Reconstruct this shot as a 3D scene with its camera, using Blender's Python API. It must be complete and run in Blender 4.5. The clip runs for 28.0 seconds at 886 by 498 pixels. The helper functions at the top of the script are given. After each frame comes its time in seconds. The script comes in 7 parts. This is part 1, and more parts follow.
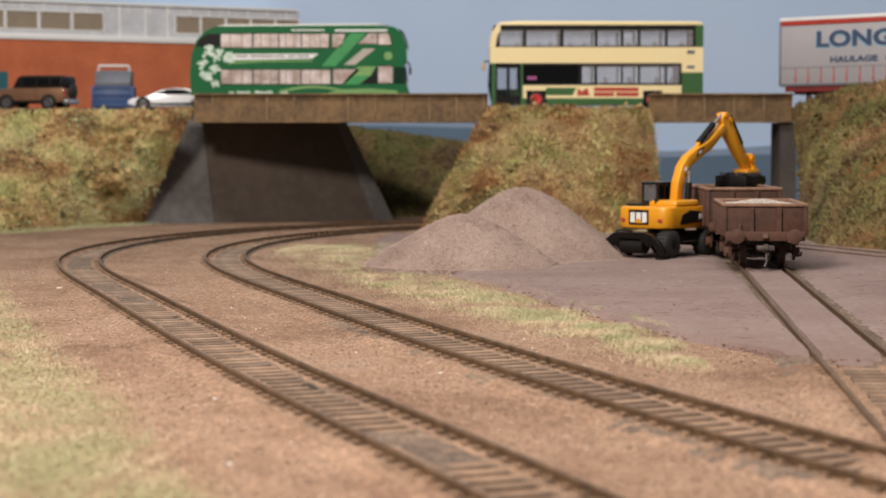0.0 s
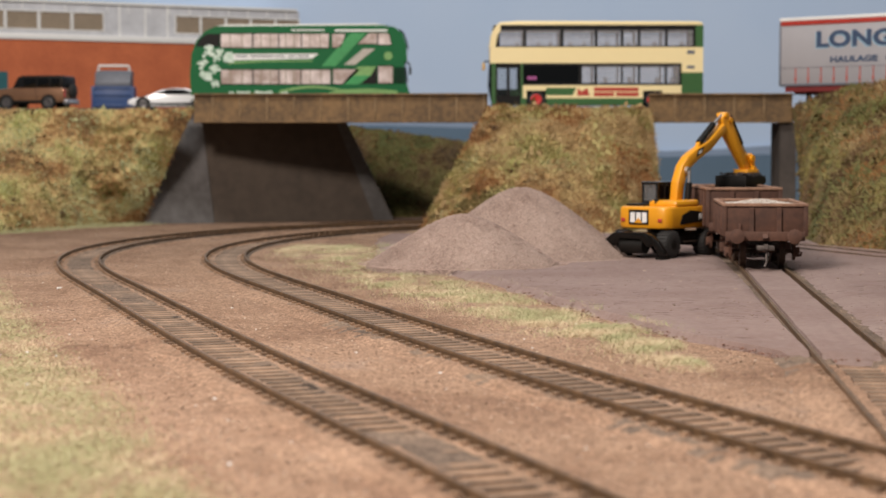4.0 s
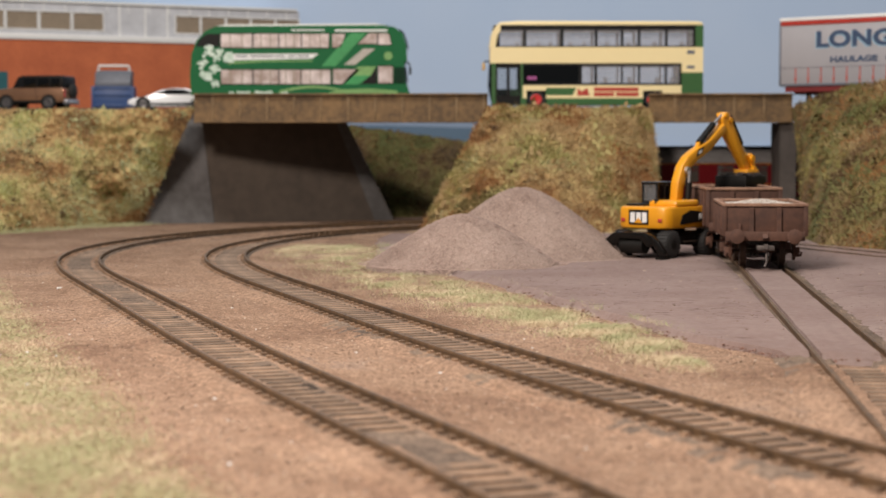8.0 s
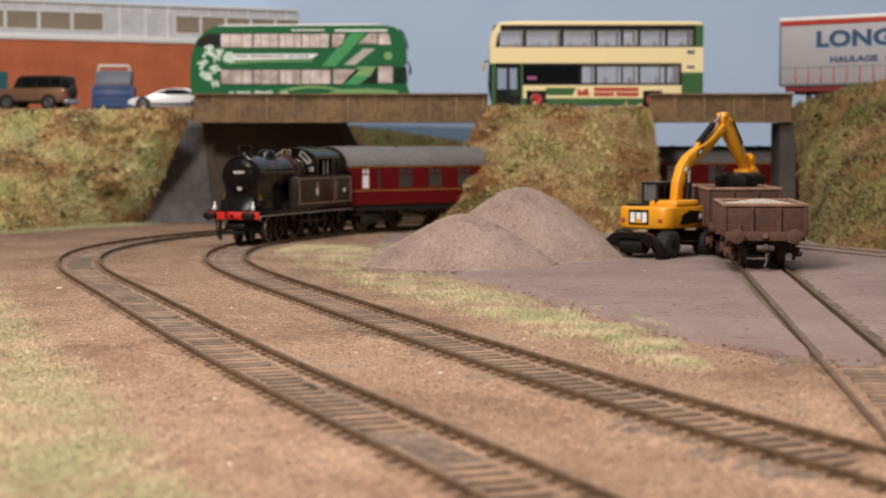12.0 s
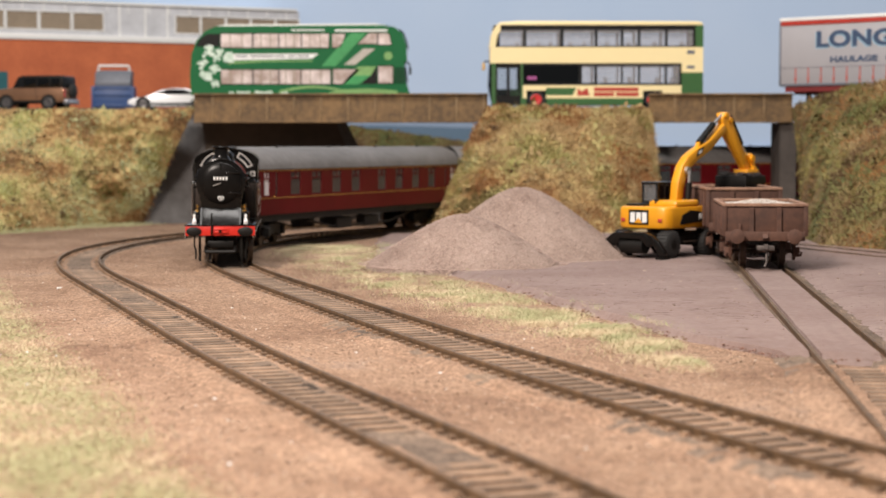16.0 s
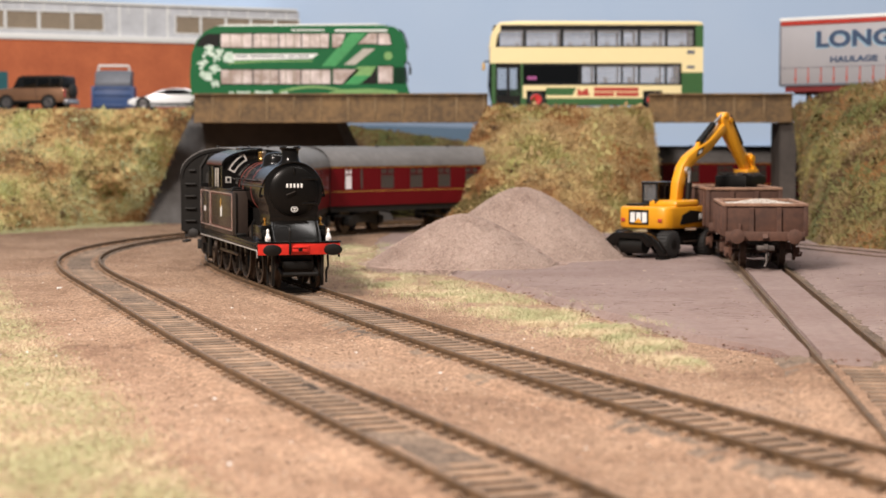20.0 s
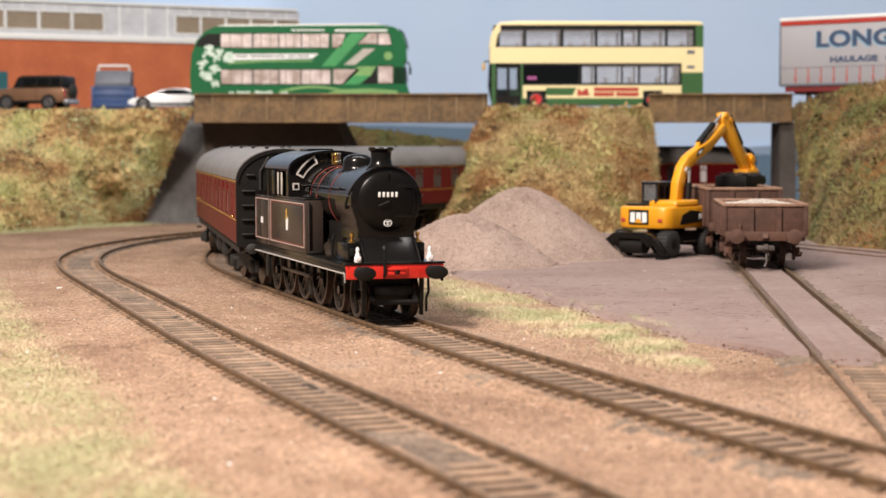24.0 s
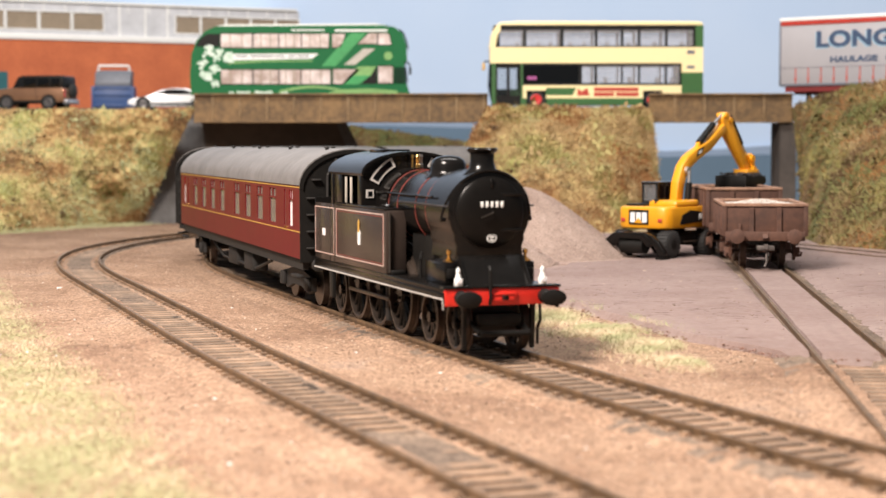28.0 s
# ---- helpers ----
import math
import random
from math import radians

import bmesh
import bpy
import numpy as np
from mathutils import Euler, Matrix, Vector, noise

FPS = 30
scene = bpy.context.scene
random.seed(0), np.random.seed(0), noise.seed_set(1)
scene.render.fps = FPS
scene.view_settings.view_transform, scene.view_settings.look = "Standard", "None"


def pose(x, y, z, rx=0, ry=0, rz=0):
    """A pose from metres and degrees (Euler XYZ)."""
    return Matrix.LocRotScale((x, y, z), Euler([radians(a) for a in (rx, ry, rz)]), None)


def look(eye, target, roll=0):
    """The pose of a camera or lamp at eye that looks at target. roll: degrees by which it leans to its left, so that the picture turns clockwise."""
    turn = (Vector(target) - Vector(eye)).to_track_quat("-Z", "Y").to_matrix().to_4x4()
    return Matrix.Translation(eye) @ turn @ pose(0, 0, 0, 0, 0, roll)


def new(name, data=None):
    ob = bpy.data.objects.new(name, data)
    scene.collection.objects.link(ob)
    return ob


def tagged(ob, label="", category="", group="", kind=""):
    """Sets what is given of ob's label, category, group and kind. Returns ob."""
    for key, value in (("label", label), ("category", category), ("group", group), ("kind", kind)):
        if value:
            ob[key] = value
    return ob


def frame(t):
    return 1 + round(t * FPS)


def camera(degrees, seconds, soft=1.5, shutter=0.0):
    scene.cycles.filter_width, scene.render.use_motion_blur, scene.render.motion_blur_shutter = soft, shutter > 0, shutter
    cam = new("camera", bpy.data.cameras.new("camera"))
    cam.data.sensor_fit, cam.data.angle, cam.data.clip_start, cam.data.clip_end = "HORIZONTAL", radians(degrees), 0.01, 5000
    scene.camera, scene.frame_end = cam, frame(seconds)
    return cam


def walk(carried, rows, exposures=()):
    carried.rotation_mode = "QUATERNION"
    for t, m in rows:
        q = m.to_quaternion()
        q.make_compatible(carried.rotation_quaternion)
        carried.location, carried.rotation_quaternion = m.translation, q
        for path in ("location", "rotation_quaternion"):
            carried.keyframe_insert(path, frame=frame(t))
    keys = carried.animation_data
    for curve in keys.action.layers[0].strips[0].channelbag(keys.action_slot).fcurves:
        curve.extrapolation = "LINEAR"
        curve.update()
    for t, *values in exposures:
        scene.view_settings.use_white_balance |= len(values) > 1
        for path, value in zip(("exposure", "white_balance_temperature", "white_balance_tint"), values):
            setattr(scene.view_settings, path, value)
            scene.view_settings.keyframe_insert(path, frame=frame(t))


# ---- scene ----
# ---- camera: a model railway seen from a tripod, world in metres, numbers below in millimetres ----
MM = 0.001
EYE = Vector((0.0, 0.0, 0.0495))
cam = camera(27.95, 28.0, soft=1.5)
AIM = look(EYE, EYE + Vector((0, 1, -0.05905)))
walk(cam, [(0.0, AIM), (28.0, AIM)], [(0.0, 0.0), (12.0, 0.0), (15.0, 0.3), (21.0, 0.4), (25.0, 0.55), (28.0, 0.75)])
cam.data.dof.use_dof = True
cam.data.dof.focus_distance = 0.56
cam.data.dof.aperture_fstop = 34

# ---- world, lamps, exposure ----
hall = bpy.data.worlds.new("hall")
scene.world = hall
hall.use_nodes = True
hall.node_tree.nodes["Background"].inputs["Color"].default_value = (0.94, 0.97, 1.0, 1)
hall.node_tree.nodes["Background"].inputs["Strength"].default_value = 0.125


def lamp(name, at, to, watts, wide, deep, colour):
    data = bpy.data.lights.new(name, "AREA")
    data.shape, data.size, data.size_y = "RECTANGLE", wide * MM, deep * MM
    data.energy, data.color = watts, colour
    ob = new(name, data)
    ob.matrix_world = look(Vector(at) * MM, Vector(to) * MM)
    return ob


lamp("layout_lamp", (-330, 80, 570), (-40, 380, 0), 9.8, 160, 130, (1.0, 0.875, 0.785))
lamp("layout_lamp", (30, 640, 900), (0, 1260, 60), 7.5, 900, 160, (1.0, 0.955, 0.915))


# ---- materials ----
def material(name, colour, rough=0.7, metal=0.0, dark=None, scale=400.0, amount=0.5, bump=0.0, bump_scale=None,
             fine=None, coat=0.0, emit=0.0, spread=0.0, shine=0.5, detail=6):
    """A surface of two colours mixed by coarse and fine noise, with relief and uneven gloss. Noise scales are per metre."""
    m = bpy.data.materials.new(name)
    m.use_nodes = True
    nt = m.node_tree
    bs = nt.nodes["Principled BSDF"]
    bs.inputs["Roughness"].default_value = rough
    bs.inputs["Metallic"].default_value = metal
    bs.inputs["Coat Weight"].default_value = coat
    bs.inputs["Specular IOR Level"].default_value = shine
    bs.inputs["Coat Roughness"].default_value = 0.08
    dark = dark or tuple(c * 0.72 for c in colour)
    tc = nt.nodes.new("ShaderNodeTexCoord")
    last = None
    n1 = nt.nodes.new("ShaderNodeTexNoise")
    n1.inputs["Scale"].default_value = scale
    n1.inputs["Detail"].default_value = detail
    n1.inputs["Roughness"].default_value = 0.62
    nt.links.new(tc.outputs["Object"], n1.inputs["Vector"])
    n2 = nt.nodes.new("ShaderNodeTexNoise")
    n2.inputs["Scale"].default_value = fine or scale * 7
    n2.inputs["Detail"].default_value = 4
    nt.links.new(tc.outputs["Object"], n2.inputs["Vector"])
    mix = nt.nodes.new("ShaderNodeMath")
    mix.operation = "MULTIPLY_ADD"
    nt.links.new(n2.outputs["Fac"], mix.inputs[0])
    mix.inputs[1].default_value = 0.6
    nt.links.new(n1.outputs["Fac"], mix.inputs[2])
    ramp = nt.nodes.new("ShaderNodeMapRange")
    ramp.inputs["From Min"].default_value = 0.8 - 0.35 * (1.2 - amount)
    ramp.inputs["From Max"].default_value = 0.8 + 0.35 * (1.2 - amount)
    nt.links.new(mix.outputs[0], ramp.inputs["Value"])
    cm = nt.nodes.new("ShaderNodeMix")
    cm.data_type = "RGBA"
    cm.inputs["A"].default_value = (*dark, 1)
    cm.inputs["B"].default_value = (*colour, 1)
    nt.links.new(ramp.outputs["Result"], cm.inputs["Factor"])
    out = cm.outputs["Result"]
    if spread:
        info = nt.nodes.new("ShaderNodeObjectInfo")
        hsv = nt.nodes.new("ShaderNodeHueSaturation")
        mr = nt.nodes.new("ShaderNodeMapRange")
        mr.inputs["To Min"].default_value, mr.inputs["To Max"].default_value = 1 - spread, 1 + spread
        nt.links.new(info.outputs["Random"], mr.inputs["Value"])
        nt.links.new(mr.outputs["Result"], hsv.inputs["Value"])
        nt.links.new(out, hsv.inputs["Color"])
        out = hsv.outputs["Color"]
    nt.links.new(out, bs.inputs["Base Color"])
    if bump:
        b = nt.nodes.new("ShaderNodeBump")
        b.inputs["Strength"].default_value = 1.0
        b.inputs["Distance"].default_value = bump * MM
        if bump_scale:
            n3 = nt.nodes.new("ShaderNodeTexNoise")
            n3.inputs["Scale"].default_value = bump_scale
            n3.inputs["Detail"].default_value = 5
            nt.links.new(tc.outputs["Object"], n3.inputs["Vector"])
            nt.links.new(n3.outputs["Fac"], b.inputs["Height"])
        else:
            nt.links.new(mix.outputs[0], b.inputs["Height"])
        nt.links.new(b.outputs["Normal"], bs.inputs["Normal"])
    if emit:
        nt.links.new(out, bs.inputs["Emission Color"])
        bs.inputs["Emission Strength"].default_value = emit
    return m


M = {}


def mottled(name, tones, grains, patch=16, clump=420, grain=1700, bump=0.5, rough=0.95):
    """Scenic powder: broad drifts of several tones, clumps, and single grains darker or paler."""
    m = bpy.data.materials.new(name)
    m.use_nodes = True
    nt = m.node_tree
    bs = nt.nodes["Principled BSDF"]
    bs.inputs["Roughness"].default_value = rough
    bs.inputs["Specular IOR Level"].default_value = 0.2
    tc = nt.nodes.new("ShaderNodeTexCoord")
    broad, mid = nt.nodes.new("ShaderNodeTexNoise"), nt.nodes.new("ShaderNodeTexNoise")
    for n, sc, de in ((broad, patch, 6), (mid, clump, 9)):
        n.inputs["Scale"].default_value, n.inputs["Detail"].default_value, n.inputs["Roughness"].default_value = sc, de, 0.66
        nt.links.new(tc.outputs["Object"], n.inputs["Vector"])
    mix = nt.nodes.new("ShaderNodeMath")
    mix.operation = "MULTIPLY_ADD"
    mix.inputs[1].default_value = 0.5
    nt.links.new(mid.outputs["Fac"], mix.inputs[0])
    nt.links.new(broad.outputs["Fac"], mix.inputs[2])
    ramp = nt.nodes.new("ShaderNodeValToRGB")
    for k, c in enumerate(tones):
        pos = 0.54 + 0.30 * k / (len(tones) - 1)
        e = ramp.color_ramp.elements[k] if k < 2 else ramp.color_ramp.elements.new(pos)
        e.position, e.color = pos, (*c, 1)
    half = nt.nodes.new("ShaderNodeMath")
    half.operation = "MULTIPLY"
    half.inputs[1].default_value = 0.9
    nt.links.new(mix.outputs[0], half.inputs[0])
    nt.links.new(half.outputs[0], ramp.inputs["Fac"])
    cell = nt.nodes.new("ShaderNodeTexVoronoi")
    cell.inputs["Scale"].default_value = grain
    nt.links.new(tc.outputs["Object"], cell.inputs["Vector"])
    sep = nt.nodes.new("ShaderNodeSeparateColor")
    nt.links.new(cell.outputs["Color"], sep.inputs["Color"])
    value = nt.nodes.new("ShaderNodeMapRange")
    value.inputs["To Min"].default_value, value.inputs["To Max"].default_value = 1 - grains, 1 + grains
    nt.links.new(sep.outputs["Red"], value.inputs["Value"])
    hsv = nt.nodes.new("ShaderNodeHueSaturation")
    nt.links.new(ramp.outputs["Color"], hsv.inputs["Color"])
    nt.links.new(value.outputs["Result"], hsv.inputs["Value"])
    nt.links.new(hsv.outputs["Color"], bs.inputs["Base Color"])
    b = nt.nodes.new("ShaderNodeBump")
    b.inputs["Distance"].default_value = bump * MM
    add = nt.nodes.new("ShaderNodeMath")
    add.operation = "MULTIPLY_ADD"
    add.inputs[1].default_value = 0.5
    nt.links.new(mid.outputs["Fac"], add.inputs[0])
    nt.links.new(sep.outputs["Green"], add.inputs[2])
    nt.links.new(add.outputs[0], b.inputs["Height"])
    nt.links.new(b.outputs["Normal"], bs.inputs["Normal"])
    return m


SOIL = ((0.20, 0.122, 0.082), (0.25, 0.158, 0.105), (0.285, 0.186, 0.127), (0.32, 0.21, 0.142), (0.28, 0.195, 0.145))
M["soil"] = mottled("sandy_soil", SOIL, 0.5, clump=260, grain=2000, bump=0.55)
M["yard_plain"] = material("yard_plain", (0.43, 0.335, 0.31), 0.9, dark=(0.30, 0.215, 0.19), scale=30, fine=420, amount=0.5, bump=0.35, bump_scale=420)
M["gravel"] = mottled("gravel", ((0.23, 0.165, 0.135), (0.285, 0.21, 0.175), (0.32, 0.24, 0.20), (0.35, 0.265, 0.225)), 0.22, patch=25, clump=300, grain=2300, bump=0.25)
# Grey bed ballast, darkened further for the shade sunk between the sleepers.
M["oily"] = mottled("gap_shaded_ballast", ((0.028, 0.021, 0.016), (0.05, 0.037, 0.028), (0.08, 0.06, 0.045), (0.12, 0.088, 0.065)), 0.5, patch=22, grain=1100, bump=0.5)
M["ash"] = mottled("ash_stained_ballast", ((0.10, 0.075, 0.058), (0.15, 0.112, 0.086), (0.19, 0.14, 0.105), (0.24, 0.17, 0.12)), 0.45, patch=40, grain=1600, bump=0.6)
M["chair"] = material("dusty_rail_chair", (0.29, 0.185, 0.115), 0.85, dark=(0.15, 0.095, 0.06), scale=220, spread=0.35)
M["ballast"] = mottled("brown_ballast", SOIL, 0.5, clump=260, grain=1800, bump=0.6)
M["grass"] = material("dry_static_grass", (0.36, 0.35, 0.10), 0.9, dark=(0.26, 0.21, 0.075), scale=40, amount=0.5)
M["straw"] = material("straw_grass", (0.46, 0.37, 0.16), 0.9, dark=(0.30, 0.20, 0.08), scale=40, amount=0.5)
M["moss"] = material("green_scatter", (0.22, 0.22, 0.05), 0.95, dark=(0.10, 0.10, 0.025), scale=60, amount=0.6)
M["russet"] = material("russet_scatter", (0.30, 0.15, 0.06), 0.95, dark=(0.13, 0.07, 0.03), scale=60, amount=0.6)
M["bank_plain"] = material("scrubby_earth", (0.42, 0.34, 0.14), 0.95, dark=(0.20, 0.13, 0.055), scale=35, fine=260, amount=0.8, bump=1.6, bump_scale=260)
M["rail"] = material("weathered_rail", (0.19, 0.115, 0.06), 0.5, 0.1, dark=(0.05, 0.033, 0.02), scale=200, amount=.6)
M["sleeper"] = material("weathered_sleeper", (0.21, 0.167, 0.133), 0.85, dark=(0.125, 0.098, 0.077), scale=260, spread=0.25, bump=0.12)
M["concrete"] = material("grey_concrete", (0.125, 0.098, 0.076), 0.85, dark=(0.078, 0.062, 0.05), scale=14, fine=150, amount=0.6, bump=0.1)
M["girder"] = material("weathered_girder", (0.21, 0.125, 0.052), 0.7, dark=(0.095, 0.058, 0.027), scale=50, fine=300, amount=0.8, bump=0.15)
M["girder_edge"] = material("worn_girder_edge", (0.30, 0.20, 0.10), 0.7, dark=(0.15, 0.095, 0.045), scale=120, fine=500, amount=0.7)
# Darker copy of the concrete; its tone stands in for shade on the abutment.
M["soot"] = material("concrete_toned_for_shade", (0.085, 0.07, 0.06), 0.85, dark=(0.05, 0.042, 0.037), scale=20, fine=200, amount=0.6)
# Paler, bluer concrete; the bluish light on the wing walls is in the colour.
M["concrete_bluish_lit"] = material("wing_wall_lit_tone", (0.17, 0.165, 0.165), 0.85, dark=(0.10, 0.095, 0.092), scale=16, fine=200, amount=0.7, bump=0.1)
M["tarmac"] = material("tarmac", (0.075, 0.072, 0.07), 0.9, scale=80)
M["sky"] = material("painted_sky", (0.52, 0.645, 0.83), 0.9, dark=(0.46, 0.60, 0.81), scale=1.5)
M["hall"] = material("hall_wall", (0.55, 0.52, 0.48), 0.9, scale=2)
M["black"] = material("satin_black_paint", (0.0075, 0.0065, 0.006), 0.2, dark=(0.005, 0.0045, 0.004), scale=60, shine=0.24)
M["door_black"] = material("satin_black_door", (0.0075, 0.0066, 0.006), 0.3, dark=(0.005, 0.0045, 0.004), scale=60, shine=0.14)
M["matt"] = material("matt_black", (0.011, 0.010, 0.009), 0.5, dark=(0.006, 0.0055, 0.005), scale=90, shine=0.2)
M["maroon"] = material("maroon_paint", (0.135, 0.0065, 0.010), 0.4, dark=(0.108, 0.005, 0.0075), scale=40, shine=0.14)
M["roof"] = material("grey_roof", (0.185, 0.175, 0.17), 0.6, dark=(0.13, 0.122, 0.118), scale=40, amount=.7)
M["red"] = material("signal_red", (0.72, 0.03, 0.018), 0.4, scale=80)
M["white"] = material("white_paint", (0.82, 0.82, 0.80), 0.45, scale=60, dark=(0.76, 0.76, 0.74))
M["cream"] = material("cream_paint", (0.86, 0.72, 0.40), 0.35, dark=(0.83, 0.69, 0.38), scale=30, coat=0.3)
M["busgreen"] = material("dark_green_paint", (0.045, 0.13, 0.04), 0.35, dark=(0.04, 0.11, 0.035), scale=30, coat=0.3)
M["green"] = material("bright_green_paint", (0.014, 0.135, 0.045), 0.2, dark=(0.012, 0.115, 0.038), scale=30, coat=0.7)
M["yellow"] = material("machine_yellow", (0.76, 0.33, 0.012), 0.35, dark=(0.70, 0.30, 0.010), scale=40, coat=0.3)
M["rust"] = material("rusty_brown_wagon", (0.12, 0.056, 0.036), 0.8, dark=(0.062, 0.031, 0.022), scale=70, amount=0.6, bump=0.05)
M["brick"] = material("red_brick", (0.50, 0.13, 0.05), 0.85, dark=(0.42, 0.105, 0.04), scale=60, spread=0.12)
M["cladding"] = material("grey_cladding", (0.62, 0.63, 0.66), 0.6, scale=30)


def bank_material(name, stops):
    """Patches of russet, straw, yellow-green and dark green ground foam."""
    m = bpy.data.materials.new(name)
    m.use_nodes = True
    nt = m.node_tree
    bs = nt.nodes["Principled BSDF"]
    bs.inputs["Roughness"].default_value = 0.95
    tc = nt.nodes.new("ShaderNodeTexCoord")
    big, small = nt.nodes.new("ShaderNodeTexNoise"), nt.nodes.new("ShaderNodeTexNoise")
    for n, sc in ((big, 34), (small, 420)):
        n.inputs["Scale"].default_value, n.inputs["Detail"].default_value = sc, 5
        nt.links.new(tc.outputs["Object"], n.inputs["Vector"])
    mix = nt.nodes.new("ShaderNodeMath")
    mix.operation = "MULTIPLY_ADD"
    mix.inputs[1].default_value = 0.35
    nt.links.new(small.outputs["Fac"], mix.inputs[0])
    nt.links.new(big.outputs["Fac"], mix.inputs[2])
    ramp = nt.nodes.new("ShaderNodeValToRGB")
    for k, (pos, c) in enumerate(stops):
        e = ramp.color_ramp.elements[k] if k < 2 else ramp.color_ramp.elements.new(pos)
        e.position, e.color = pos, (*c, 1)
    nt.links.new(mix.outputs[0], ramp.inputs["Fac"])
    nt.links.new(ramp.outputs["Color"], bs.inputs["Base Color"])
    b = nt.nodes.new("ShaderNodeBump")
    b.inputs["Distance"].default_value = 0.002
    nt.links.new(small.outputs["Fac"], b.inputs["Height"])
    nt.links.new(b.outputs["Normal"], bs.inputs["Normal"])
    return m


M["bank"] = bank_material("straw_ground_foam", ((0.50, (0.18, 0.10, 0.042)), (0.58, (0.36, 0.21, 0.085)), (0.66, (0.52, 0.38, 0.17)), (0.74, (0.48, 0.42, 0.18)), (0.82, (0.28, 0.28, 0.09))))
# Olive foam, darkened to stand in for shade on the right and far banks.
M["bank_olive_shaded"] = bank_material("olive_foam_toned_for_shade", ((0.50, (0.07, 0.045, 0.022)), (0.58, (0.15, 0.095, 0.042)), (0.66, (0.19, 0.15, 0.055)), (0.74, (0.15, 0.145, 0.045)), (0.82, (0.09, 0.095, 0.028))))


def yard_material():
    """Purplish concrete with long shallow cracks and stains."""
    m = material("yard_concrete", (0.50, 0.392, 0.365), 0.9, dark=(0.37, 0.265, 0.235), scale=18, fine=420, amount=0.5)
    nt = m.node_tree
    bs = nt.nodes["Principled BSDF"]
    tc = nt.nodes.new("ShaderNodeTexCoord")
    mp = nt.nodes.new("ShaderNodeMapping")
    mp.inputs["Scale"].default_value = (0.75, 1.0, 1.0)
    n = nt.nodes.new("ShaderNodeTexNoise")
    n.inputs["Scale"].default_value, n.inputs["Detail"].default_value = 150, 6
    n.inputs["Roughness"].default_value = 0.7
    nt.links.new(tc.outputs["Object"], mp.inputs["Vector"])
    nt.links.new(mp.outputs["Vector"], n.inputs["Vector"])
    r = nt.nodes.new("ShaderNodeMapRange")
    r.inputs["From Min"].default_value, r.inputs["From Max"].default_value = 0.28, 0.41
    nt.links.new(n.outputs["Fac"], r.inputs["Value"])
    was = bs.inputs["Base Color"].links[0].from_socket
    mx = nt.nodes.new("ShaderNodeMix")
    mx.data_type = "RGBA"
    mx.inputs["A"].default_value = (0.21, 0.13, 0.11, 1)
    nt.links.new(r.outputs["Result"], mx.inputs["Factor"])
    nt.links.new(was, mx.inputs["B"])
    nt.links.new(mx.outputs["Result"], bs.inputs["Base Color"])
    b = nt.nodes.new("ShaderNodeBump")
    b.inputs["Distance"].default_value = 0.0009
    nt.links.new(n.outputs["Fac"], b.inputs["Height"])
    nt.links.new(b.outputs["Normal"], bs.inputs["Normal"])
    return m


M["yard"] = yard_material()


# ---- helpers for meshes; bmesh numbers in millimetres ----
def thing(name, label="", category="", at=(0, 0, 0), turn=0.0, group="", kind=""):
    ob = new(name)
    ob.empty_display_size = 0.01
    ob.matrix_world = Matrix.Translation(Vector(at) * MM) @ Matrix.Rotation(radians(turn), 4, "Z")
    return tagged(ob, label, category, group, kind)


def mesh_of(name, bm, mat, smooth=True):
    bmesh.ops.scale(bm, vec=(MM, MM, MM), verts=bm.verts)
    me = bpy.data.meshes.new(name)
    bm.to_mesh(me)
    bm.free()
    for m in (mat if isinstance(mat, (list, tuple)) else [mat]):
        me.materials.append(m)
    if smooth:
        me.set_sharp_from_angle(angle=radians(38))
        me.polygons.foreach_set("use_smooth", [True] * len(me.polygons))
    return me


def part(name, bm, mat, parent=None, label="", at=None, turn=0.0, smooth=True):
    ob = new(name, mesh_of(name, bm, mat, smooth))
    if parent is not None:
        ob.parent = parent
    if at is not None:
        ob.matrix_local = Matrix.Translation(Vector(at) * MM) @ Matrix.Rotation(radians(turn), 4, "Z")
    return tagged(ob, label)


def solid(name, bm, mat, label="", category="", kind="", smooth=True):
    """A thing, or a piece of the setting, that is one mesh."""
    return tagged(new(name, mesh_of(name, bm, mat, smooth)), label, category, "", kind)


def box(x0, x1, y0, y1, z0, z1, bevel=0.0, bm=None):
    bm = bm or bmesh.new()
    vs = [bm.verts.new((x, y, z)) for x in (x0, x1) for y in (y0, y1) for z in (z0, z1)]
    fs = [bm.faces.new([vs[i] for i in f]) for f in ((0, 1, 3, 2), (4, 6, 7, 5), (0, 4, 5, 1), (2, 3, 7, 6), (0, 2, 6, 4), (1, 5, 7, 3))]
    if bevel:
        es = list({e for f in fs for e in f.edges})
        bmesh.ops.bevel(bm, geom=es, offset=bevel, segments=2, affect="EDGES", profile=0.5)
    return bm


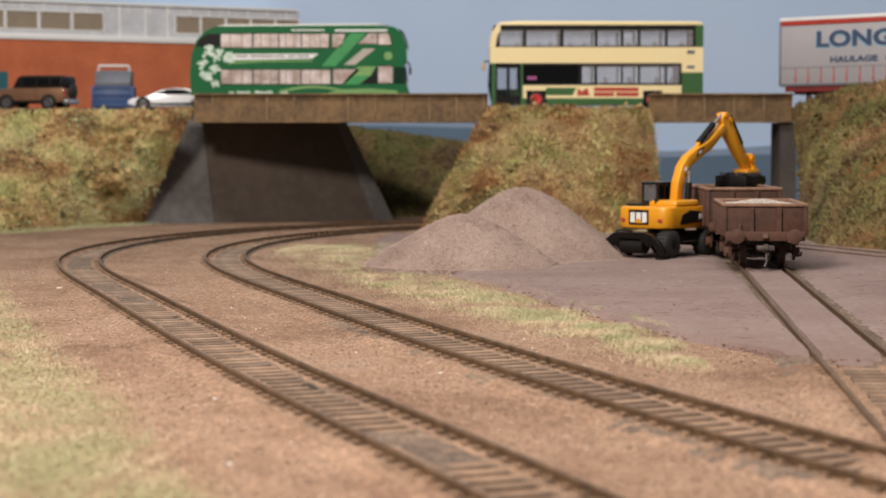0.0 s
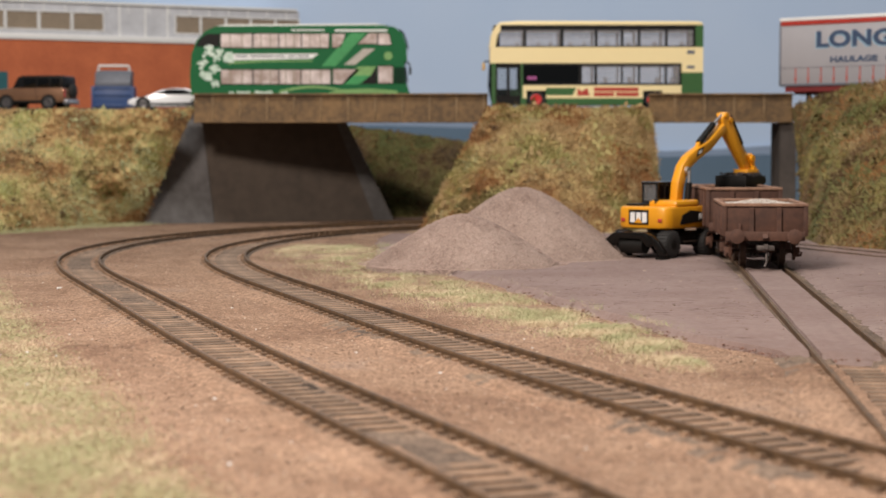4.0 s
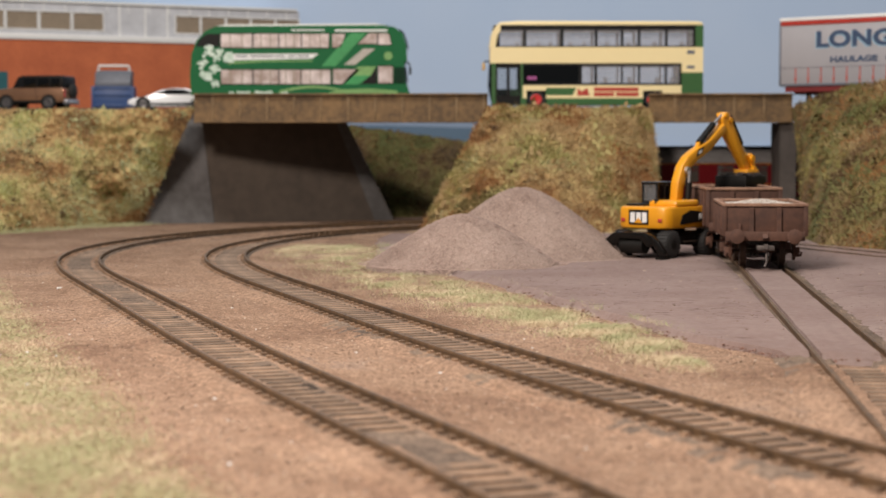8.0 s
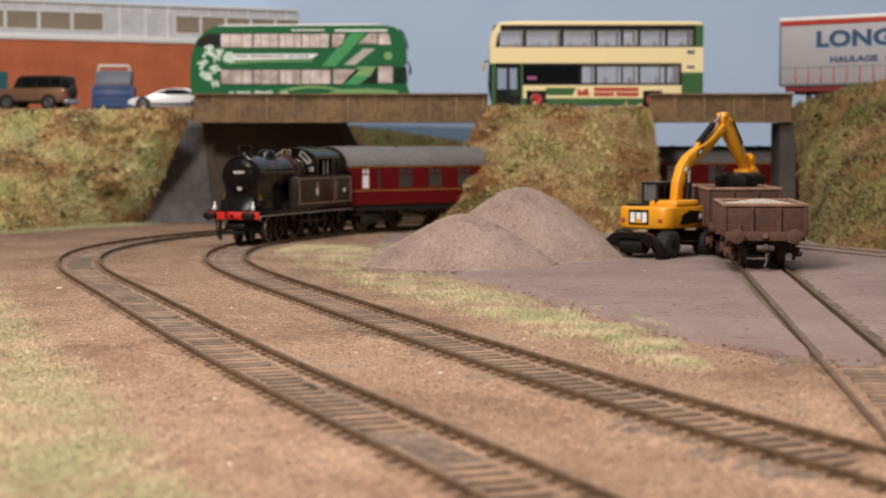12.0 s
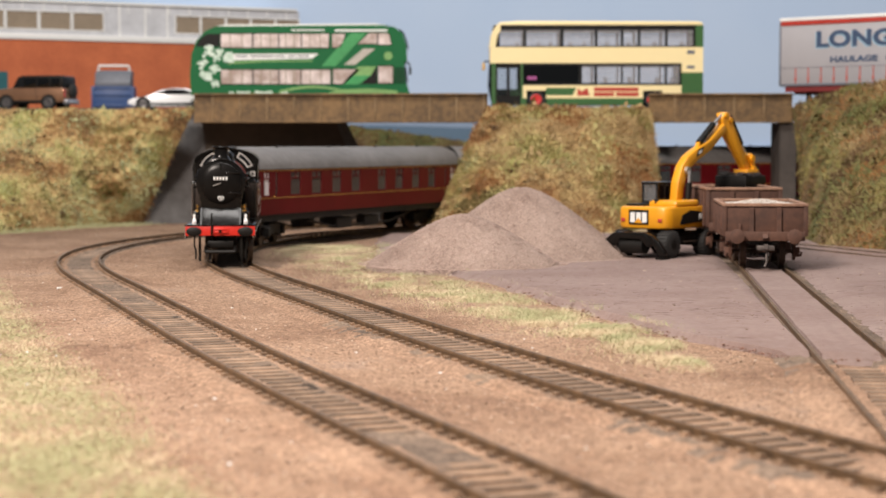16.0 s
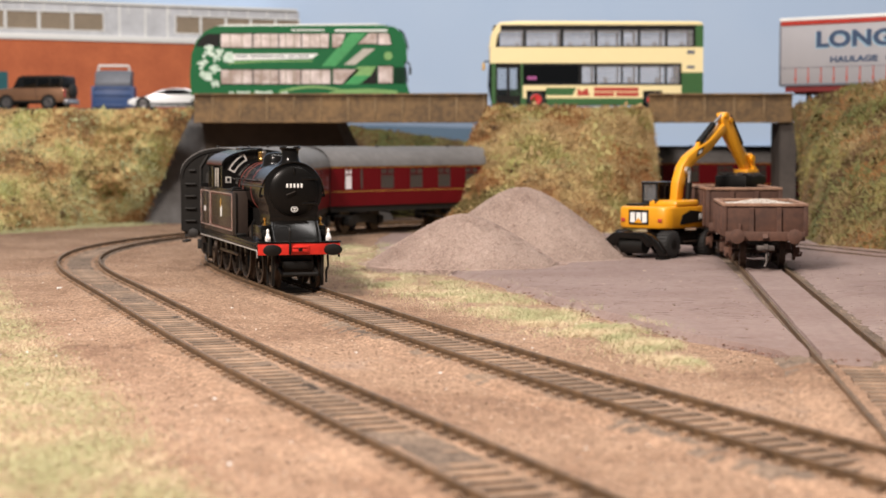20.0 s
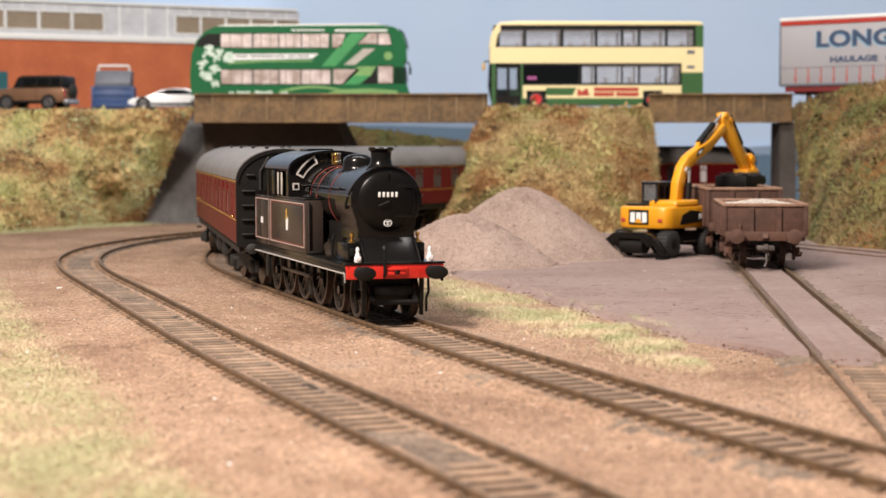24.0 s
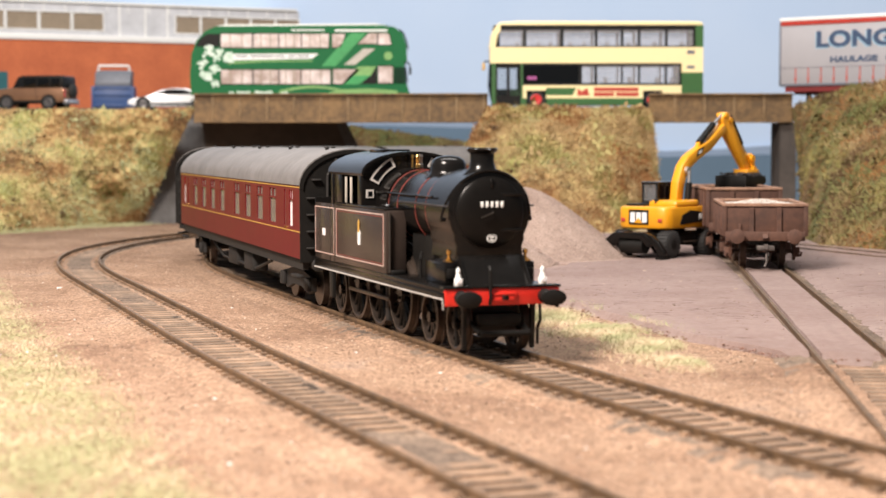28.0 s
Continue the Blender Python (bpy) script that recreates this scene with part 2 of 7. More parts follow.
def rod(a, b, r0, r1=None, n=12, bm=None, caps=True):
    """A round bar from a to b, tapering from r0 to r1."""
    bm = bm or bmesh.new()
    a, b = Vector(a), Vector(b)
    r1 = r0 if r1 is None else r1
    q = (b - a).to_track_quat("Z", "Y").to_matrix()
    ring = []
    for p, r in ((a, r0), (b, r1)):
        ring.append([bm.verts.new(p + q @ Vector((r * math.cos(k * math.tau / n), r * math.sin(k * math.tau / n), 0))) for k in range(n)])
    for k in range(n):
        bm.faces.new((ring[0][k], ring[0][(k + 1) % n], ring[1][(k + 1) % n], ring[1][k]))
    if caps:
        bm.faces.new(ring[0][::-1])
        bm.faces.new(ring[1])
    return bm


def pipe(points, r, n=8, bm=None):
    bm = bm or bmesh.new()
    for a, b in zip(points, points[1:]):
        rod(a, b, r, r, n, bm)
    return bm


def tube(points, r, n=8):
    """A bent rod of one skin through the points, which lie near one upright plane across the engine."""
    bm, rings, pts = bmesh.new(), [], [Vector(p) for p in points]
    for k, p in enumerate(pts):
        way = (pts[min(k + 1, len(pts) - 1)] - pts[max(k - 1, 0)]).normalized()
        u = way.cross(Vector((1, 0, 0))).normalized()
        v = way.cross(u)
        rings.append([bm.verts.new(p + r * (math.cos(j * math.tau / n) * u + math.sin(j * math.tau / n) * v)) for j in range(n)])
    for a, b in zip(rings, rings[1:]):
        for j in range(n):
            bm.faces.new((a[j], a[(j + 1) % n], b[(j + 1) % n], b[j]))
    bm.faces.new(rings[0])
    bm.faces.new(rings[-1][::-1])
    bmesh.ops.recalc_face_normals(bm, faces=bm.faces)
    return bm


def spin(profile, n=24, axis="z", at=(0, 0, 0), bm=None):
    """A turned body from (radius, height) pairs about an axis through at."""
    bm = bm or bmesh.new()
    rings = []
    for r, h in profile:
        ring = []
        for k in range(n):
            c, s = r * math.cos(k * math.tau / n), r * math.sin(k * math.tau / n)
            v = {"z": (c, s, h), "x": (h, c, s), "y": (s, h, c)}[axis]
            ring.append(bm.verts.new(Vector(at) + Vector(v)))
        rings.append(ring)
    for a, b in zip(rings, rings[1:]):
        for k in range(n):
            bm.faces.new((a[k], a[(k + 1) % n], b[(k + 1) % n], b[k]))
    bm.faces.new(rings[0][::-1])
    bm.faces.new(rings[-1])
    return bm


def slab(outline, lo, hi, plane="xz", bevel=0.0, bm=None):
    """An outline, drawn in a plane, given thickness from lo to hi along the third axis."""
    bm = bm or bmesh.new()
    put = {"xz": lambda u, v, w: (u, w, v), "xy": lambda u, v, w: (u, v, w), "yz": lambda u, v, w: (w, u, v)}[plane]
    a = [bm.verts.new(put(u, v, lo)) for u, v in outline]
    b = [bm.verts.new(put(u, v, hi)) for u, v in outline]
    fs = [bm.faces.new(a), bm.faces.new(b[::-1])]
    n = len(outline)
    fs += [bm.faces.new((a[k], b[k], b[(k + 1) % n], a[(k + 1) % n])) for k in range(n)]
    bmesh.ops.recalc_face_normals(bm, faces=fs)
    if bevel:
        bmesh.ops.bevel(bm, geom=list({e for f in fs for e in f.edges}), offset=bevel, segments=2, affect="EDGES", profile=0.5)
    return bm


def sweep(section, stations, bm=None, close=False, ends=True):
    """A section of (across, up) pairs carried along stations (point, heading)."""
    bm = bm or bmesh.new()
    rings = []
    for p, h in stations:
        nx, ny = -math.sin(h), math.cos(h)
        rings.append([bm.verts.new((p[0] + nx * u, p[1] + ny * u, v)) for u, v in section])
    n = len(section)
    for a, b in zip(rings, rings[1:]):
        for k in range(n if close else n - 1):
            bm.faces.new((a[k], b[k], b[(k + 1) % n], a[(k + 1) % n]))
    if close and ends:
        bm.faces.new(rings[0])
        bm.faces.new(rings[-1][::-1])
    bmesh.ops.recalc_face_normals(bm, faces=bm.faces)
    return bm


def letters(words, size, thick, mat, parent, name="lettering", at=(0, 0, 0), rot=(90, 0, 0), label="", align="LEFT", wide=1.0, heavy=0.0):
    cu = bpy.data.curves.new(name, "FONT")
    cu.body, cu.size, cu.extrude, cu.align_x = words, size * MM, thick * MM, align
    cu.space_character = 1.05
    cu.offset = heavy * MM
    tmp = new(name, cu)
    me = bpy.data.meshes.new_from_object(tmp)
    bpy.data.objects.remove(tmp)
    me.materials.clear()
    me.materials.append(mat)
    ob = new(name, me)
    ob.parent = parent
    ob.matrix_local = pose(at[0] * MM, at[1] * MM, at[2] * MM, *rot) @ Matrix.Diagonal((wide, 1, 1, 1))
    return tagged(ob, label)


# ---- the running lines: bends as curvature along the way ----
def line_of(x, y, heading, knots, bends, length, step=2.0):
    s = np.arange(0, length + step, step)
    k = np.interp(s, knots, bends)
    h = heading + np.concatenate([[0], np.cumsum((k[1:] + k[:-1]) / 2 * step)])
    hm = (h[1:] + h[:-1]) / 2
    px = x + np.concatenate([[0], np.cumsum(np.cos(hm) * step)])
    py = y + np.concatenate([[0], np.cumsum(np.sin(hm) * step)])
    return s, px, py, h


KNOTS = [0, 150, 300, 400, 500, 600, 700, 800, 1250, 1340]
INNER = line_of(92.72, 221.47, 2.02689, KNOTS, [-.00102, -.0003, -.00024, .00018, -.00084, -.0023, -.0028, -.0028, -.0026, 0], 2800)
OUTER = line_of(16.56, 245.39, 1.91502, KNOTS, [.00041, -.00038, -.00002, .00021, -.00135, -.0026, -.00236, -.00290, -.00290, 0], 1500)
YARD_LINE = line_of(84.0, 297.0, 1.4642, [0, 440, 520, 900], [0, 0, .0016, .0006], 620)
SPUR = line_of(205.0, 780.0, 1.91, [0, 300], [0, .0006], 150)


def along(line, s):
    """The point and heading s millimetres along a line; before its start it runs on straight."""
    if s < 0:
        return (line[1][0] + s * math.cos(line[3][0]), line[2][0] + s * math.sin(line[3][0])), line[3][0]
    return (float(np.interp(s, line[0], line[1])), float(np.interp(s, line[0], line[2]))), float(np.interp(s, line[0], line[3]))


RAIL = [(-0.45, 0), (0.45, 0), (0.45, -0.7), (0.2, -0.9), (0.2, -1.9), (0.9, -2.2), (0.9, -2.6), (-0.9, -2.6), (-0.9, -2.2), (-0.2, -1.9), (-0.2, -0.9), (-0.45, -0.7)]


def sleeper_mesh():
    bm = box(-1.6, 1.6, -12.4, 12.4, -3.6, -1.8, 0.2)
    plain = len(bm.faces)
    for y in (-8.7, 8.7):
        for d in (-1.3, 1.3):
            box(-0.95, 0.95, y + d - 0.65, y + d + 0.65, -1.8, -1.2, 0, bm)
    bm.faces.ensure_lookup_table()
    for f in bm.faces[plain:]:
        f.material_index = 1
    return mesh_of("sleeper", bm, [M["sleeper"], M["chair"]], False)


SLEEPER = sleeper_mesh()


def railway_track(name, line, lo, hi, label, first=None, last=None, pitch=6.0):
    t = thing(name, label, "railway track", kind="structure")
    for side in (-8.7, 8.7):
        bm = sweep([(u + side, v) for u, v in RAIL], [along(line, s) for s in np.arange(lo, hi, 8.0)], close=True)
        part("rail", bm, M["rail"], t)
    s = lo if first is None else first
    rnd = random.Random(7)
    while s < (hi if last is None else last):
        p, h = along(line, s)
        ob = new("sleeper", SLEEPER)
        ob.parent = t
        ob.matrix_local = Matrix.Translation((p[0] * MM, p[1] * MM, 0)) @ Matrix.Rotation(h + rnd.uniform(-.02, .02), 4, "Z")
        s += pitch + rnd.uniform(-.2, .2)
    return t


def wave(x, y, f, seed=0.0):
    return noise.noise(Vector((x * f + seed, y * f - seed, seed * 0.7)))


def ballast(name, line, lo, hi, label, worn=1, lift=0.0, ash=None, tones=("ballast", "oily", "ash"), buried=False):
    """Fine ballast brushed over the sleeper ends and between the rails."""
    across = [(-20, -3.8), (-17, -2.5), (-14.4, -1.75), (-11.8, -1.6), (-10.2, -1.95), (-7.4, -1.95), (-4.9, -1.85), (-3.9, -2.9), (3.9, -2.9), (4.9, -1.85), (7.4, -1.95), (10.2, -1.95), (11.8, -1.6), (14.4, -1.75), (17, -2.5), (20, -3.8)]
    across = [(u, v + lift * (abs(u) < 12)) for u, v in across]
    bm = bmesh.new()
    rows = []
    for s in np.arange(lo, hi, 2.4):
        p, h = along(line, float(s))
        row = []
        for u, v in across:
            x, y = p[0] - math.sin(h) * u, p[1] + math.cos(h) * u
            if buried and abs(u) < 5:
                v += (1.35 if abs(u) < 4 else .25) * min(1.0, max(0.0, 4 * (wave(x, y, .021, 11) + .35 * wave(x, y, .12, 3) + .08)))
            d = 0.42 * noise.noise(Vector((x * .11, y * .11, 2.0))) + 0.3 * noise.noise(Vector((x * .5, y * .5, 7.0)))
            row.append(bm.verts.new((x + d * 1.5, y, v + d * (0.9 if abs(u) > 8 else 0.7))))
        rows.append(row)
    for a, b in zip(rows, rows[1:]):
        for k in range(len(across) - 1):
            f = bm.faces.new((a[k], a[k + 1], b[k + 1], b[k]))
            # Index 1 puts the shade of the sleeper gaps into the colour.
            f.material_index = worn if 5 < k < 9 else 0
            c = f.calc_center_median()
            if buried and 5 < k < 9 and c.z > -2.2:
                f.material_index = 2
            if ash is not None and c.y < 520 and 10 < k < 14 and wave(c.x, c.y, .045, 4) + .5 * wave(c.x, c.y, .3, 6) + .4 * wave(c.x, c.y, .9, 2) - .14 * (k - 11) > ash:
                f.material_index = 2
    bmesh.ops.recalc_face_normals(bm, faces=bm.faces)
    return solid(name, bm, [M[k] for k in tones], label, "ballast", "structure")


ballast("ballast_inner", INNER, -150, 1100, "brown dusty ballast of the inner line, stained with ash", ash=.0)
ballast("ballast_outer", OUTER, -200, 1100, "brown dusty ballast of the outer line, heaped over some sleepers", buried=True)
ballast("ballast_siding", YARD_LINE, -150, 112, "brown dusty ballast of the siding", 0, 0.55)
ballast("flangeway_dirt", YARD_LINE, 100, 560, "brown dirt filling the flangeways of the siding", 0, 0.1, tones=("ash", "ash", "ash"))
railway_track("track_inner", INNER, -150, 2760, "curved inner running line with dark weathered rails", -150, 1080)
railway_track("track_outer", OUTER, -200, 1480, "curved outer running line with dark weathered rails", -200, 1080)
railway_track("track_siding", YARD_LINE, -150, 610, "yard siding with rails sunk into concrete", -150, 108)
railway_track("track_spur", SPUR, -60, 140, "short rusty spur along the foot of the bank", -60, 140)


# ---- ground ----
def ground_sheet():
    bm = bmesh.new()
    xs = list(np.arange(-900, -260, 80)) + list(np.arange(-260, 280, 5.0)) + list(np.arange(280, 2001, 86))
    ys = list(np.arange(-500, 180, 85)) + list(np.arange(180, 700, 5.0)) + list(np.arange(700, 1320, 10.0)) + [1400, 1500, 1600]
    rows = [[bm.verts.new((x, y, -2.75 + 0.35 * wave(x, y, .06) + 0.22 * wave(x, y, .3, 3))) for x in xs] for y in ys]
    for a, b in zip(rows, rows[1:]):
        for k in range(len(xs) - 1):
            bm.faces.new((a[k], a[k + 1], b[k + 1], b[k]))
    return solid("ground", bm, M["soil"], "sandy brown scenic ground beside the tracks", "ground", "structure")


ground_sheet()


def siding_x(y):
    return float(np.interp(y, YARD_LINE[2], YARD_LINE[1]))


def yard_slab(name, left, right, y0, y1):
    """Rough concrete, level with the rail tops; left and right give its edges by y."""
    bm = bmesh.new()
    rows = []
    for y in np.arange(y0, y1 + 1, 6.0):
        a, b = left(y), right(y)
        n = 26
        row = []
        for k in range(n + 1):
            x = a + (b - a) * k / n
            rim = 2.2 if k in (0, n) or y <= y0 + 1 else 0.0
            fray = 9 * wave(x, 0, .05, 6) + 4 * wave(x, 0, .21, 8) if y <= y0 + 1 else 0.0
            row.append(bm.verts.new((x, y + fray, -0.55 - rim + 0.22 * wave(x, y, .09, 5) + 0.12 * wave(x, y * 3, .35, 9))))
        rows.append(row)
    for a, b in zip(rows, rows[1:]):
        for k in range(len(a) - 1):
            bm.faces.new((a[k], a[k + 1], b[k + 1], b[k]))
    low = [v for v in bm.verts]
    bmesh.ops.solidify(bm, geom=list(bm.faces), thickness=2.6)
    return solid(name, bm, M["yard"], "worn purplish grey concrete yard surface", "yard", "structure")


def yard_edge(y):
    e = float(np.interp(y, [418, 452, 511, 567, 640, 699, 740, 1000], [88, 71, 51, 39, 22, 6, -30, -36]))
    return e + 3.0 * wave(0, y, .06, 2) + 1.2 * wave(0, y, .3, 4)


yard_slab("yard_1", yard_edge, lambda y: max(siding_x(y) - 9.2, yard_edge(y) + 0.5), 424, 1000)
yard_slab("yard_2", lambda y: siding_x(y) - 7.4, lambda y: siding_x(y) + 7.4, 418, 1000)
yard_slab("yard_3", lambda y: siding_x(y) + 9.2, lambda y: 330, 430, 1000)


def table():
    t = box(-900, 2000, -500, 1600, -60, -5)
    return solid("baseboard", t, M["hall"], "plain timber baseboard under the scenery", "table", "structure")


table()


def backdrop():
    bm = slab([(-1100, -60), (2000, -60), (2000, 620), (-1100, 620)], 1602, 1612, "xz")
    return solid("backdrop", bm, M["sky"], "painted pale blue sky backboard", "backdrop", "structure", False)


backdrop()
M["hills"] = material("painted_blue_hills", (0.12, 0.19, 0.275), 0.9, dark=(0.10, 0.16, 0.225), scale=3)
# Ridge raised left of x = 40, where it also imitates shade under the bridge.
ridge = [(-1100, -60), (2000, -60)] + [(x, float(np.interp(x, [-1100, 40, 160, 2000], [66, 66, 38, 38])) + 5 * wave(x, 0, .004, 3) + 2 * wave(x, 0, .02, 5)) for x in range(2000, -1101, -50)]
M["far_hills"] = material("painted_hazy_hills", (0.27, 0.345, 0.46), 0.9, dark=(0.23, 0.30, 0.41), scale=3)
solid("backdrop_far_hills", slab([(x, z + 9 + 4 * math.sin(x * .017 + 1) if z > 0 else z) for x, z in ridge], 1597, 1601.5, "xz"), M["far_hills"], "pale hazy hills painted behind the nearer ridge", "backdrop", "structure", False)
solid("backdrop_hills", slab(ridge, 1592, 1596.5, "xz"), M["hills"], "blue hills painted along the backboard", "backdrop", "structure", False)


# ---- road on its bank, bridge decks ----
ROAD_Z = 73.0
BANKS = []


def rough_bank(name, foot, crest, foot_z, crest_z, n, rows, bumpy, label, seed, bulge=6.0, cover="bank"):
    """A bank between a foot line and a crest line (functions of 0..1), uneven, closed behind."""
    bm = bmesh.new()
    grid = []
    for i in range(rows + 1):
        v = i / rows
        row = []
        for k in range(n + 1):
            u = k / n
            f, c = foot(u), crest(u)
            x = f[0] + (c[0] - f[0]) * v
            y = f[1] + (c[1] - f[1]) * v
            z = foot_z + (crest_z(u) - foot_z) * v
            q = Vector((x * .045 + seed, y * .045, z * .06))
            w = noise.noise(q) + 0.5 * noise.noise(q * 2.7) + 0.25 * noise.noise(q * 6) + 0.14 * noise.noise(q * 13)
            fade = min(1.0, 4 * v, 0.35 + 4 * (1 - v))
            edge = min(1.0, .15 + 9 * u, .15 + 9 * (1 - u))
            d = edge * (bumpy * w * fade - bulge * math.sin(math.pi * v) * 0.5)
            row.append(bm.verts.new((x + 0.35 * d, y + d, z + 0.35 * d * (1 - v) + (1.3 * noise.noise(q * 5) if v > .9 else 0))))
        grid.append(row)
    back = [bm.verts.new((crest(k / n)[0], crest(k / n)[1] + 16, crest_z(k / n) - 2)) for k in range(n + 1)]
    grid.append(back)
    for a, b in zip(grid, grid[1:]):
        for k in range(n):
            bm.faces.new((a[k], a[k + 1], b[k + 1], b[k]))
    ob = solid(name, bm, M[cover], label, "embankment", "structure")
    BANKS.append(ob)
    return ob


def mixed(a, b, u):
    return (a[0] + (b[0] - a[0]) * u, a[1] + (b[1] - a[1]) * u)


def chain(points):
    """A line through points, as a function of 0..1."""
    us = np.linspace(0, 1, len(points))
    return lambda u: (float(np.interp(u, us, [p[0] for p in points])), float(np.interp(u, us, [p[1] for p in points])))


LEFT_FOOT = chain([(-470, 960), (-330, 1000), (-258, 1045), (-228, 1115), (-196, 1158)])
LEFT_CREST = chain([(-470, 1130), (-360, 1135), (-280, 1138), (-215, 1140), (-159, 1143)])
rough_bank("bank_left", LEFT_FOOT, LEFT_CREST, -3, lambda u: ROAD_Z - 1.2, 150, 44, 8.5, "scrubby embankment of straw and green scatter", 3.0)
MID_FOOT = chain([(-14, 1062), (20, 1010), (60, 1000), (100, 1015), (134, 1075)])
MID_CREST = chain([(28, 1118), (50, 1112), (80, 1112), (110, 1115), (132, 1128)])
rough_bank("bank_middle", MID_FOOT, MID_CREST, -2, lambda u: ROAD_Z + .4 - 1.6 * u, 90, 44, 8, "steep scrubby embankment between the two bridges", 8.0)
RIGHT_FOOT = chain([(222, 1090), (192, 960), (186, 880), (214, 822), (330, 700)])
RIGHT_CREST = chain([(222, 1135), (224, 1085), (236, 1030), (262, 980), (400, 900)])
rough_bank("bank_right", RIGHT_FOOT, RIGHT_CREST, -3, lambda u: 72 + 14 * min(1, u * 1.5), 100, 44, 8.5, "steep scrubby hillside of olive, russet and straw scatter", 14.0, cover="bank_olive_shaded")
FAR_FOOT = chain([(-110, 1262), (-30, 1270), (60, 1310), (140, 1350)])
FAR_CREST = chain([(-110, 1300), (-40, 1310), (25, 1340), (140, 1400)])
# The dark cover imitates the shade behind the bridge.
rough_bank("bank_far", FAR_FOOT, FAR_CREST, -3, lambda u: 68 - 26 * u, 50, 18, 7, "brown scrubby bank behind the tracks, darkened for the shade there", 21.0, cover="bank_olive_shaded")


def road():
    bm = slab([(-900, 1136), (-160, 1186), (-160, 1620), (-900, 1620)], 62, ROAD_Z, "xy")
    solid("road", bm, M["tarmac"], "dark tarmac road on the embankment", "road", "structure")
    bm = slab([(-160, 1146), (700, 1146), (700, 1246), (-160, 1246)], 65, ROAD_Z, "xy")
    solid("road_deck", bm, M["tarmac"], "bridge deck carrying the road", "road", "structure")


road()


def bridge_girder(name, x0, x1, y, ribs, label):
    t = thing(name, label, "bridge girder", kind="structure")
    part("web", box(x0, x1, y, y + 3.5, 64.2, 80.4), M["girder"], t)
    part("top_flange", box(x0, x1, y - 2.2, y + 5, 80.4, 81.7, .2), M["girder"], t)
    part("bottom_flange", box(x0, x1, y - 2.2, y + 5, 63.0, 64.2, .2), M["girder"], t)
    for x in ribs:
        part("stiffener", box(x - .55, x + .55, y - .8, y, 64.2, 80.4, .15), M["girder_edge"], t, "worn pale stiffener")
    return t


bridge_girder("bridge_girder_1", -159, 28.6, 1140, [-147 + 17.3 * k for k in range(11)], "brown weathered plate girder of the wide bridge")
bridge_girder("bridge_girder_2", 131.7, 223, 1140, [148 + 19 * k for k in range(4)], "brown weathered plate girder of the narrow bridge")



def skew_wall(name, outline, proud, thick, mat, label):
    """A wall on the skew under the bridge, leaning back; the outline gives (x, z), proud how far it stands out."""
    bm = slab(outline, 0, thick, "xz")
    for v in bm.verts:
        v.co.y += 1160 + (v.co.x + 196) * 0.383 + (v.co.z + 4) * 0.10 - proud
    return solid(name, bm, mat, label, "wall", "structure", False)


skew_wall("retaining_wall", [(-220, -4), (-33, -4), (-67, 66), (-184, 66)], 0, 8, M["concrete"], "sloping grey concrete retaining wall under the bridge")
skew_wall("wing_wall_1", [(-219, -4), (-151, -4), (-159.4, 65.5), (-183, 65.5)], 1.3, 1.2, M["concrete_bluish_lit"], "concrete wing wall beside the retaining wall, toned blue-grey for bluish light")
skew_wall("wing_wall_2", [(-46, -4), (-33.6, -4), (-67.4, 65.5), (-73, 65.5)], 1.3, 1.2, M["concrete_bluish_lit"], "concrete wing wall beside the retaining wall, toned blue-grey for bluish light")
solid("abutment", box(215.6, 226, 1141, 1172, -3, 63), M["soot"], "grey concrete bridge abutment", "abutment", "structure", False)
solid("pier_wall", box(127, 131.5, 1128, 1160, -3, 63), M["concrete"], "grey concrete pier behind the bank", "wall", "structure", False)
# ---- the train ----
def glass_material(name, tint, clear, pane_sheen=None):
    m = bpy.data.materials.new(name)
    m.use_nodes = True
    nt = m.node_tree
    nt.nodes.remove(nt.nodes["Principled BSDF"])
    see, gloss, mix = nt.nodes.new("ShaderNodeBsdfTransparent"), nt.nodes.new("ShaderNodeBsdfGlossy"), nt.nodes.new("ShaderNodeMixShader")
    fr = nt.nodes.new("ShaderNodeFresnel")
    fr.inputs["IOR"].default_value = 1.5
    add = nt.nodes.new("ShaderNodeMath")
    add.inputs[1].default_value = clear
    see.inputs["Color"].default_value = (*tint, 1)
    # A pale diffuse pane colour stands in for reflections in the glass.
    if pane_sheen:
        gloss = nt.nodes.new("ShaderNodeBsdfPrincipled")
        gloss.inputs["Base Color"].default_value = (*pane_sheen, 1)
    gloss.inputs["Roughness"].default_value = 0.06
    nt.links.new(fr.outputs["Fac"], add.inputs[0])
    nt.links.new(add.outputs[0], mix.inputs["Fac"])
    nt.links.new(see.outputs["BSDF"], mix.inputs[1])
    nt.links.new(gloss.outputs["BSDF"], mix.inputs[2])
    nt.links.new(mix.outputs["Shader"], nt.nodes["Material Output"].inputs["Surface"])
    return m


M["glass"] = glass_material("clear_glazing", (0.97, 0.97, 0.97), 0.03)
M["tinted"] = glass_material("tinted_glazing", (0.12, 0.12, 0.13), 0.03)
M["coach_glass"] = glass_material("coach_glazing", (0.72, 0.69, 0.66), 0.08, (0.42, 0.37, 0.33))
M["opal"] = material("whitened_window", (0.85, 0.82, 0.83), 0.35, scale=100, dark=(0.78, 0.75, 0.77))
M["gold"] = material("gold_lining", (0.62, 0.36, 0.07), 0.45, scale=200)
M["line"] = material("red_and_grey_lining", (0.55, 0.47, 0.42), 0.5, scale=300, dark=(0.42, 0.22, 0.18))
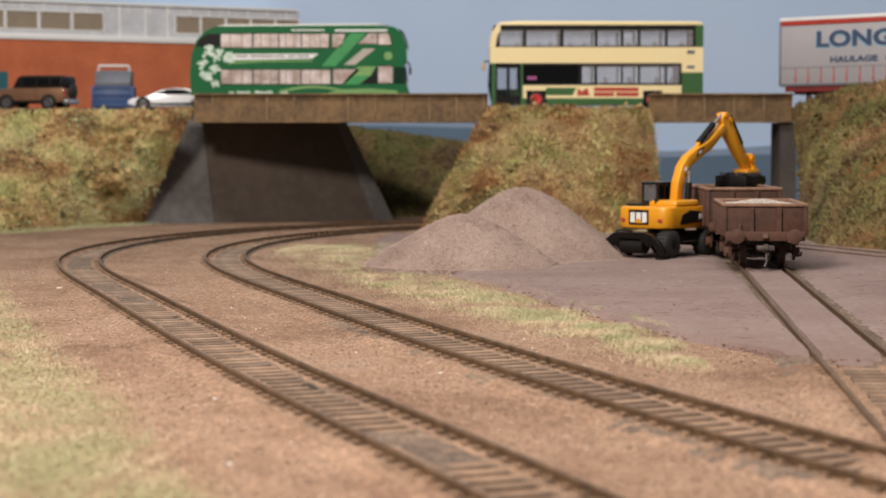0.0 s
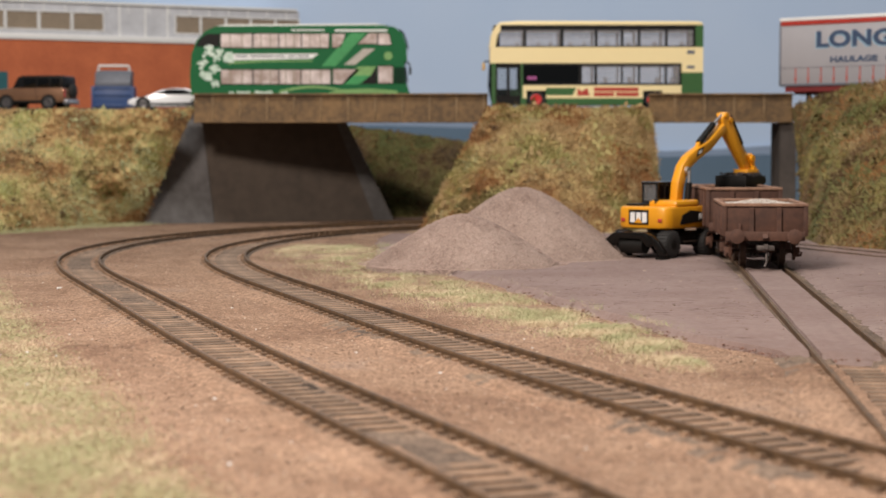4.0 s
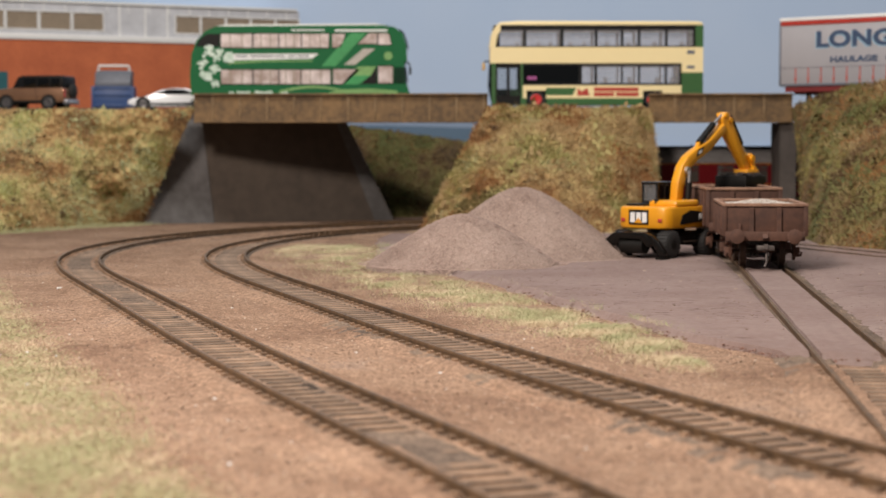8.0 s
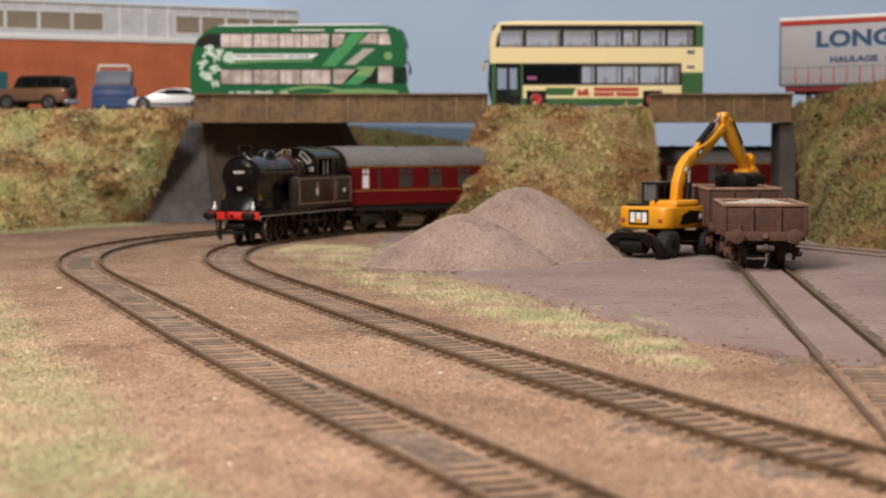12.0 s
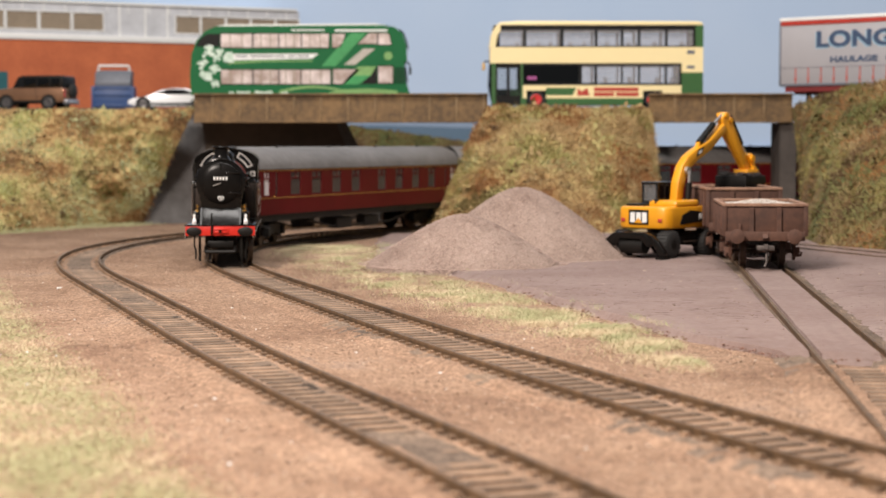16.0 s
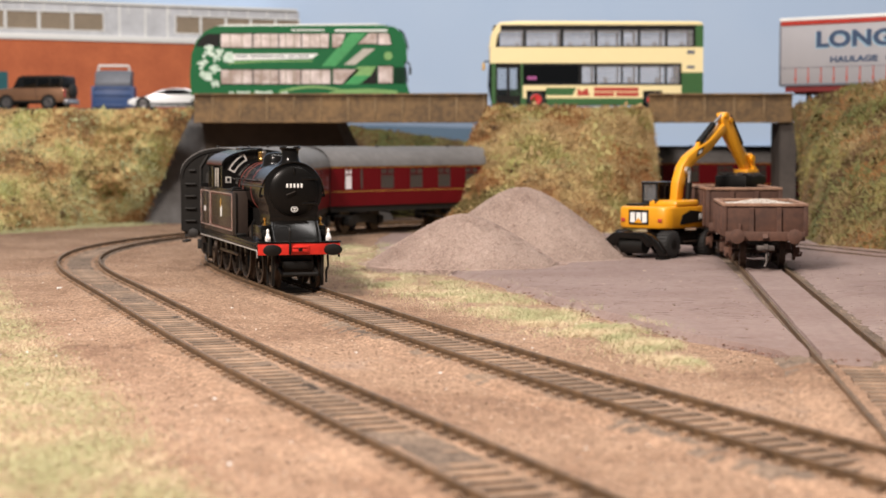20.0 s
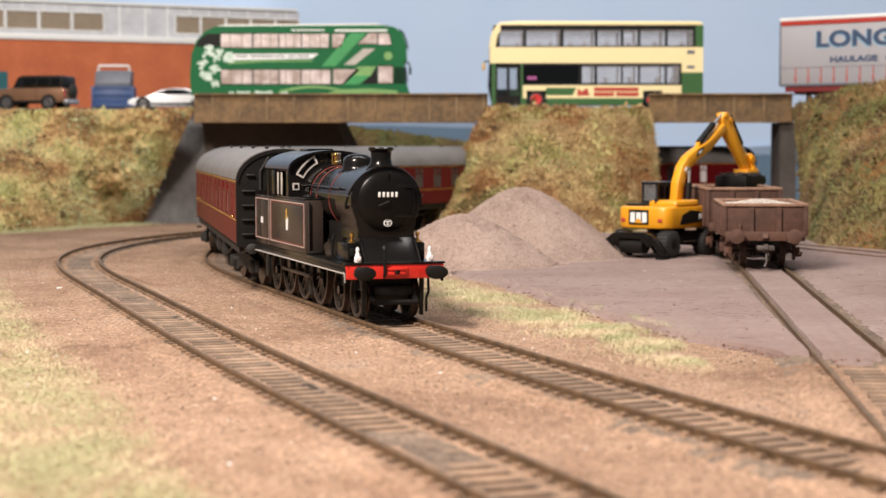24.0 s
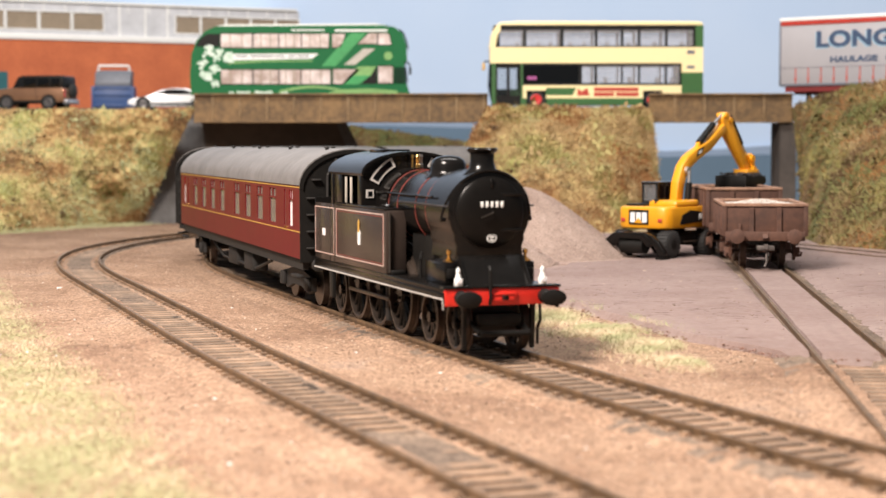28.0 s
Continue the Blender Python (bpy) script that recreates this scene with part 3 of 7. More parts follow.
M["crimson"] = material("red_band", (0.20, 0.035, 0.025), 0.45, scale=300)
# Browner than the engine's black to imitate warm light on the tank sides.
M["satin"] = material("warm_lit_tank_paint", (0.041, 0.030, 0.025), 0.27, dark=(0.032, 0.024, 0.020), scale=50, shine=0.32)
M["bright"] = material("worn_bright_rim", (0.58, 0.55, 0.52), 0.4, 0.1, scale=200)
M["rail_dark"] = material("dark_handrail", (0.06, 0.052, 0.046), 0.35, 0.6, scale=200)
M["brass"] = material("polished_brass", (0.80, 0.50, 0.16), 0.22, 1.0, scale=200)
M["steel"] = material("worn_steel", (0.36, 0.33, 0.30), 0.35, 0.9, dark=(0.20, 0.15, 0.11), scale=250)
M["tread"] = material("oiled_wheel", (0.10, 0.075, 0.06), 0.35, 0.7, dark=(0.05, 0.038, 0.03), scale=300)
M["underframe"] = material("dusty_underframe", (0.015, 0.0125, 0.011), 0.7, dark=(0.008, 0.007, 0.006), scale=120)
M["seat"] = material("brown_seat", (0.20, 0.12, 0.07), 0.8, scale=200)
M["buff"] = material("pale_interior", (0.50, 0.46, 0.40), 0.7, scale=120)
GUIDED = []   # what follows the rails under the engine: object, offset, height of axle
ROLLING = []  # wheelsets: object, height of axle, radius, offset behind the front, and what carries it
BOGIES = []   # bogie, its thing, offset of its pivot


def wheelset(name, parent, x, r, spokes, gauge=8.3, z=None, solid_disc=False):
    """A pair of wheels on an axle that turns about its own y axis."""
    ax = new(name)
    ax.empty_display_size = 0.005
    ax.parent = parent
    ax.matrix_local = Matrix.Translation((x * MM, 0, r * MM))
    for side in (-1, 1):
        y0 = side * (gauge - 0.9)
        bm = bmesh.new()
        prof = [(r + 0.7, -1.0), (r + 0.75, -0.6), (r + 0.05, -0.35), (r, 1.0), (r - 0.9, 1.15), (r - 1.15, 1.0), (r - 1.2, -1.0)]
        rings = []
        n = 28
        for rr, hh in prof:
            rings.append([bm.verts.new((rr * math.cos(k * math.tau / n), y0 + side * hh, rr * math.sin(k * math.tau / n))) for k in range(n)])
        rings.append(rings[0])
        for a, b in zip(rings, rings[1:]):
            for k in range(n):
                bm.faces.new((a[k], a[(k + 1) % n], b[(k + 1) % n], b[k]))
        bmesh.ops.recalc_face_normals(bm, faces=bm.faces)
        part("tyre", bm, M["tread"], ax)
        bm = rod((0, y0 - side * .6, 0), (0, y0 + side * 1.3, 0), r * .24, r * .2, 12)
        if solid_disc:
            rod((0, y0 - .4, 0), (0, y0 + .4, 0), r - 1.0, r - 1.0, 20, bm)
        else:
            for k in range(spokes):
                a = k * math.tau / spokes
                rod((r * .2 * math.cos(a), y0, r * .2 * math.sin(a)), ((r - 1) * math.cos(a), y0, (r - 1) * math.sin(a)), .55, .42, 5, bm)
        part("spokes" if not solid_disc else "disc", bm, M["black"] if not solid_disc else M["tread"], ax)
    part("axle", rod((0, -gauge, 0), (0, gauge, 0), 1.0, 1.0, 8), M["steel"], ax)
    ROLLING.append((ax, r))
    return ax


def oval_buffer(x, y, z, wide, high, sign, bm=None):
    bm = bm or bmesh.new()
    rod((x, y, z), (x + sign * 3.2, y, z), 1.7, 1.5, 12, bm)
    rod((x + sign * 3.2, y, z), (x + sign * 5.6, y, z), .9, .9, 10, bm)
    n = 24
    a = [bm.verts.new((x + sign * 5.6, y + wide * math.cos(k * math.tau / n), z + high * math.sin(k * math.tau / n))) for k in range(n)]
    b = [bm.verts.new((x + sign * 6.3, y + wide * .97 * math.cos(k * math.tau / n), z + high * .97 * math.sin(k * math.tau / n))) for k in range(n)]
    c = [bm.verts.new((x + sign * 6.7, y + wide * .5 * math.cos(k * math.tau / n), z + high * .5 * math.sin(k * math.tau / n))) for k in range(n)]
    for p, q in ((a, b), (b, c)):
        for k in range(n):
            bm.faces.new((p[k], p[(k + 1) % n], q[(k + 1) % n], q[k]))
    bm.faces.new(c)
    bm.faces.new(a[::-1])
    bmesh.ops.recalc_face_normals(bm, faces=bm.faces)
    return bm


def arch(width, z0, z1, rise, n=10):
    """A section of upright sides with a curved top: (across, up) pairs."""
    pts = [(-width, z0), (width, z0)]
    for k in range(n + 1):
        a = math.pi * k / n
        pts.append((width * math.cos(a), z1 + rise * math.sin(a)))
    return pts


def frame_strip(x0, x1, z0, z1, y, side, w=.28, t=.12):
    """A thin painted line round a panel, standing proud of a side."""
    lo, hi = sorted((y, y + side * t))
    bm = bmesh.new()
    for a in ((x0, x1, z0, z0 + w), (x0, x1, z1 - w, z1), (x0, x0 + w, z0, z1), (x1 - w, x1, z0, z1)):
        box(a[0], a[1], lo, hi, a[2], a[3], 0, bm)
    return bm


def tank_engine():
    t = thing("locomotive", "lined black steam tank engine with red buffer beam", "locomotive")
    P, W = part, 14.2
    P("footplate", box(-130, 0, -W, W, 14.4, 15.5, .15), M["black"], t)
    beam = P("buffer_beam", box(-1.2, .3, -W, W, 11.2, 15.3, .15), M["red"], t, "bright red buffer beam")
    P("beam_cap", box(-2.6, .6, -W - .3, W + .3, 15.3, 15.9, .1), M["black"], t)
    bm = box(.3, .75, -3.4, 3.4, 12.0, 14.5, .1)
    box(.7, 1.2, -2.6, 2.6, 12.3, 13.2, .1, bm)
    box(.7, 1.2, -2.6, 2.6, 13.6, 14.2, .1, bm)
    P("hook_plate", bm, M["red"], beam)
    P("coupling_hook", slab([(.6, 12.4), (3, 12.6), (3.4, 13.8), (2.4, 13.4), (.6, 13.8)], -.5, .5), M["matt"], beam, "black coupling hook")
    rv = bmesh.new()
    for y in (-13.6, -9.4, 9.4, 13.6):
        for z in (12, 14.6):
            spin([(.01, .35), (.28, .4), (.3, .25)], 6, "x", (0, y, z), rv)
    P("rivets", rv, M["red"], beam)
    for y in (-10.4, 10.4):
        P("buffer", oval_buffer(.3, y, 13.2, 3.2, 2.0, 1), M["matt"], t, "oval black buffer")
        P("buffer", oval_buffer(-126, y, 13.2, 2.4, 2.0, -1), M["matt"], t)
    # lamps on the beam
    for y in (-10.6, 10.4):
        bm = box(-1.7, .1, y - .85, y + .85, 15.9, 17.8, .3)
        spin([(.7, 17.8), (.62, 18.5), (.4, 18.9), (.55, 19.5), (.42, 20.1), (.15, 20.5)], 12, "z", (-.9, y, 0), bm)
        lampo = P("head_lamp", bm, M["white"], t, "white head lamp")
        P("lens", rod((.1, y, 17.2), (.45, y, 17.2), .7, .6, 10), M["opal"], lampo)
    P("vacuum_pipe", pipe([(.8, -3.4, 11.5), (1.4, -3.4, 13), (1.2, -3.4, 19.6), (.6, -3.4, 20.6), (0, -3.4, 20.2)], .42), M["matt"], t, "upright black vacuum pipe")
    # smokebox and boiler
    ZB, D = 32.9, -2.4
    def keyhole(r, waist):
        """Round top, drawn in to a waist over the saddle: (across, up)."""
        arc = [(r * math.cos(a), r * math.sin(a)) for a in np.linspace(-.55, math.pi + .55, 40)]
        neck = [(waist * 1.07, -6.6), (waist * 1.01, -7.6), (waist, -8.4), (waist * 1.03, -10.9)]
        pts = neck[::-1] + arc + [(-u, v) for u, v in neck]
        return [(float(u), float(ZB + v)) for u, v in pts]
    P("smokebox", slab(keyhole(9.9, 8.0), -28, -6.9 + D, "yz"), M["black"], t)
    P("smokebox_ring", slab(keyhole(10.2, 8.2), -7.7 + D, -6.4 + D, "yz", .12), M["black"], t)
    door = P("smokebox_door", spin([(8.5, -6.4 + D), (8.5, -5.9 + D), (8.1, -5.5 + D), (6, -4.9 + D), (3, -4.5 + D), (.6, -4.4 + D)], 48, "x", (0, 0, ZB)), M["door_black"], t)
    P("dart_handle", pipe([(-4.4 + D, 0, ZB), (-3.7 + D, 0, ZB), (-3.7 + D, -3.0, ZB - 1.2)], .17), M["rail_dark"], door)
    bm = box(-5.4 + D, -4.7 + D, -.3, .3, ZB + 5.6, ZB + 8.0, .1)
    P("lamp_bracket", bm, M["black"], door)
    for z in (ZB + 4.2, ZB - 4.2):
        P("hinge_strap", box(-5.6 + D, -4.75 + D, 2.0, 8.2, z - .45, z + .45, .1), M["black"], door)
    for k in range(5):
        P("plate_bar", box(-4.62 + D, -4.28 + D, -2.9 + 1.25 * k, -2.25 + 1.25 * k, ZB + 1.2, ZB + 2.6, .06), M["white"], door, "white raised bar on the door")
    ring = spin([(1.12, -5.6 + D), (1.12, -4.85 + D), (1.02, -4.8 + D), (.86, -4.8 + D), (.86, -5.6 + D)], 24, "x", (0, 0, ZB - 6.1))
    bmesh.ops.scale(ring, vec=(1, 1.12, .94), verts=ring.verts, space=Matrix.Translation((0, 0, -(ZB - 6.1))))
    P("shed_plate", ring, M["white"], door, "small oval white rimmed plate")
    P("shed_plate_bar", box(-5.0 + D, -4.76 + D, -.5, .5, ZB - 6.0, ZB - 5.6), M["white"], door)
    P("shed_plate_bar", box(-5.0 + D, -4.76 + D, -.32, .32, ZB - 6.65, ZB - 6.25), M["white"], door)
    hand = []
    for a in np.linspace(-1.72, 1.72, 27):
        k = abs(a) / 1.72
        r = 9.9 + 1.5 * k ** 3
        hand.append((-6.0 + D - 3.2 * k ** 2, r * math.sin(a), ZB + r * math.cos(a)))
    rail = P("door_handrail", tube([tuple(map(float, p)) for p in hand], .34), M["black"], t, "curved black handrail over the smokebox door")
    for p in (hand[0], hand[-1]):
        P("handrail_knob", rod((p[0], p[1] * .9, p[2]), (p[0], p[1] * 1.03, p[2]), .5, .6, 10), M["black"], rail)
    # saddle and sloping front plates
    P("saddle", slab([(-28, 15.5), (-2.4, 15.5), (-8.6, ZB - 10.2), (-28, ZB - 9)], -7.8, 7.8, "xz", .1), M["black"], t)
    P("frame_web", box(-46, -27.5, -6.6, 6.6, 15.5, 26.5, .2), M["matt"], t)
    for y in (-8.0, 8.0):
        s = slab([(-26, 15.5), (-1.6, 15.5), (-7.6, 22.6), (-10, 22.9), (-26, 21)], y - .28, y + .28)
        P("frame_plate", s, M["black"], t)
        o = 1 if y > 0 else -1
        P("lubricator", spin([(.75, 21.6), (.75, 22.0), (.35, 22.2), (.35, 22.8), (.62, 23.1), (.62, 23.9), (.3, 24.1)], 12, "z", (-10.5, y + o * 1.7, 0)), M["brass"], t, "small brass lubricator")
        P("lubricator_base", box(-12, -9, y + o * 1.7 - .9, y + o * 1.7 + .9, 21.2, 21.6, .1), M["brass"], t)
        P("valve_chest", box(-24, -8.5, min(y, y + o * 3.4), max(y, y + o * 3.4), 15.5, 21.2, .5), M["black"], t)
        P("chest_cover", box(-8.6, -8.0, min(y + o * .8, y + o * 2.8), max(y + o * .8, y + o * 2.8), 17.2, 19.6, .2), M["matt"], t)
        P("sand_pipe", pipe([(-30, y + o * 2.5, 15.8), (-30, y + o * 2.5, 20.5), (-34, y + o * 1.0, 22)], .4), M["matt"], t)
    boil = P("boiler", spin([(9.4, -66), (9.4, -28)], 48, "x", (0, 0, ZB)), M["black"], t)
    for x in (-29.5, -38, -50, -57.5):
        P("boiler_band", spin([(9.42, x - .2), (9.54, x - .16), (9.54, x + .16), (9.42, x + .2)], 48, "x", (0, 0, ZB)), M["crimson"], boil, "red lined boiler band")
    P("firebox", spin([(9.9, -68), (9.9, -58.5)], 40, "x", (0, 0, ZB)), M["black"], t)
    P("chimney", spin([(5.4, 40.9), (4.3, 42.2), (3.3, 43.3), (2.9, 44.8), (2.95, 46.8), (3.6, 47.3), (3.8, 47.8), (3.4, 48.2), (2.5, 48.2), (2.4, 46.3)], 28, "z", (-14.2, 0, 0)), M["black"], t)
    P("dome", spin([(5.9, 40.6), (4.9, 41.6), (4.6, 42.6), (4.5, 43.9), (4.0, 45), (2.8, 45.8), (1.1, 46.15), (.1, 46.2)], 28, "z", (-39.5, 0, 0)), M["black"], t)
    for k, (x, y, key) in enumerate(((-58.6, -1.0, "brass"), (-60.6, .2, "steel"), (-62.6, 1.2, "steel"))):
        P("safety_valve", spin([(.75, 42.8), (.75, 43.6), (.5, 43.9), (.5, 45.4), (.7, 45.7), (.4, 46.3)], 12, "z", (x, y, 0)), M[key], t, "brass safety valve" if key == "brass" else "steel safety valve")
    P("whistle", spin([(.3, 42.8), (.3, 45.2), (.5, 45.3), (.45, 46.2)], 8, "z", (-64.8, -.4, 0)), M["brass"], t)
    for y in (-10.1, 10.1):
        P("boiler_handrail", pipe([(-8, y * 1.07, ZB + 1.5), (-45, y * 1.07, ZB + 1.5)], .22), M["rail_dark"], t)
        P("ejector_pipe", pipe([(-22, y, ZB + 3.4), (-66, y, ZB + 3.4)], .34), M["black"], t)
    # tanks, cab, bunker
    for s in (-1, 1):
        lo, hi = sorted((s * 8.6, s * W))
        P("side_tank", box(-93, -45, lo, hi, 15.5, 32.0, .3), M["satin"], t, "lined black side tank")
        P("tank_front_step", box(-45.2, -43.4, lo + 1, hi - 1, 15.5, 16.6, .2), M["matt"], t)
        P("tank_pipe", pipe([(-44.6, s * (W - .9), 16), (-44.6, s * (W - .9), 31.6)], .3), M["rail_dark"], t)
        P("tank_cap", box(-92.5, -45.3, *sorted((s * 9.2, s * (W + .25))), 32.0, 32.6, .15), M["black"], t)
        P("tank_filler", spin([(1.6, 32.2), (1.6, 33), (1.0, 33.5)], 14, "z", (-52, s * 11.6, 0)), M["black"], t)
        P("lining", frame_strip(-91.6, -46.6, 17.4, 31.0, s * W, s), M["line"], t, "thin grey and red lining")
        P("lining_inner", frame_strip(-91.0, -47.2, 18.0, 30.4, s * W, s, .16, .08), M["crimson"], t)
        em = P("emblem", slab([(-69.5, 22), (-67.7, 22), (-67.5, 25.2), (-68.6, 27), (-69.7, 25.2)], *sorted((s * W, s * (W + .18)))), M["white"], t, "small gold and white lion emblem")
        P("emblem_top", slab([(-69.3, 25.4), (-67.9, 25.4), (-67.9, 28.0), (-68.6, 28.8), (-69.3, 28.0)], *sorted((s * (W + .15), s * (W + .26)))), M["gold"], em)
        P("bunker_side", box(-129.6, -101, *sorted((s * (W - 1), s * W)), 15.5, 32.0, .2), M["satin"], t)
        P("bunker_lining", frame_strip(-128.6, -94.4, 17.4, 31.0, s * W, s), M["line"], t)
        P("side_bars", box(-115, -110, *sorted((s * W, s * (W + .12))), 22.8, 24.8), M["opal"], t, "worn cream side number bars")
        P("cab_side", box(-101, -93, *sorted((s * (W - 1), s * W)), 15.5, 32.0, .15), M["satin"], t)
        P("cab_post", box(-71, -67.4, *sorted((s * (W - 1.2), s * (W - .2))), 32, 41.5, .2), M["black"], t)
        P("cab_post", box(-101, -97.4, *sorted((s * (W - 1.2), s * (W - .2))), 32, 41.5, .2), M["black"], t)
        P("cab_panel", box(-97.4, -87, *sorted((s * (W - 1.2), s * (W - .4))), 32, 41.5, .1), M["black"], t)
        for x in (-78.5, -83.5):
            P("grab_rail", box(x - .45, x + .45, *sorted((s * (W - .9), s * (W - .4))), 32.8, 40.0, .15), M["buff"], t, "cream cab handrail")
        P("valance", box(-130, 0, *sorted((s * (W - .5), s * (W + .05))), 12.6, 14.4, .1), M["black"], t)
        ln = box(-130, -2.2, *sorted((s * (W + .05), s * (W + .2))), 12.6, 12.95)
        P("valance_line", ln, M["bright"], t, "grey line along the valance")
        P("valance_end", slab([(-3.4, 14.4), (0, 14.4), (0, 10.4), (-1.2, 10.4), (-1.6, 12.0), (-3.4, 12.7)], *sorted((s * (W - .5), s * (W + .05)))), M["black"], t)
        P("valance_end_line", slab([(-2.4, 12.95), (-1.6, 12.5), (-1.2, 11.6), (-1.2, 10.4), (-.85, 10.4), (-.85, 11.7), (-1.3, 12.75), (-2.2, 13.2)], *sorted((s * (W + .05), s * (W + .2)))), M["bright"], t)
        P("cab_step", box(-103, -97, *sorted((s * (W - 1), s * W)), 5.5, 12.6, .15), M["matt"], t)
        P("sand_pipe", pipe([(-3, s * 10.6, 11.2), (-3.2, s * 10.8, 7.5), (-3.6, s * 10.2, 5.8), (-3.6, s * 10.2, 2.0)], .38), M["matt"], t)
    P("bunker_rear", box(-129.8, -128.6, -W, W, 15.5, 33.5, .3), M["black"], t)
    P("coal", spin([(11, 28), (10.5, 31), (7, 33.5), (2, 34.5)], 14, "z", (-116, 0, 0)), M["matt"], t, "heap of coal in the bunker")
    front = slab([(-W + .6, 31), (W - .6, 31)] + [(u, v) for u, v in arch(W - .6, 31, 41, 5.6, 12)[2:]], -67.6, -66.8, "yz")
    plate = P("spectacle_plate", front, M["black"], t)
    for s in (-1, 1):
        ring = lambda r0, r1, da: [(s * r1 * math.cos(a), 33.6 + r1 * math.sin(a)) for a in np.linspace(.48 - da, 1.10 + da, 9)] + [(s * r0 * math.cos(a), 33.6 + r0 * math.sin(a)) for a in np.linspace(1.10 + da, .48 - da, 9)]
        P("spectacle_rim", slab(ring(10.4, 13.1, .02), -66.9, -66.5, "yz"), M["bright"], plate, "pale metal rimmed cab window")
        P("spectacle_pane", slab(ring(11.0, 12.6, -.035), -66.6, -66.4, "yz"), M["tinted"], plate)
        P("lower_window_rim", box(-66.9, -66.5, *sorted((s * 10.7, s * 12.8)), 34.6, 36.8), M["bright"], plate, "small square pale rimmed window")
        P("lower_window_pane", box(-66.6, -66.4, *sorted((s * 11.15, s * 12.35)), 35.05, 36.35), M["tinted"], plate)
    rear = slab([(-W + .6, 31), (W - .6, 31)] + [(u, v) for u, v in arch(W - .6, 31, 41, 5.6, 12)[2:]], -101, -100.2, "yz")
    P("cab_back", rear, M["black"], t)
    roof = [(u, v) for u, v in arch(W + .3, 41, 41.2, 5.9, 14)[2:]]
    under = [(u * .96, v - .7) for u, v in roof[::-1]]
    P("cab_roof", slab(roof + under, -103, -65.6, "yz"), M["black"], t)
    P("roof_vent", box(-93, -80, -4, 4, 46.6, 47.6, .3), M["black"], t)
    # frames, wheels, rods
    P("main_frame", box(-126, -6, -6.4, 6.4, 6.5, 14.4, .4), M["underframe"], t)
    for x in (-11, -30):
        GUIDED.append((wheelset("bogie_wheelset", t, x, 6.6, 10), x, 6.6))
    for x in (-54, -74, -95):
        wheelset("driving_wheelset", t, x, 10.4, 16)
    GUIDED.append((wheelset("trailing_wheelset", t, -114, 7.0, 10), -114, 7.0))
    for s in (-1, 1):
        P("coupling_rod", box(-91.0, -53.0, *sorted((s * 10.2, s * 10.9)), 8.0, 9.1, .3), M["tread"], t, "dark oiled coupling rod")
        P("brake_hanger", box(-63, -60.6, *sorted((s * 6.8, s * 8.6)), 2.2, 13, .2), M["underframe"], t)
        P("guard_iron", slab([(-3.6, 1.6), (-2.6, 1.2), (-1.6, 12), (-3.2, 12)], *sorted((s * 8.0, s * 9.0))), M["matt"], t, "black guard iron before the wheel")
    P("front_coupling", pipe([(-4, -6, 7), (1.5, -6, 5.2), (1.8, 6, 5.2), (-4, 6, 7)], .7), M["matt"], t)
    P("pony_beam", box(-8, -1.5, -5.5, 5.5, 6.6, 9.4, .6), M["matt"], t)
    # long side tanks and a short bunker: the body's stations along and up
    for ob in t.children_recursive:
        if ob.data and not (ob.parent.name.split(".")[0].endswith("wheelset")):
            for v in ob.data.vertices:
                v.co.x = float(np.interp(v.co.x / MM, [-200, -130, -93, -66.8, -45, -40, 100], [-191.8, -121.8, -98.7, -71.3, -48, -40, 100])) * MM
                v.co.z = float(np.interp(v.co.z / MM, [0, 9, 11.2, 15.3, 20.6, 32, 60], [0, 9.3, 11.9, 15.9, 20.9, 32.4, 60.4])) * MM
    bogie = P("bogie_frame", box(-13.5, 13.5, -5.6, 5.6, 4.6, 9.5, .5), M["underframe"], t)
    GUIDED.append((bogie, -20.5, 0))
    return t


# the last coach is a shorter brake with a plain van end
COACH_LENGTH = (258.0, 258.0, 200.0)


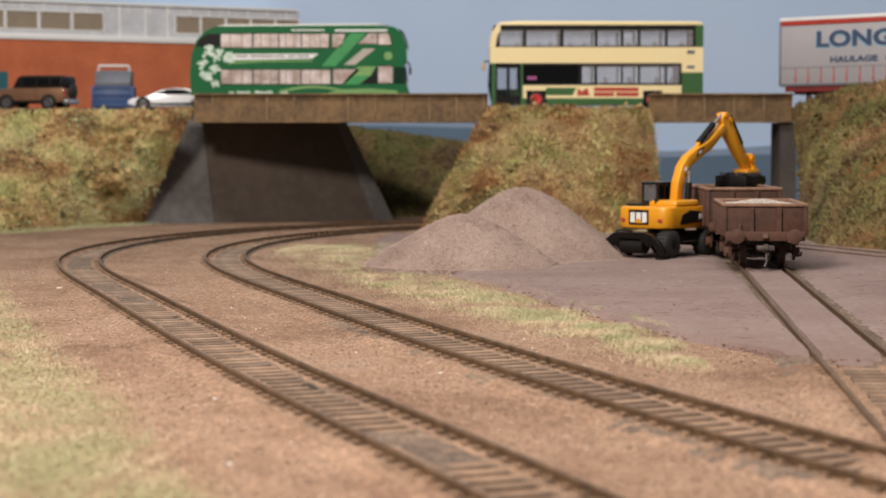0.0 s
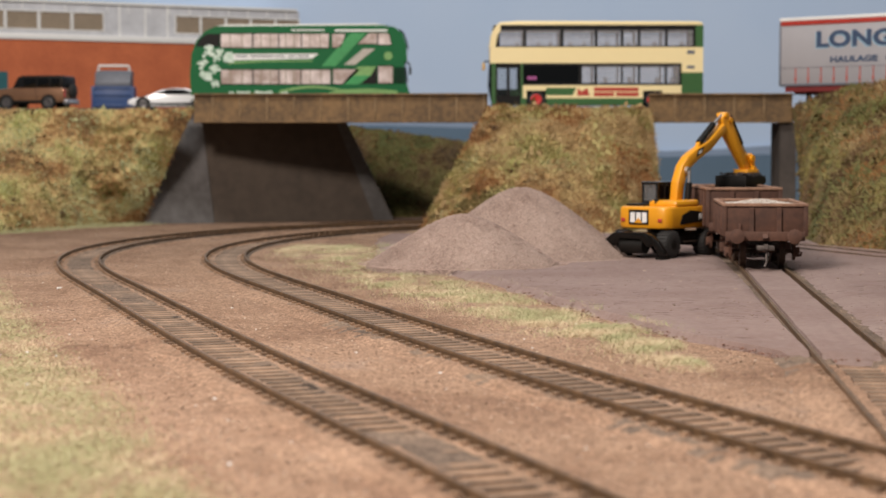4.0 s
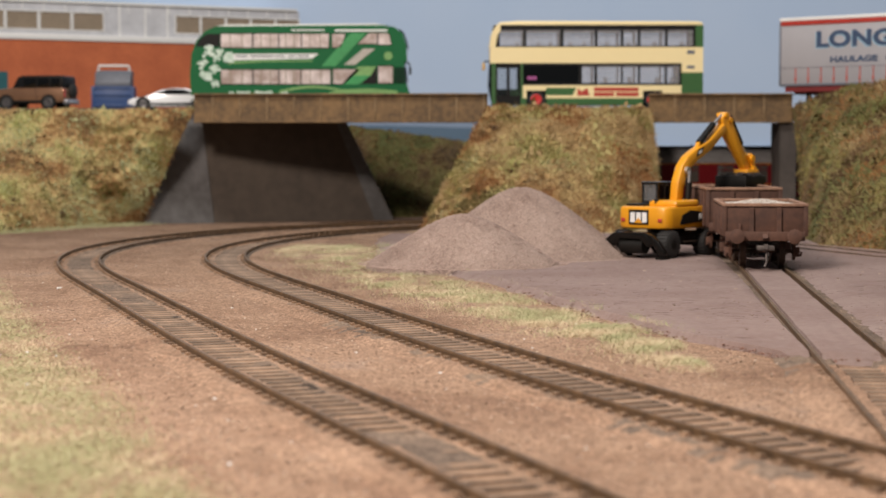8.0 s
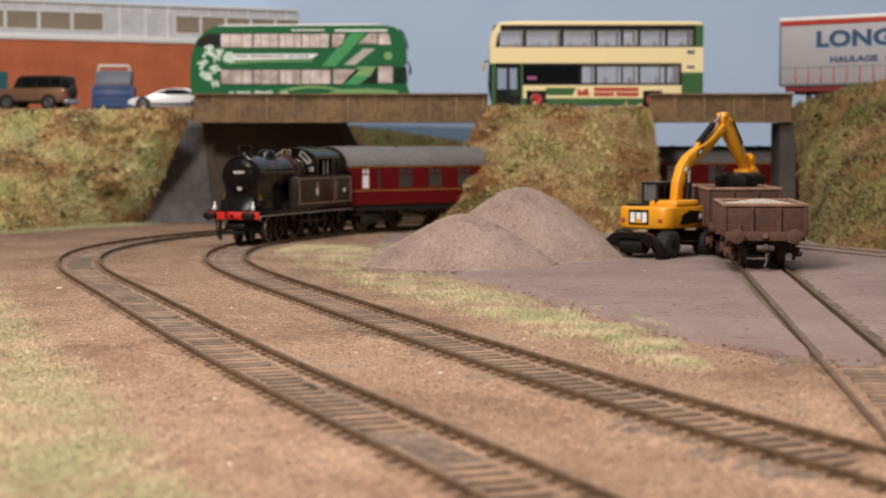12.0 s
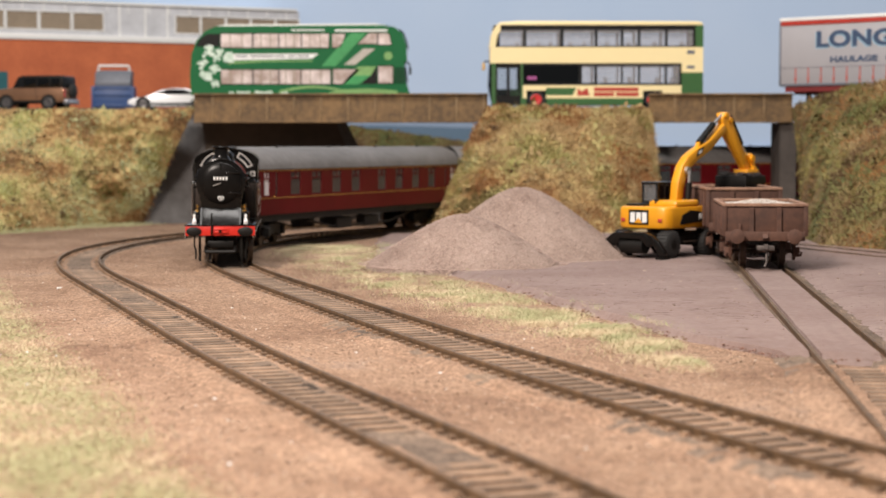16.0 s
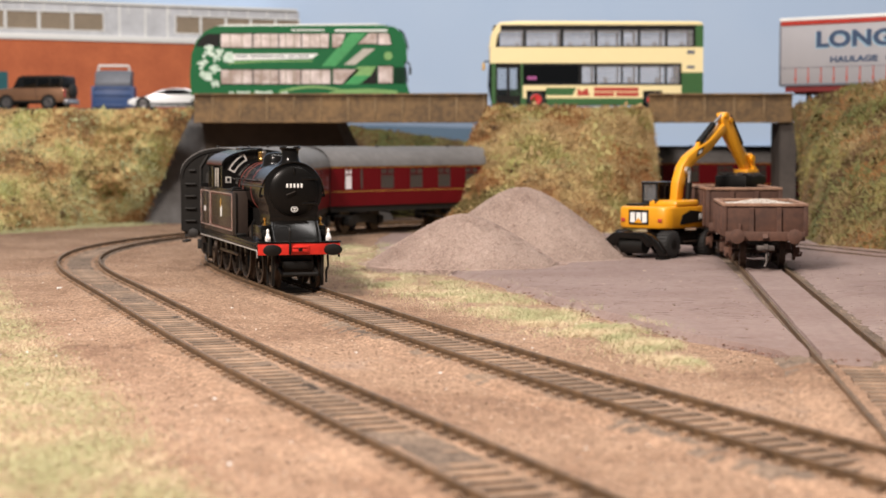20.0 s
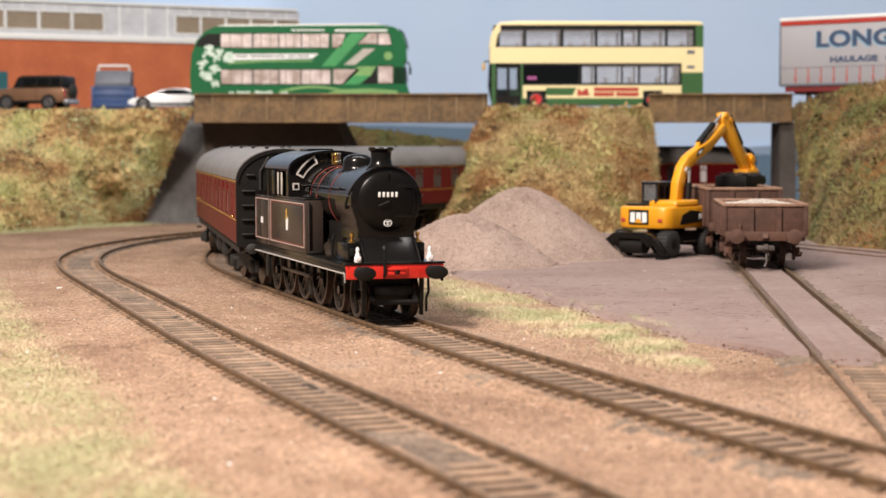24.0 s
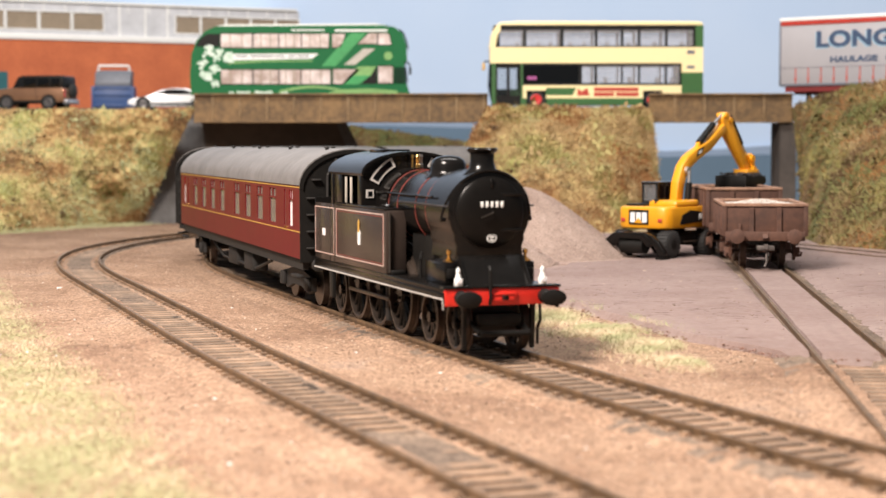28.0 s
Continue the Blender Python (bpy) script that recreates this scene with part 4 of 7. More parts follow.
def passenger_coach(k):
    t = thing("coach", "maroon passenger coach with grey roof and gold lining" if k < 2 else "short maroon brake coach with a plain van end", "railway coach", group="coaches of the train")
    L, W, Z0, Z1 = COACH_LENGTH[k], 16.5, 15.0, 37.5
    P = part
    P("floor_pan", box(-L, -.6, -W + .8, W - .8, 13.6, 15.6, .2), M["underframe"], t)
    lights = [(-14, 5.0, True), (-24, 2.2, False), (-L + 22, 2.2, False), (-L + 12, 5.0, True)]
    lights += [(x, 10.6, False) for x in (-44, -67, -90, -113, -146, -169, -192, -215)]
    if k == 2:
        lights = lights[:2] + [(x, 10.6, False) for x in (-44, -67, -90, -113, -136)] + [(-L + 41, 5.0, True)]
    rows = sorted((c - w / 2, c + w / 2, white) for c, w, white in lights)
    for s in (-1, 1):
        ys = sorted((s * (W - 1.0), s * W))
        P("lower_side", box(-L, -.6, *ys, Z0, 24.4), M["maroon"], t, "maroon lower side")
        P("upper_side", box(-L, -.6, *ys, 35.4, Z1), M["maroon"], t)
        edge = [-L] + [v for a, b, _ in rows for v in (a, b)] + [-.6]
        for a, b in zip(edge[0::2], edge[1::2]):
            if b - a > .3:
                P("window_pillar", box(a, b, *ys, 24.4, 35.4), M["maroon"], t)
        for a, b, white in rows:
            yi = sorted((s * (W - .75), s * (W - .35)))
            w = P("window", box(a, b, *yi, 24.4, 35.4), M["opal"] if white else M["coach_glass"], t, "whitened window" if white else "")
            if b - a > 4:
                P("vent_bar", box(a, b, *sorted((s * (W - .35), s * (W + .05))), 32.2, 32.7), M["maroon"], w)
                P("vent_bar", box((a + b) / 2 - .25, (a + b) / 2 + .25, *sorted((s * (W - .35), s * (W + .05))), 32.7, 35.4), M["maroon"], w)
        for z in (22.9, 36.3):
            P("lining", box(-L, -.6, *sorted((s * W, s * (W + .1))), z, z + .3), M["gold"], t, "gold lining")
        P("solebar", box(-L + 1, -1.6, *sorted((s * 13.6, s * 15.4)), 11.6, 14.2), M["underframe"], t)
        P("trussing", pipe([(-64, s * 13, 10.6), (-92, s * 13, 6.2), (-L + 96, s * 13, 6.2), (-L + 68, s * 13, 10.6)], .55, 6), M["underframe"], t)
        for x in (-104, -L + 120):
            P("battery_box", box(x - 9, x + 9, *sorted((s * 8.5, s * 14)), 4.8, 10.8, .5), M["underframe"], t)
        for x in (-8, -L + 8):
            P("footboard", box(x - 5, x + 5, *sorted((s * 14.8, s * 16.8)), 9.2, 9.9, .1), M["underframe"], t)
        for x in (-23 + 2.0, -L + 20):
            P("door_handle", rod((x, s * W, 23.8), (x, s * (W + .7), 23.8), .35, .3, 8), M["brass"], t, "brass door handle")
    roof = [(u, v) for u, v in arch(W + .35, 37, 37.1, 11.0, 16)[2:]]
    r = P("roof", slab(roof, -L - .4, -.2, "yz"), M["roof"], t, "matt grey curved roof")
    for x in np.arange(-18, -L + 8, -29.0):
        for y in (4.2,):
            P("roof_ventilator", spin([(.6, 46.0), (.6, 48.2), (.9, 48.3), (.8, 48.6), (.3, 48.8)], 10, "z", (float(x), y if int(x) % 2 else -y, 0)), M["underframe"], r)
    for x, sgn in ((-.6, 1), (-L, -1)):
        end = [(-W, Z0 - 1), (W, Z0 - 1)] + [(u * .985, v - .3) for u, v in roof]
        e = P("coach_end", slab(end, *sorted((x, x + sgn * .6)), "yz"), M["matt"], t, "black coach end")
        P("gangway", slab(arch(5.6, 14.5, 36, 4.2, 10), *sorted((x + sgn * .6, x + sgn * 3.8)), "yz", .3), M["underframe"], e)
        P("end_rib", slab([(u * .99, v - .4) for u, v in roof] + [(u * .93, v - 1.5) for u, v in roof[::-1]], *sorted((x + sgn * .6, x + sgn * 1.2)), "yz"), M["matt"], e)
        for o in (-1, 1):
            P("end_pipe", pipe([(x + sgn * 1.2, o * 8.2, 13), (x + sgn * 1.2, o * 8.2, 40), (x + sgn * 1.0, o * 5.2, 45)], .45), M["underframe"], e)
            for z in (18, 23, 28, 33, 38.5):
                P("end_step", box(*sorted((x + sgn * .6, x + sgn * 2.0)), *sorted((o * 10.2, o * (14.6 if z < 36 else 13))), z, z + .55, .1), M["underframe"], e)
        for y in (-11.2, 11.2):
            P("buffer", oval_buffer(x - sgn * 3.6, y, 13.2, 2.2, 1.9, sgn), M["underframe"], t)
    P("corridor_wall", box(-L + 20, -20, -3.6, -2.8, 15.6, 23.5), M["buff"], t)
    for x in np.arange(-30, -L + 20, -17.2):
        P("seat", box(float(x) - 3, float(x) + 3, -2, 13, 15.6, 24.5, .8), M["seat"], t)
    for px in (-27, -L + 27):
        b = new("bogie")
        b.empty_display_size = 0.005
        b.parent = t
        b.matrix_local = Matrix.Translation((px * MM, 0, 0))
        for s in (-1, 1):
            bm = slab([(-20, 4.6), (-14, 3.4), (-6, 5.2), (6, 5.2), (14, 3.4), (20, 4.6), (20, 8.6), (8, 10.2), (-8, 10.2), (-20, 8.6)], *sorted((s * 10.6, s * 12)))
            for x in (-17, 17):
                box(x - 2.2, x + 2.2, *sorted((s * 12, s * 13.4)), 4.4, 8.6, .3, bm)
            part("side_frame", bm, M["underframe"], b)
        part("bolster", box(-4, 4, -10.6, 10.6, 6.5, 11, .4), M["underframe"], b)
        for x in (-16.5, 16.5):
            bm = bmesh.new()
            for s in (-1, 1):
                rod((0, s * 7.2, 0), (0, s * 9.0, 0), 6.6, 6.4, 24, bm)
                rod((0, s * 6.6, 0), (0, s * 7.2, 0), 7.2, 7.2, 24, bm)
            rod((0, -10.4, 0), (0, 10.4, 0), .9, .9, 8, bm)
            w = part("wheelset", bm, M["tread"], b, "", (x, 0, 6.6))
            ROLLING.append((w, 6.6))
        BOGIES.append((b, k, px))
    return t


LOCO = tank_engine()
COACHES = [passenger_coach(k) for k in range(3)]
# ---- road vehicles, building, yard things ----
# Whitish pane colour imitates reflections on the bus windows.
M["bus_glass"] = glass_material("bus_glazing", (0.97, 0.97, 0.97), 0.14, (0.80, 0.79, 0.82))
M["gloss_black"] = material("gloss_black_paint", (0.012, 0.012, 0.013), 0.15, scale=100, coat=0.5)
M["cab_glass"] = glass_material("cab_glazing", (0.75, 0.75, 0.75), 0.12, (0.5, 0.5, 0.5))
M["rubber"] = material("tyre_rubber", (0.022, 0.021, 0.02), 0.75, scale=200)
M["redhub"] = material("red_wheel_centre", (0.60, 0.03, 0.03), 0.4, scale=200)
M["pale"] = material("pale_stone_chippings", (0.62, 0.57, 0.52), 0.9, dark=(0.34, 0.29, 0.25), scale=300, amount=0.7)
M["bronze"] = material("bronze_car_paint", (0.33, 0.175, 0.10), 0.25, 0.5, scale=60, coat=0.5)
M["carwhite"] = material("white_car_paint", (0.85, 0.85, 0.85), 0.25, scale=60, coat=0.5, dark=(0.82, 0.82, 0.82))
M["blue"] = material("blue_steel", (0.03, 0.075, 0.21), 0.45, scale=60, dark=(0.025, 0.06, 0.17))
M["lidgrey"] = material("grey_lid", (0.16, 0.17, 0.20), 0.5, scale=60)
M["gunmetal"] = material("gunmetal_wheel", (0.16, 0.15, 0.15), 0.35, 0.6, scale=200)
M["silver"] = material("silver_wheel", (0.60, 0.60, 0.62), 0.3, 0.8, scale=200)
M["magenta"] = material("pink_card", (0.42, 0.10, 0.30), 0.5, scale=100)
M["teal"] = material("teal_door", (0.02, 0.12, 0.14), 0.5, scale=40)
M["navy"] = material("navy_lettering", (0.05, 0.085, 0.16), 0.5, scale=100)
M["paleblue"] = material("pale_blue_lettering", (0.36, 0.58, 0.74), 0.5, scale=100)
M["lorry"] = material("pale_grey_curtain", (0.40, 0.39, 0.41), 0.6, scale=12, fine=120, dark=(0.36, 0.35, 0.37), bump=0.15)
M["lorryred"] = material("lorry_red", (0.50, 0.05, 0.035), 0.45, scale=60)
M["strap"] = material("faded_red_strap", (0.55, 0.13, 0.105), 0.6, scale=100)
M["oxide"] = material("red_oxide_chassis", (0.20, 0.02, 0.02), 0.6, scale=60)
M["lime"] = material("light_green_stripe", (0.22, 0.42, 0.14), 0.35, scale=60, coat=0.3)
M["midgreen"] = material("mid_green_stripe", (0.05, 0.32, 0.10), 0.35, scale=60, coat=0.3)
M["blind"] = material("buff_window_blind", (0.33, 0.26, 0.19), 0.3, scale=60, dark=(0.25, 0.20, 0.145))
M["mortar"] = material("brickwork", (0.56, 0.155, 0.06), 0.85, dark=(0.40, 0.10, 0.04), scale=40, fine=500, amount=0.6, bump=0.1)


def pierced(x0, x1, z0, z1, y0, y1, holes):
    """A sheet in x and z with rectangular openings through it."""
    xs = sorted({x0, x1, *[v for h in holes for v in h[:2]]})
    zs = sorted({z0, z1, *[v for h in holes for v in h[2:]]})
    bm = bmesh.new()
    for za, zb in zip(zs, zs[1:]):
        run = None
        for xa, xb in list(zip(xs, xs[1:])) + [(None, None)]:
            solid_here = xa is not None and not any(h[0] - 1e-6 <= xa and xb <= h[1] + 1e-6 and h[2] - 1e-6 <= za and zb <= h[3] + 1e-6 for h in holes)
            if solid_here:
                run = (run[0] if run else xa, xb)
            elif run:
                box(run[0], run[1], y0, y1, za, zb, 0, bm)
                run = None
    return bm


def road_wheel(parent, x, y, r, wide, hub, side):
    w = part("wheel", spin([(r * .7, -wide / 2), (r * .96, -wide / 2), (r, -wide * .3), (r, wide * .3), (r * .96, wide / 2), (r * .7, wide / 2)], 24, "y", (x, y, r)), M["rubber"], parent)
    part("hub", spin([(r * .67, side * wide * .45), (r * .67, side * wide * .52), (r * .60, side * wide * .55), (r * .46, side * wide * .54), (r * .40, side * wide * .51), (r * .20, side * wide * .52), (r * .16, side * wide * .6)], 18, "y", (x, y, r)), hub, w)
    return w


def heritage_bus():
    """A double-decker seen from its door side; the front is at x = 0, the near side at y = 0."""
    t = thing("double_decker_bus", "cream and dark green double-decker bus parked on the bridge", "bus", (29.5, 1165, ROAD_Z))
    P, L, W = part, 140.0, 32.0
    up = [(7.4, 22.8), (24.7, 46.8), (49, 69.2), (71, 86.2), (88, 97.2), (99, 115), (116.8, 133.3)]
    down = [(61, 69.2), (71, 86.6), (87.7, 97.6), (99, 115), (116.4, 124.5)]
    for y0, y1, near in ((0, .8, True), (W - .8, W, False)):
        holes = [(a, b, 40.2, 50.6) for a, b in up]
        P("upper_window_band", pierced(3.4, 135, 39.4, 53.6, y0, y1, holes), M["matt"], t, "black surround of the upper windows")
        for a, b in up:
            w = P("window", box(a, b, y0 + .25, y0 + .5, 40.2, 50.6), M["bus_glass"], t)
            if b - a > 14:
                P("vent_bar", box(a, b, y0 - .05, y0 + .2, 47.4, 47.8), M["matt"], w)
        P("upper_panel", box(1.6, L, y0, y1, 29, 39.4), M["cream"], t, "cream panel between decks")
        lower = [(a, b, 16, 27.5) for a, b in down] + [(22.8, 59, 16, 27.5)]
        P("lower_window_band", pierced(21.4, 126, 14.7, 29, y0, y1, lower), M["matt"], t, "black surround of the lower windows")
        for a, b in down:
            P("window", box(a, b, y0 + .25, y0 + .5, 16, 27.5), M["bus_glass"], t)
        P("dark_window", box(22.8, 59, y0 + .25, y0 + .5, 16, 27.5), M["tinted"], t, "tinted window")
        if near:
            P("window_card", box(25.5, 31.5, y0 + .05, y0 + .22, 18.4, 20.4), M["magenta"], t, "small pink card in the window")
        P("rear_quarter", box(126, L, y0, y1, 23, 29), M["cream"], t)
        P("rear_corner", box(135, L, y0, y1, 39.4, 53.6), M["busgreen"], t)
        P("engine_side", box(126, L, y0, y1, 7.5, 23), M["busgreen"], t)
        P("lower_panel", pierced(21.4, 126, 6.2, 14.7, y0, y1, [(25, 37.6, 6.2, 11.2), (101, 113.6, 6.2, 11.2)]), M["cream"], t, "cream lower panel")
        P("skirt", pierced(21.4, 126, 2, 6.2, y0, y1, [(25, 37.6, 2, 6.2), (101, 113.6, 2, 6.2)]), M["busgreen"], t, "dark green skirt")
        s = -1 if near else 1
        yy = sorted((y0 if near else y1, (y0 if near else y1) + s * .15))
        P("stripe", slab([(37.6, 8.2), (55, 8.2), (57.5, 13), (37.6, 13)], *yy), M["busgreen"], t)
        lg = P("operator_mark", slab([(58, 8), (66, 8), (64.5, 13), (61, 10.5), (58.5, 13)], *yy), M["lorryred"], t, "red painted operator mark")
        for a, b, c, d in ((69, 98, 10.8, 13.2), (69, 82, 7.6, 10), (83.5, 98, 7.6, 10)):
            P("operator_bar", box(a, b, *yy, c, d), M["lorryred"], lg)
        P("vent_grille", box(129.5, 134.5, *yy, 35, 37.4), M["lidgrey"], t)
        P("vent_grille", box(129.5, 134.5, *yy, 25.5, 27.5), M["lidgrey"], t)
        for x in (31.3, 107.3):
            P("wheel_arch", slab([(x + 6.6 * math.cos(a), 4.6 + 6.6 * math.sin(a)) for a in np.linspace(-.3, math.pi + .3, 15)] + [(x + 5.7 * math.cos(a), 4.6 + 5.7 * math.sin(a)) for a in np.linspace(math.pi + .3, -.3, 15)], *sorted((y0 if near else y1, (y0 if near else y1) + s * .2))), M["matt"], t)
            P("arch_lining", box(x - 6.6, x + 6.6, *sorted((y0 + 5 if near else y1 - 5, y0 + 5.4 if near else y1 - 5.4)), 2, 11.2), M["matt"], t)
            road_wheel(t, x, (y0 + 2) if near else (y1 - 2), 5.4, 4.4, M["redhub"], s)
    # near side front: folding doors, and the plain side opposite
    dr = P("door", pierced(4.8, 21.4, 1.5, 27.4, 0, .7, [(6, 12, 8, 26), (14, 20, 8, 26)]), M["matt"], t, "black folding passenger doors with tall panes")
    for a in (6, 14):
        P("door_pane", box(a, a + 6, .2, .45, 8, 26), M["glass"], dr)
    P("door_frame", box(21.2, 22.6, -.1, .8, 1.5, 29), M["busgreen"], t)
    P("front_pillar", box(2.2, 4.8, 0, .8, 2, 29), M["busgreen"], t)
    P("offside_front", pierced(2.2, 21.4, 2, 29, W - .8, W, [(5, 20, 13, 27)]), M["busgreen"], t)
    P("window", box(5, 20, W - .5, W - .3, 13, 27), M["glass"], t)
    front = slab([(2.4, 2), (1.0, 8), (0, 14), (.6, 28), (1.4, 29), (2.4, 29)], .6, W - .6)
    P("windscreen", front, M["tinted"], t, "dark curved windscreen")
    P("front_panel", slab([(1.2, 29), (1.0, 39.4), (2.4, 39.4), (3, 29)], .5, W - .5), M["cream"], t)
    P("upper_windscreen", slab([(1.0, 39.4), (2.6, 49), (5.2, 53.6), (6.4, 53.6), (3.4, 48), (2.2, 39.4)], .8, W - .8), M["glass"], t)
    P("upper_corner", slab([(.8, 39.4), (2.4, 49), (5.4, 54), (8, 54), (8, 50.6), (6, 47), (4.6, 39.4)], -.1, .6), M["cream"], t)
    P("upper_corner", slab([(.8, 39.4), (2.4, 49), (5.4, 54), (8, 54), (8, 50.6), (6, 47), (4.6, 39.4)], W - .6, W + .1), M["cream"], t)
    P("rear_panel", box(L - .9, L, .8, W - .8, 5, 53), M["busgreen"], t)
    roof = [(5, 53.6), (L, 53.6), (L - .6, 55.4), (L - 4, 56.2), (20, 56.4), (8, 55.6)]
    P("roof", slab(roof, -.1, W + .1, "xz", .5), M["cream"], t, "cream roof")
    P("upper_floor", box(4, L - 1, 1, W - 1, 29, 30.4), M["lidgrey"], t)
    P("lower_floor", box(4, L - 1, 1, W - 1, 5, 7), M["lidgrey"], t)
    for x in (18, 32, 40, 53, 62, 77, 91, 95, 108, 126):
        P("seat", slab([(x - 1, 30.4), (x + 3, 30.4), (x + 3, 34.5), (x + 1.6, 43), (x + .2, 43), (x - .4, 34)], 3, 13), M["lidgrey"], t)
    for x in (76, 92, 110, 120):
        P("seat", slab([(x - 1, 7), (x + 3, 7), (x + 3, 11.5), (x + 1.6, 20), (x + .2, 20), (x - .4, 11)], 3, 13), M["lidgrey"], t)
    mr = P("mirror_arm", pipe([(1, -.2, 30), (-2, -1.4, 30.4), (-3, -1.6, 28.5)], .45), M["matt"], t)
    P("mirror", box(-4, -2.2, -2.6, -.8, 24.2, 29, .4), M["gold"], mr, "amber backed mirror")
    return t


def modern_bus():
    """A rounded double-decker; the front is at x = 147, the near side at y = 0."""
    t = thing("double_decker_bus", "rounded bright green double-decker bus with white flowers", "bus", (-169, 1190, ROAD_Z))
    P, L, W = part, 147.0, 32.0
    outline = [(3.5, 2), (1.2, 9), (.4, 22), (1.6, 36), (5, 45), (11, 51.5), (18, 54.6), (128, 55.4), (137, 54), (142.5, 49.5), (144.6, 42), (145, 31), (143.2, 28.5), (144.5, 18), (147, 9), (146.6, 3), (145, 2)]
    up = [(21.3, 42, 40.6, 49.4), (43, 59.3, 40.6, 49.4), (60.2, 74.4, 40.6, 49.4), (75.2, 93, 40.6, 49.4)]
    low = [(21.3, 42, 16.4, 25.6), (43, 59.3, 16.4, 25.6), (60.2, 74, 16.4, 25.6), (74.8, 94, 16.4, 25.6)]
    for y0, y1, s in ((0, .7, -1), (W - .7, W, 1)):
        bm = slab(outline, y0, y1)
        side = P("side", bm, M["green"], t, "bright green side panel")
        yo = y0 if s < 0 else y1
        yy = sorted((yo, yo + s * .16))
        y2 = sorted((yo + s * .16, yo + s * .3))
        for a, b, c, d in up + low:
            P("window_rim", box(a - .55, b + .55, *yy, c - .6, d + .6, .05), M["matt"], side)
            P("window", box(a, b, *y2, c, d), M["window_bright"], t, "window painted pale to look lit inside")
            for k in (.3, .68):
                P("window_post", box(a + (b - a) * k - .35, a + (b - a) * k + .35, *sorted((yo + s * .3, yo + s * .36)), c, d), M["blind"], t)
        for quad in ([(95.4, 40.6), (101, 40.6), (104, 49.4), (95.4, 49.4)], [(112.5, 43), (125, 43), (125, 50), (120, 50)], [(126, 42.5), (134.5, 42.5), (133, 49.6), (126, 50)],
                     [(96, 16.4), (103.5, 16.4), (114, 26), (96, 26)], [(126, 17), (135.5, 17), (135.5, 28), (126, 28)]):
            P("window", slab(quad, *y2), M["window_bright"], t)
            mx, mz = sum(q[0] for q in quad) / 4, sum(q[1] for q in quad) / 4
            P("window_rim", slab([(mx + (q[0] - mx) * 1.12, mz + (q[1] - mz) * 1.12) for q in quad], *yy), M["matt"], side)
        P("stair_window", slab([(103, 29), (110.5, 29), (124, 39.8), (116, 39.8)], *yy), M["buff"], t, "slanted stair window")
        P("rear_window", slab([(4.5, 41), (20.5, 41), (20.5, 49.6), (12, 49.4), (7, 46)], *yy), M["matt"], t, "dark tinted window")
        P("dark_window", slab([(112, 16.4), (125, 16.4), (125, 27.5), (121, 27)], *yy), M["matt"], t)
        P("stripe", slab([(88, 28), (97.5, 28), (118, 50), (107.5, 50)], *y2), M["midgreen"], t, "slanted green stripe")
        P("stripe", slab([(107, 22), (121, 22), (124.4, 28), (112.6, 28)], *y2), M["lime"], t, "slanted light green stripe")
        P("stripe", slab([(101.5, 16), (113, 16), (121, 22), (107, 22)], *y2), M["midgreen"], t)
        P("side_banner", slab([(25, 32), (82, 33.2), (86, 36.4), (26, 36.2), (24, 34)], *yy), M["white"], t, "white side banner")
        for a, b in ((31, 39), (41, 56), (57, 64), (66, 71), (72, 80)):
            P("banner_bar", box(a, b, *y2, 34.2, 35.2), M["lidgrey"], t)
        P("banner_tail", slab([(26, 29.5), (50, 31), (82, 31.2), (82, 32), (48, 32), (27, 31)], *yy), M["lime"], t)
        wave_line = [(60, 12)] + [(60 + k * 6, 12 + 3.2 * math.sin(k * .42)) for k in range(1, 11)]
        P("wave_stripe", slab(wave_line + [(x, z - 1.6) for x, z in wave_line[::-1]], *y2), M["lime"], t)
        for a, b, z, h in ((31, 41, 9.6, 2.2), (43, 56, 9.4, 2.6), (26, 30, 10, 1.6), (60, 66, 10, 1.4)):
            P("skirt_flower", slab([(a, z), (b, z + .4), (b - 1, z + h), ((a + b) / 2, z + h * .7), (a + 1, z + h)], *yy), M["bloom"], t, "white painted blossom along the skirt")
        P("skirt_band", slab([(88, 9), (140, 9), (138, 12), (120, 13.4), (100, 12.6)], *yy), M["lime"], t, "light green skirt band")
        P("rear_corner_patch", slab([(1.6, 9), (3.6, 2.2), (9, 2.2), (4.5, 8)], *yy), M["white"], t, "white painted rear corner")
        P("banner_flower", slab([(23, 31), (30, 30.4), (29, 37.6), (25, 37.4), (22.4, 34)], *y2), M["bloom"], t, "pale painted blossom beside the banner")
        P("light_strip", box(68, 90, *y2, 51.6, 52.4), M["white"], t)
        P("light_strip", box(97, 132, *y2, 51.2, 52.4), M["white"], t)
        rnd = random.Random(5)
        for cx, cz, r in ((12, 37, 3.6), (17, 34, 3.2), (8.5, 30, 3.0), (17.5, 26, 2.6), (13, 21, 2.4), (17, 16, 2.6), (9, 22, 2.2), (14, 40, 2.2), (20, 38, 2.4)):
            bm = bmesh.new()
            for k in range(13):
                a, d = rnd.uniform(0, math.tau), rnd.uniform(0, r * 1.1)
                q = rnd.uniform(.7, 1.5)
                slab([(cx + d * math.cos(a) + q * math.cos(b), cz + d * math.sin(a) + q * math.sin(b)) for b in np.linspace(0, math.tau, 7)[:-1]], yy[0] + (s * .001 * k), yy[1] + s * .004 * k, "xz", 0, bm)
            P("flower", bm, M["bloom"], t, "white painted flower head")
        for x in (28, 112):
            road_wheel(t, x, (y0 + 2.6) if s < 0 else (y1 - 2.6), 6, 4.4, M["lidgrey"], s)
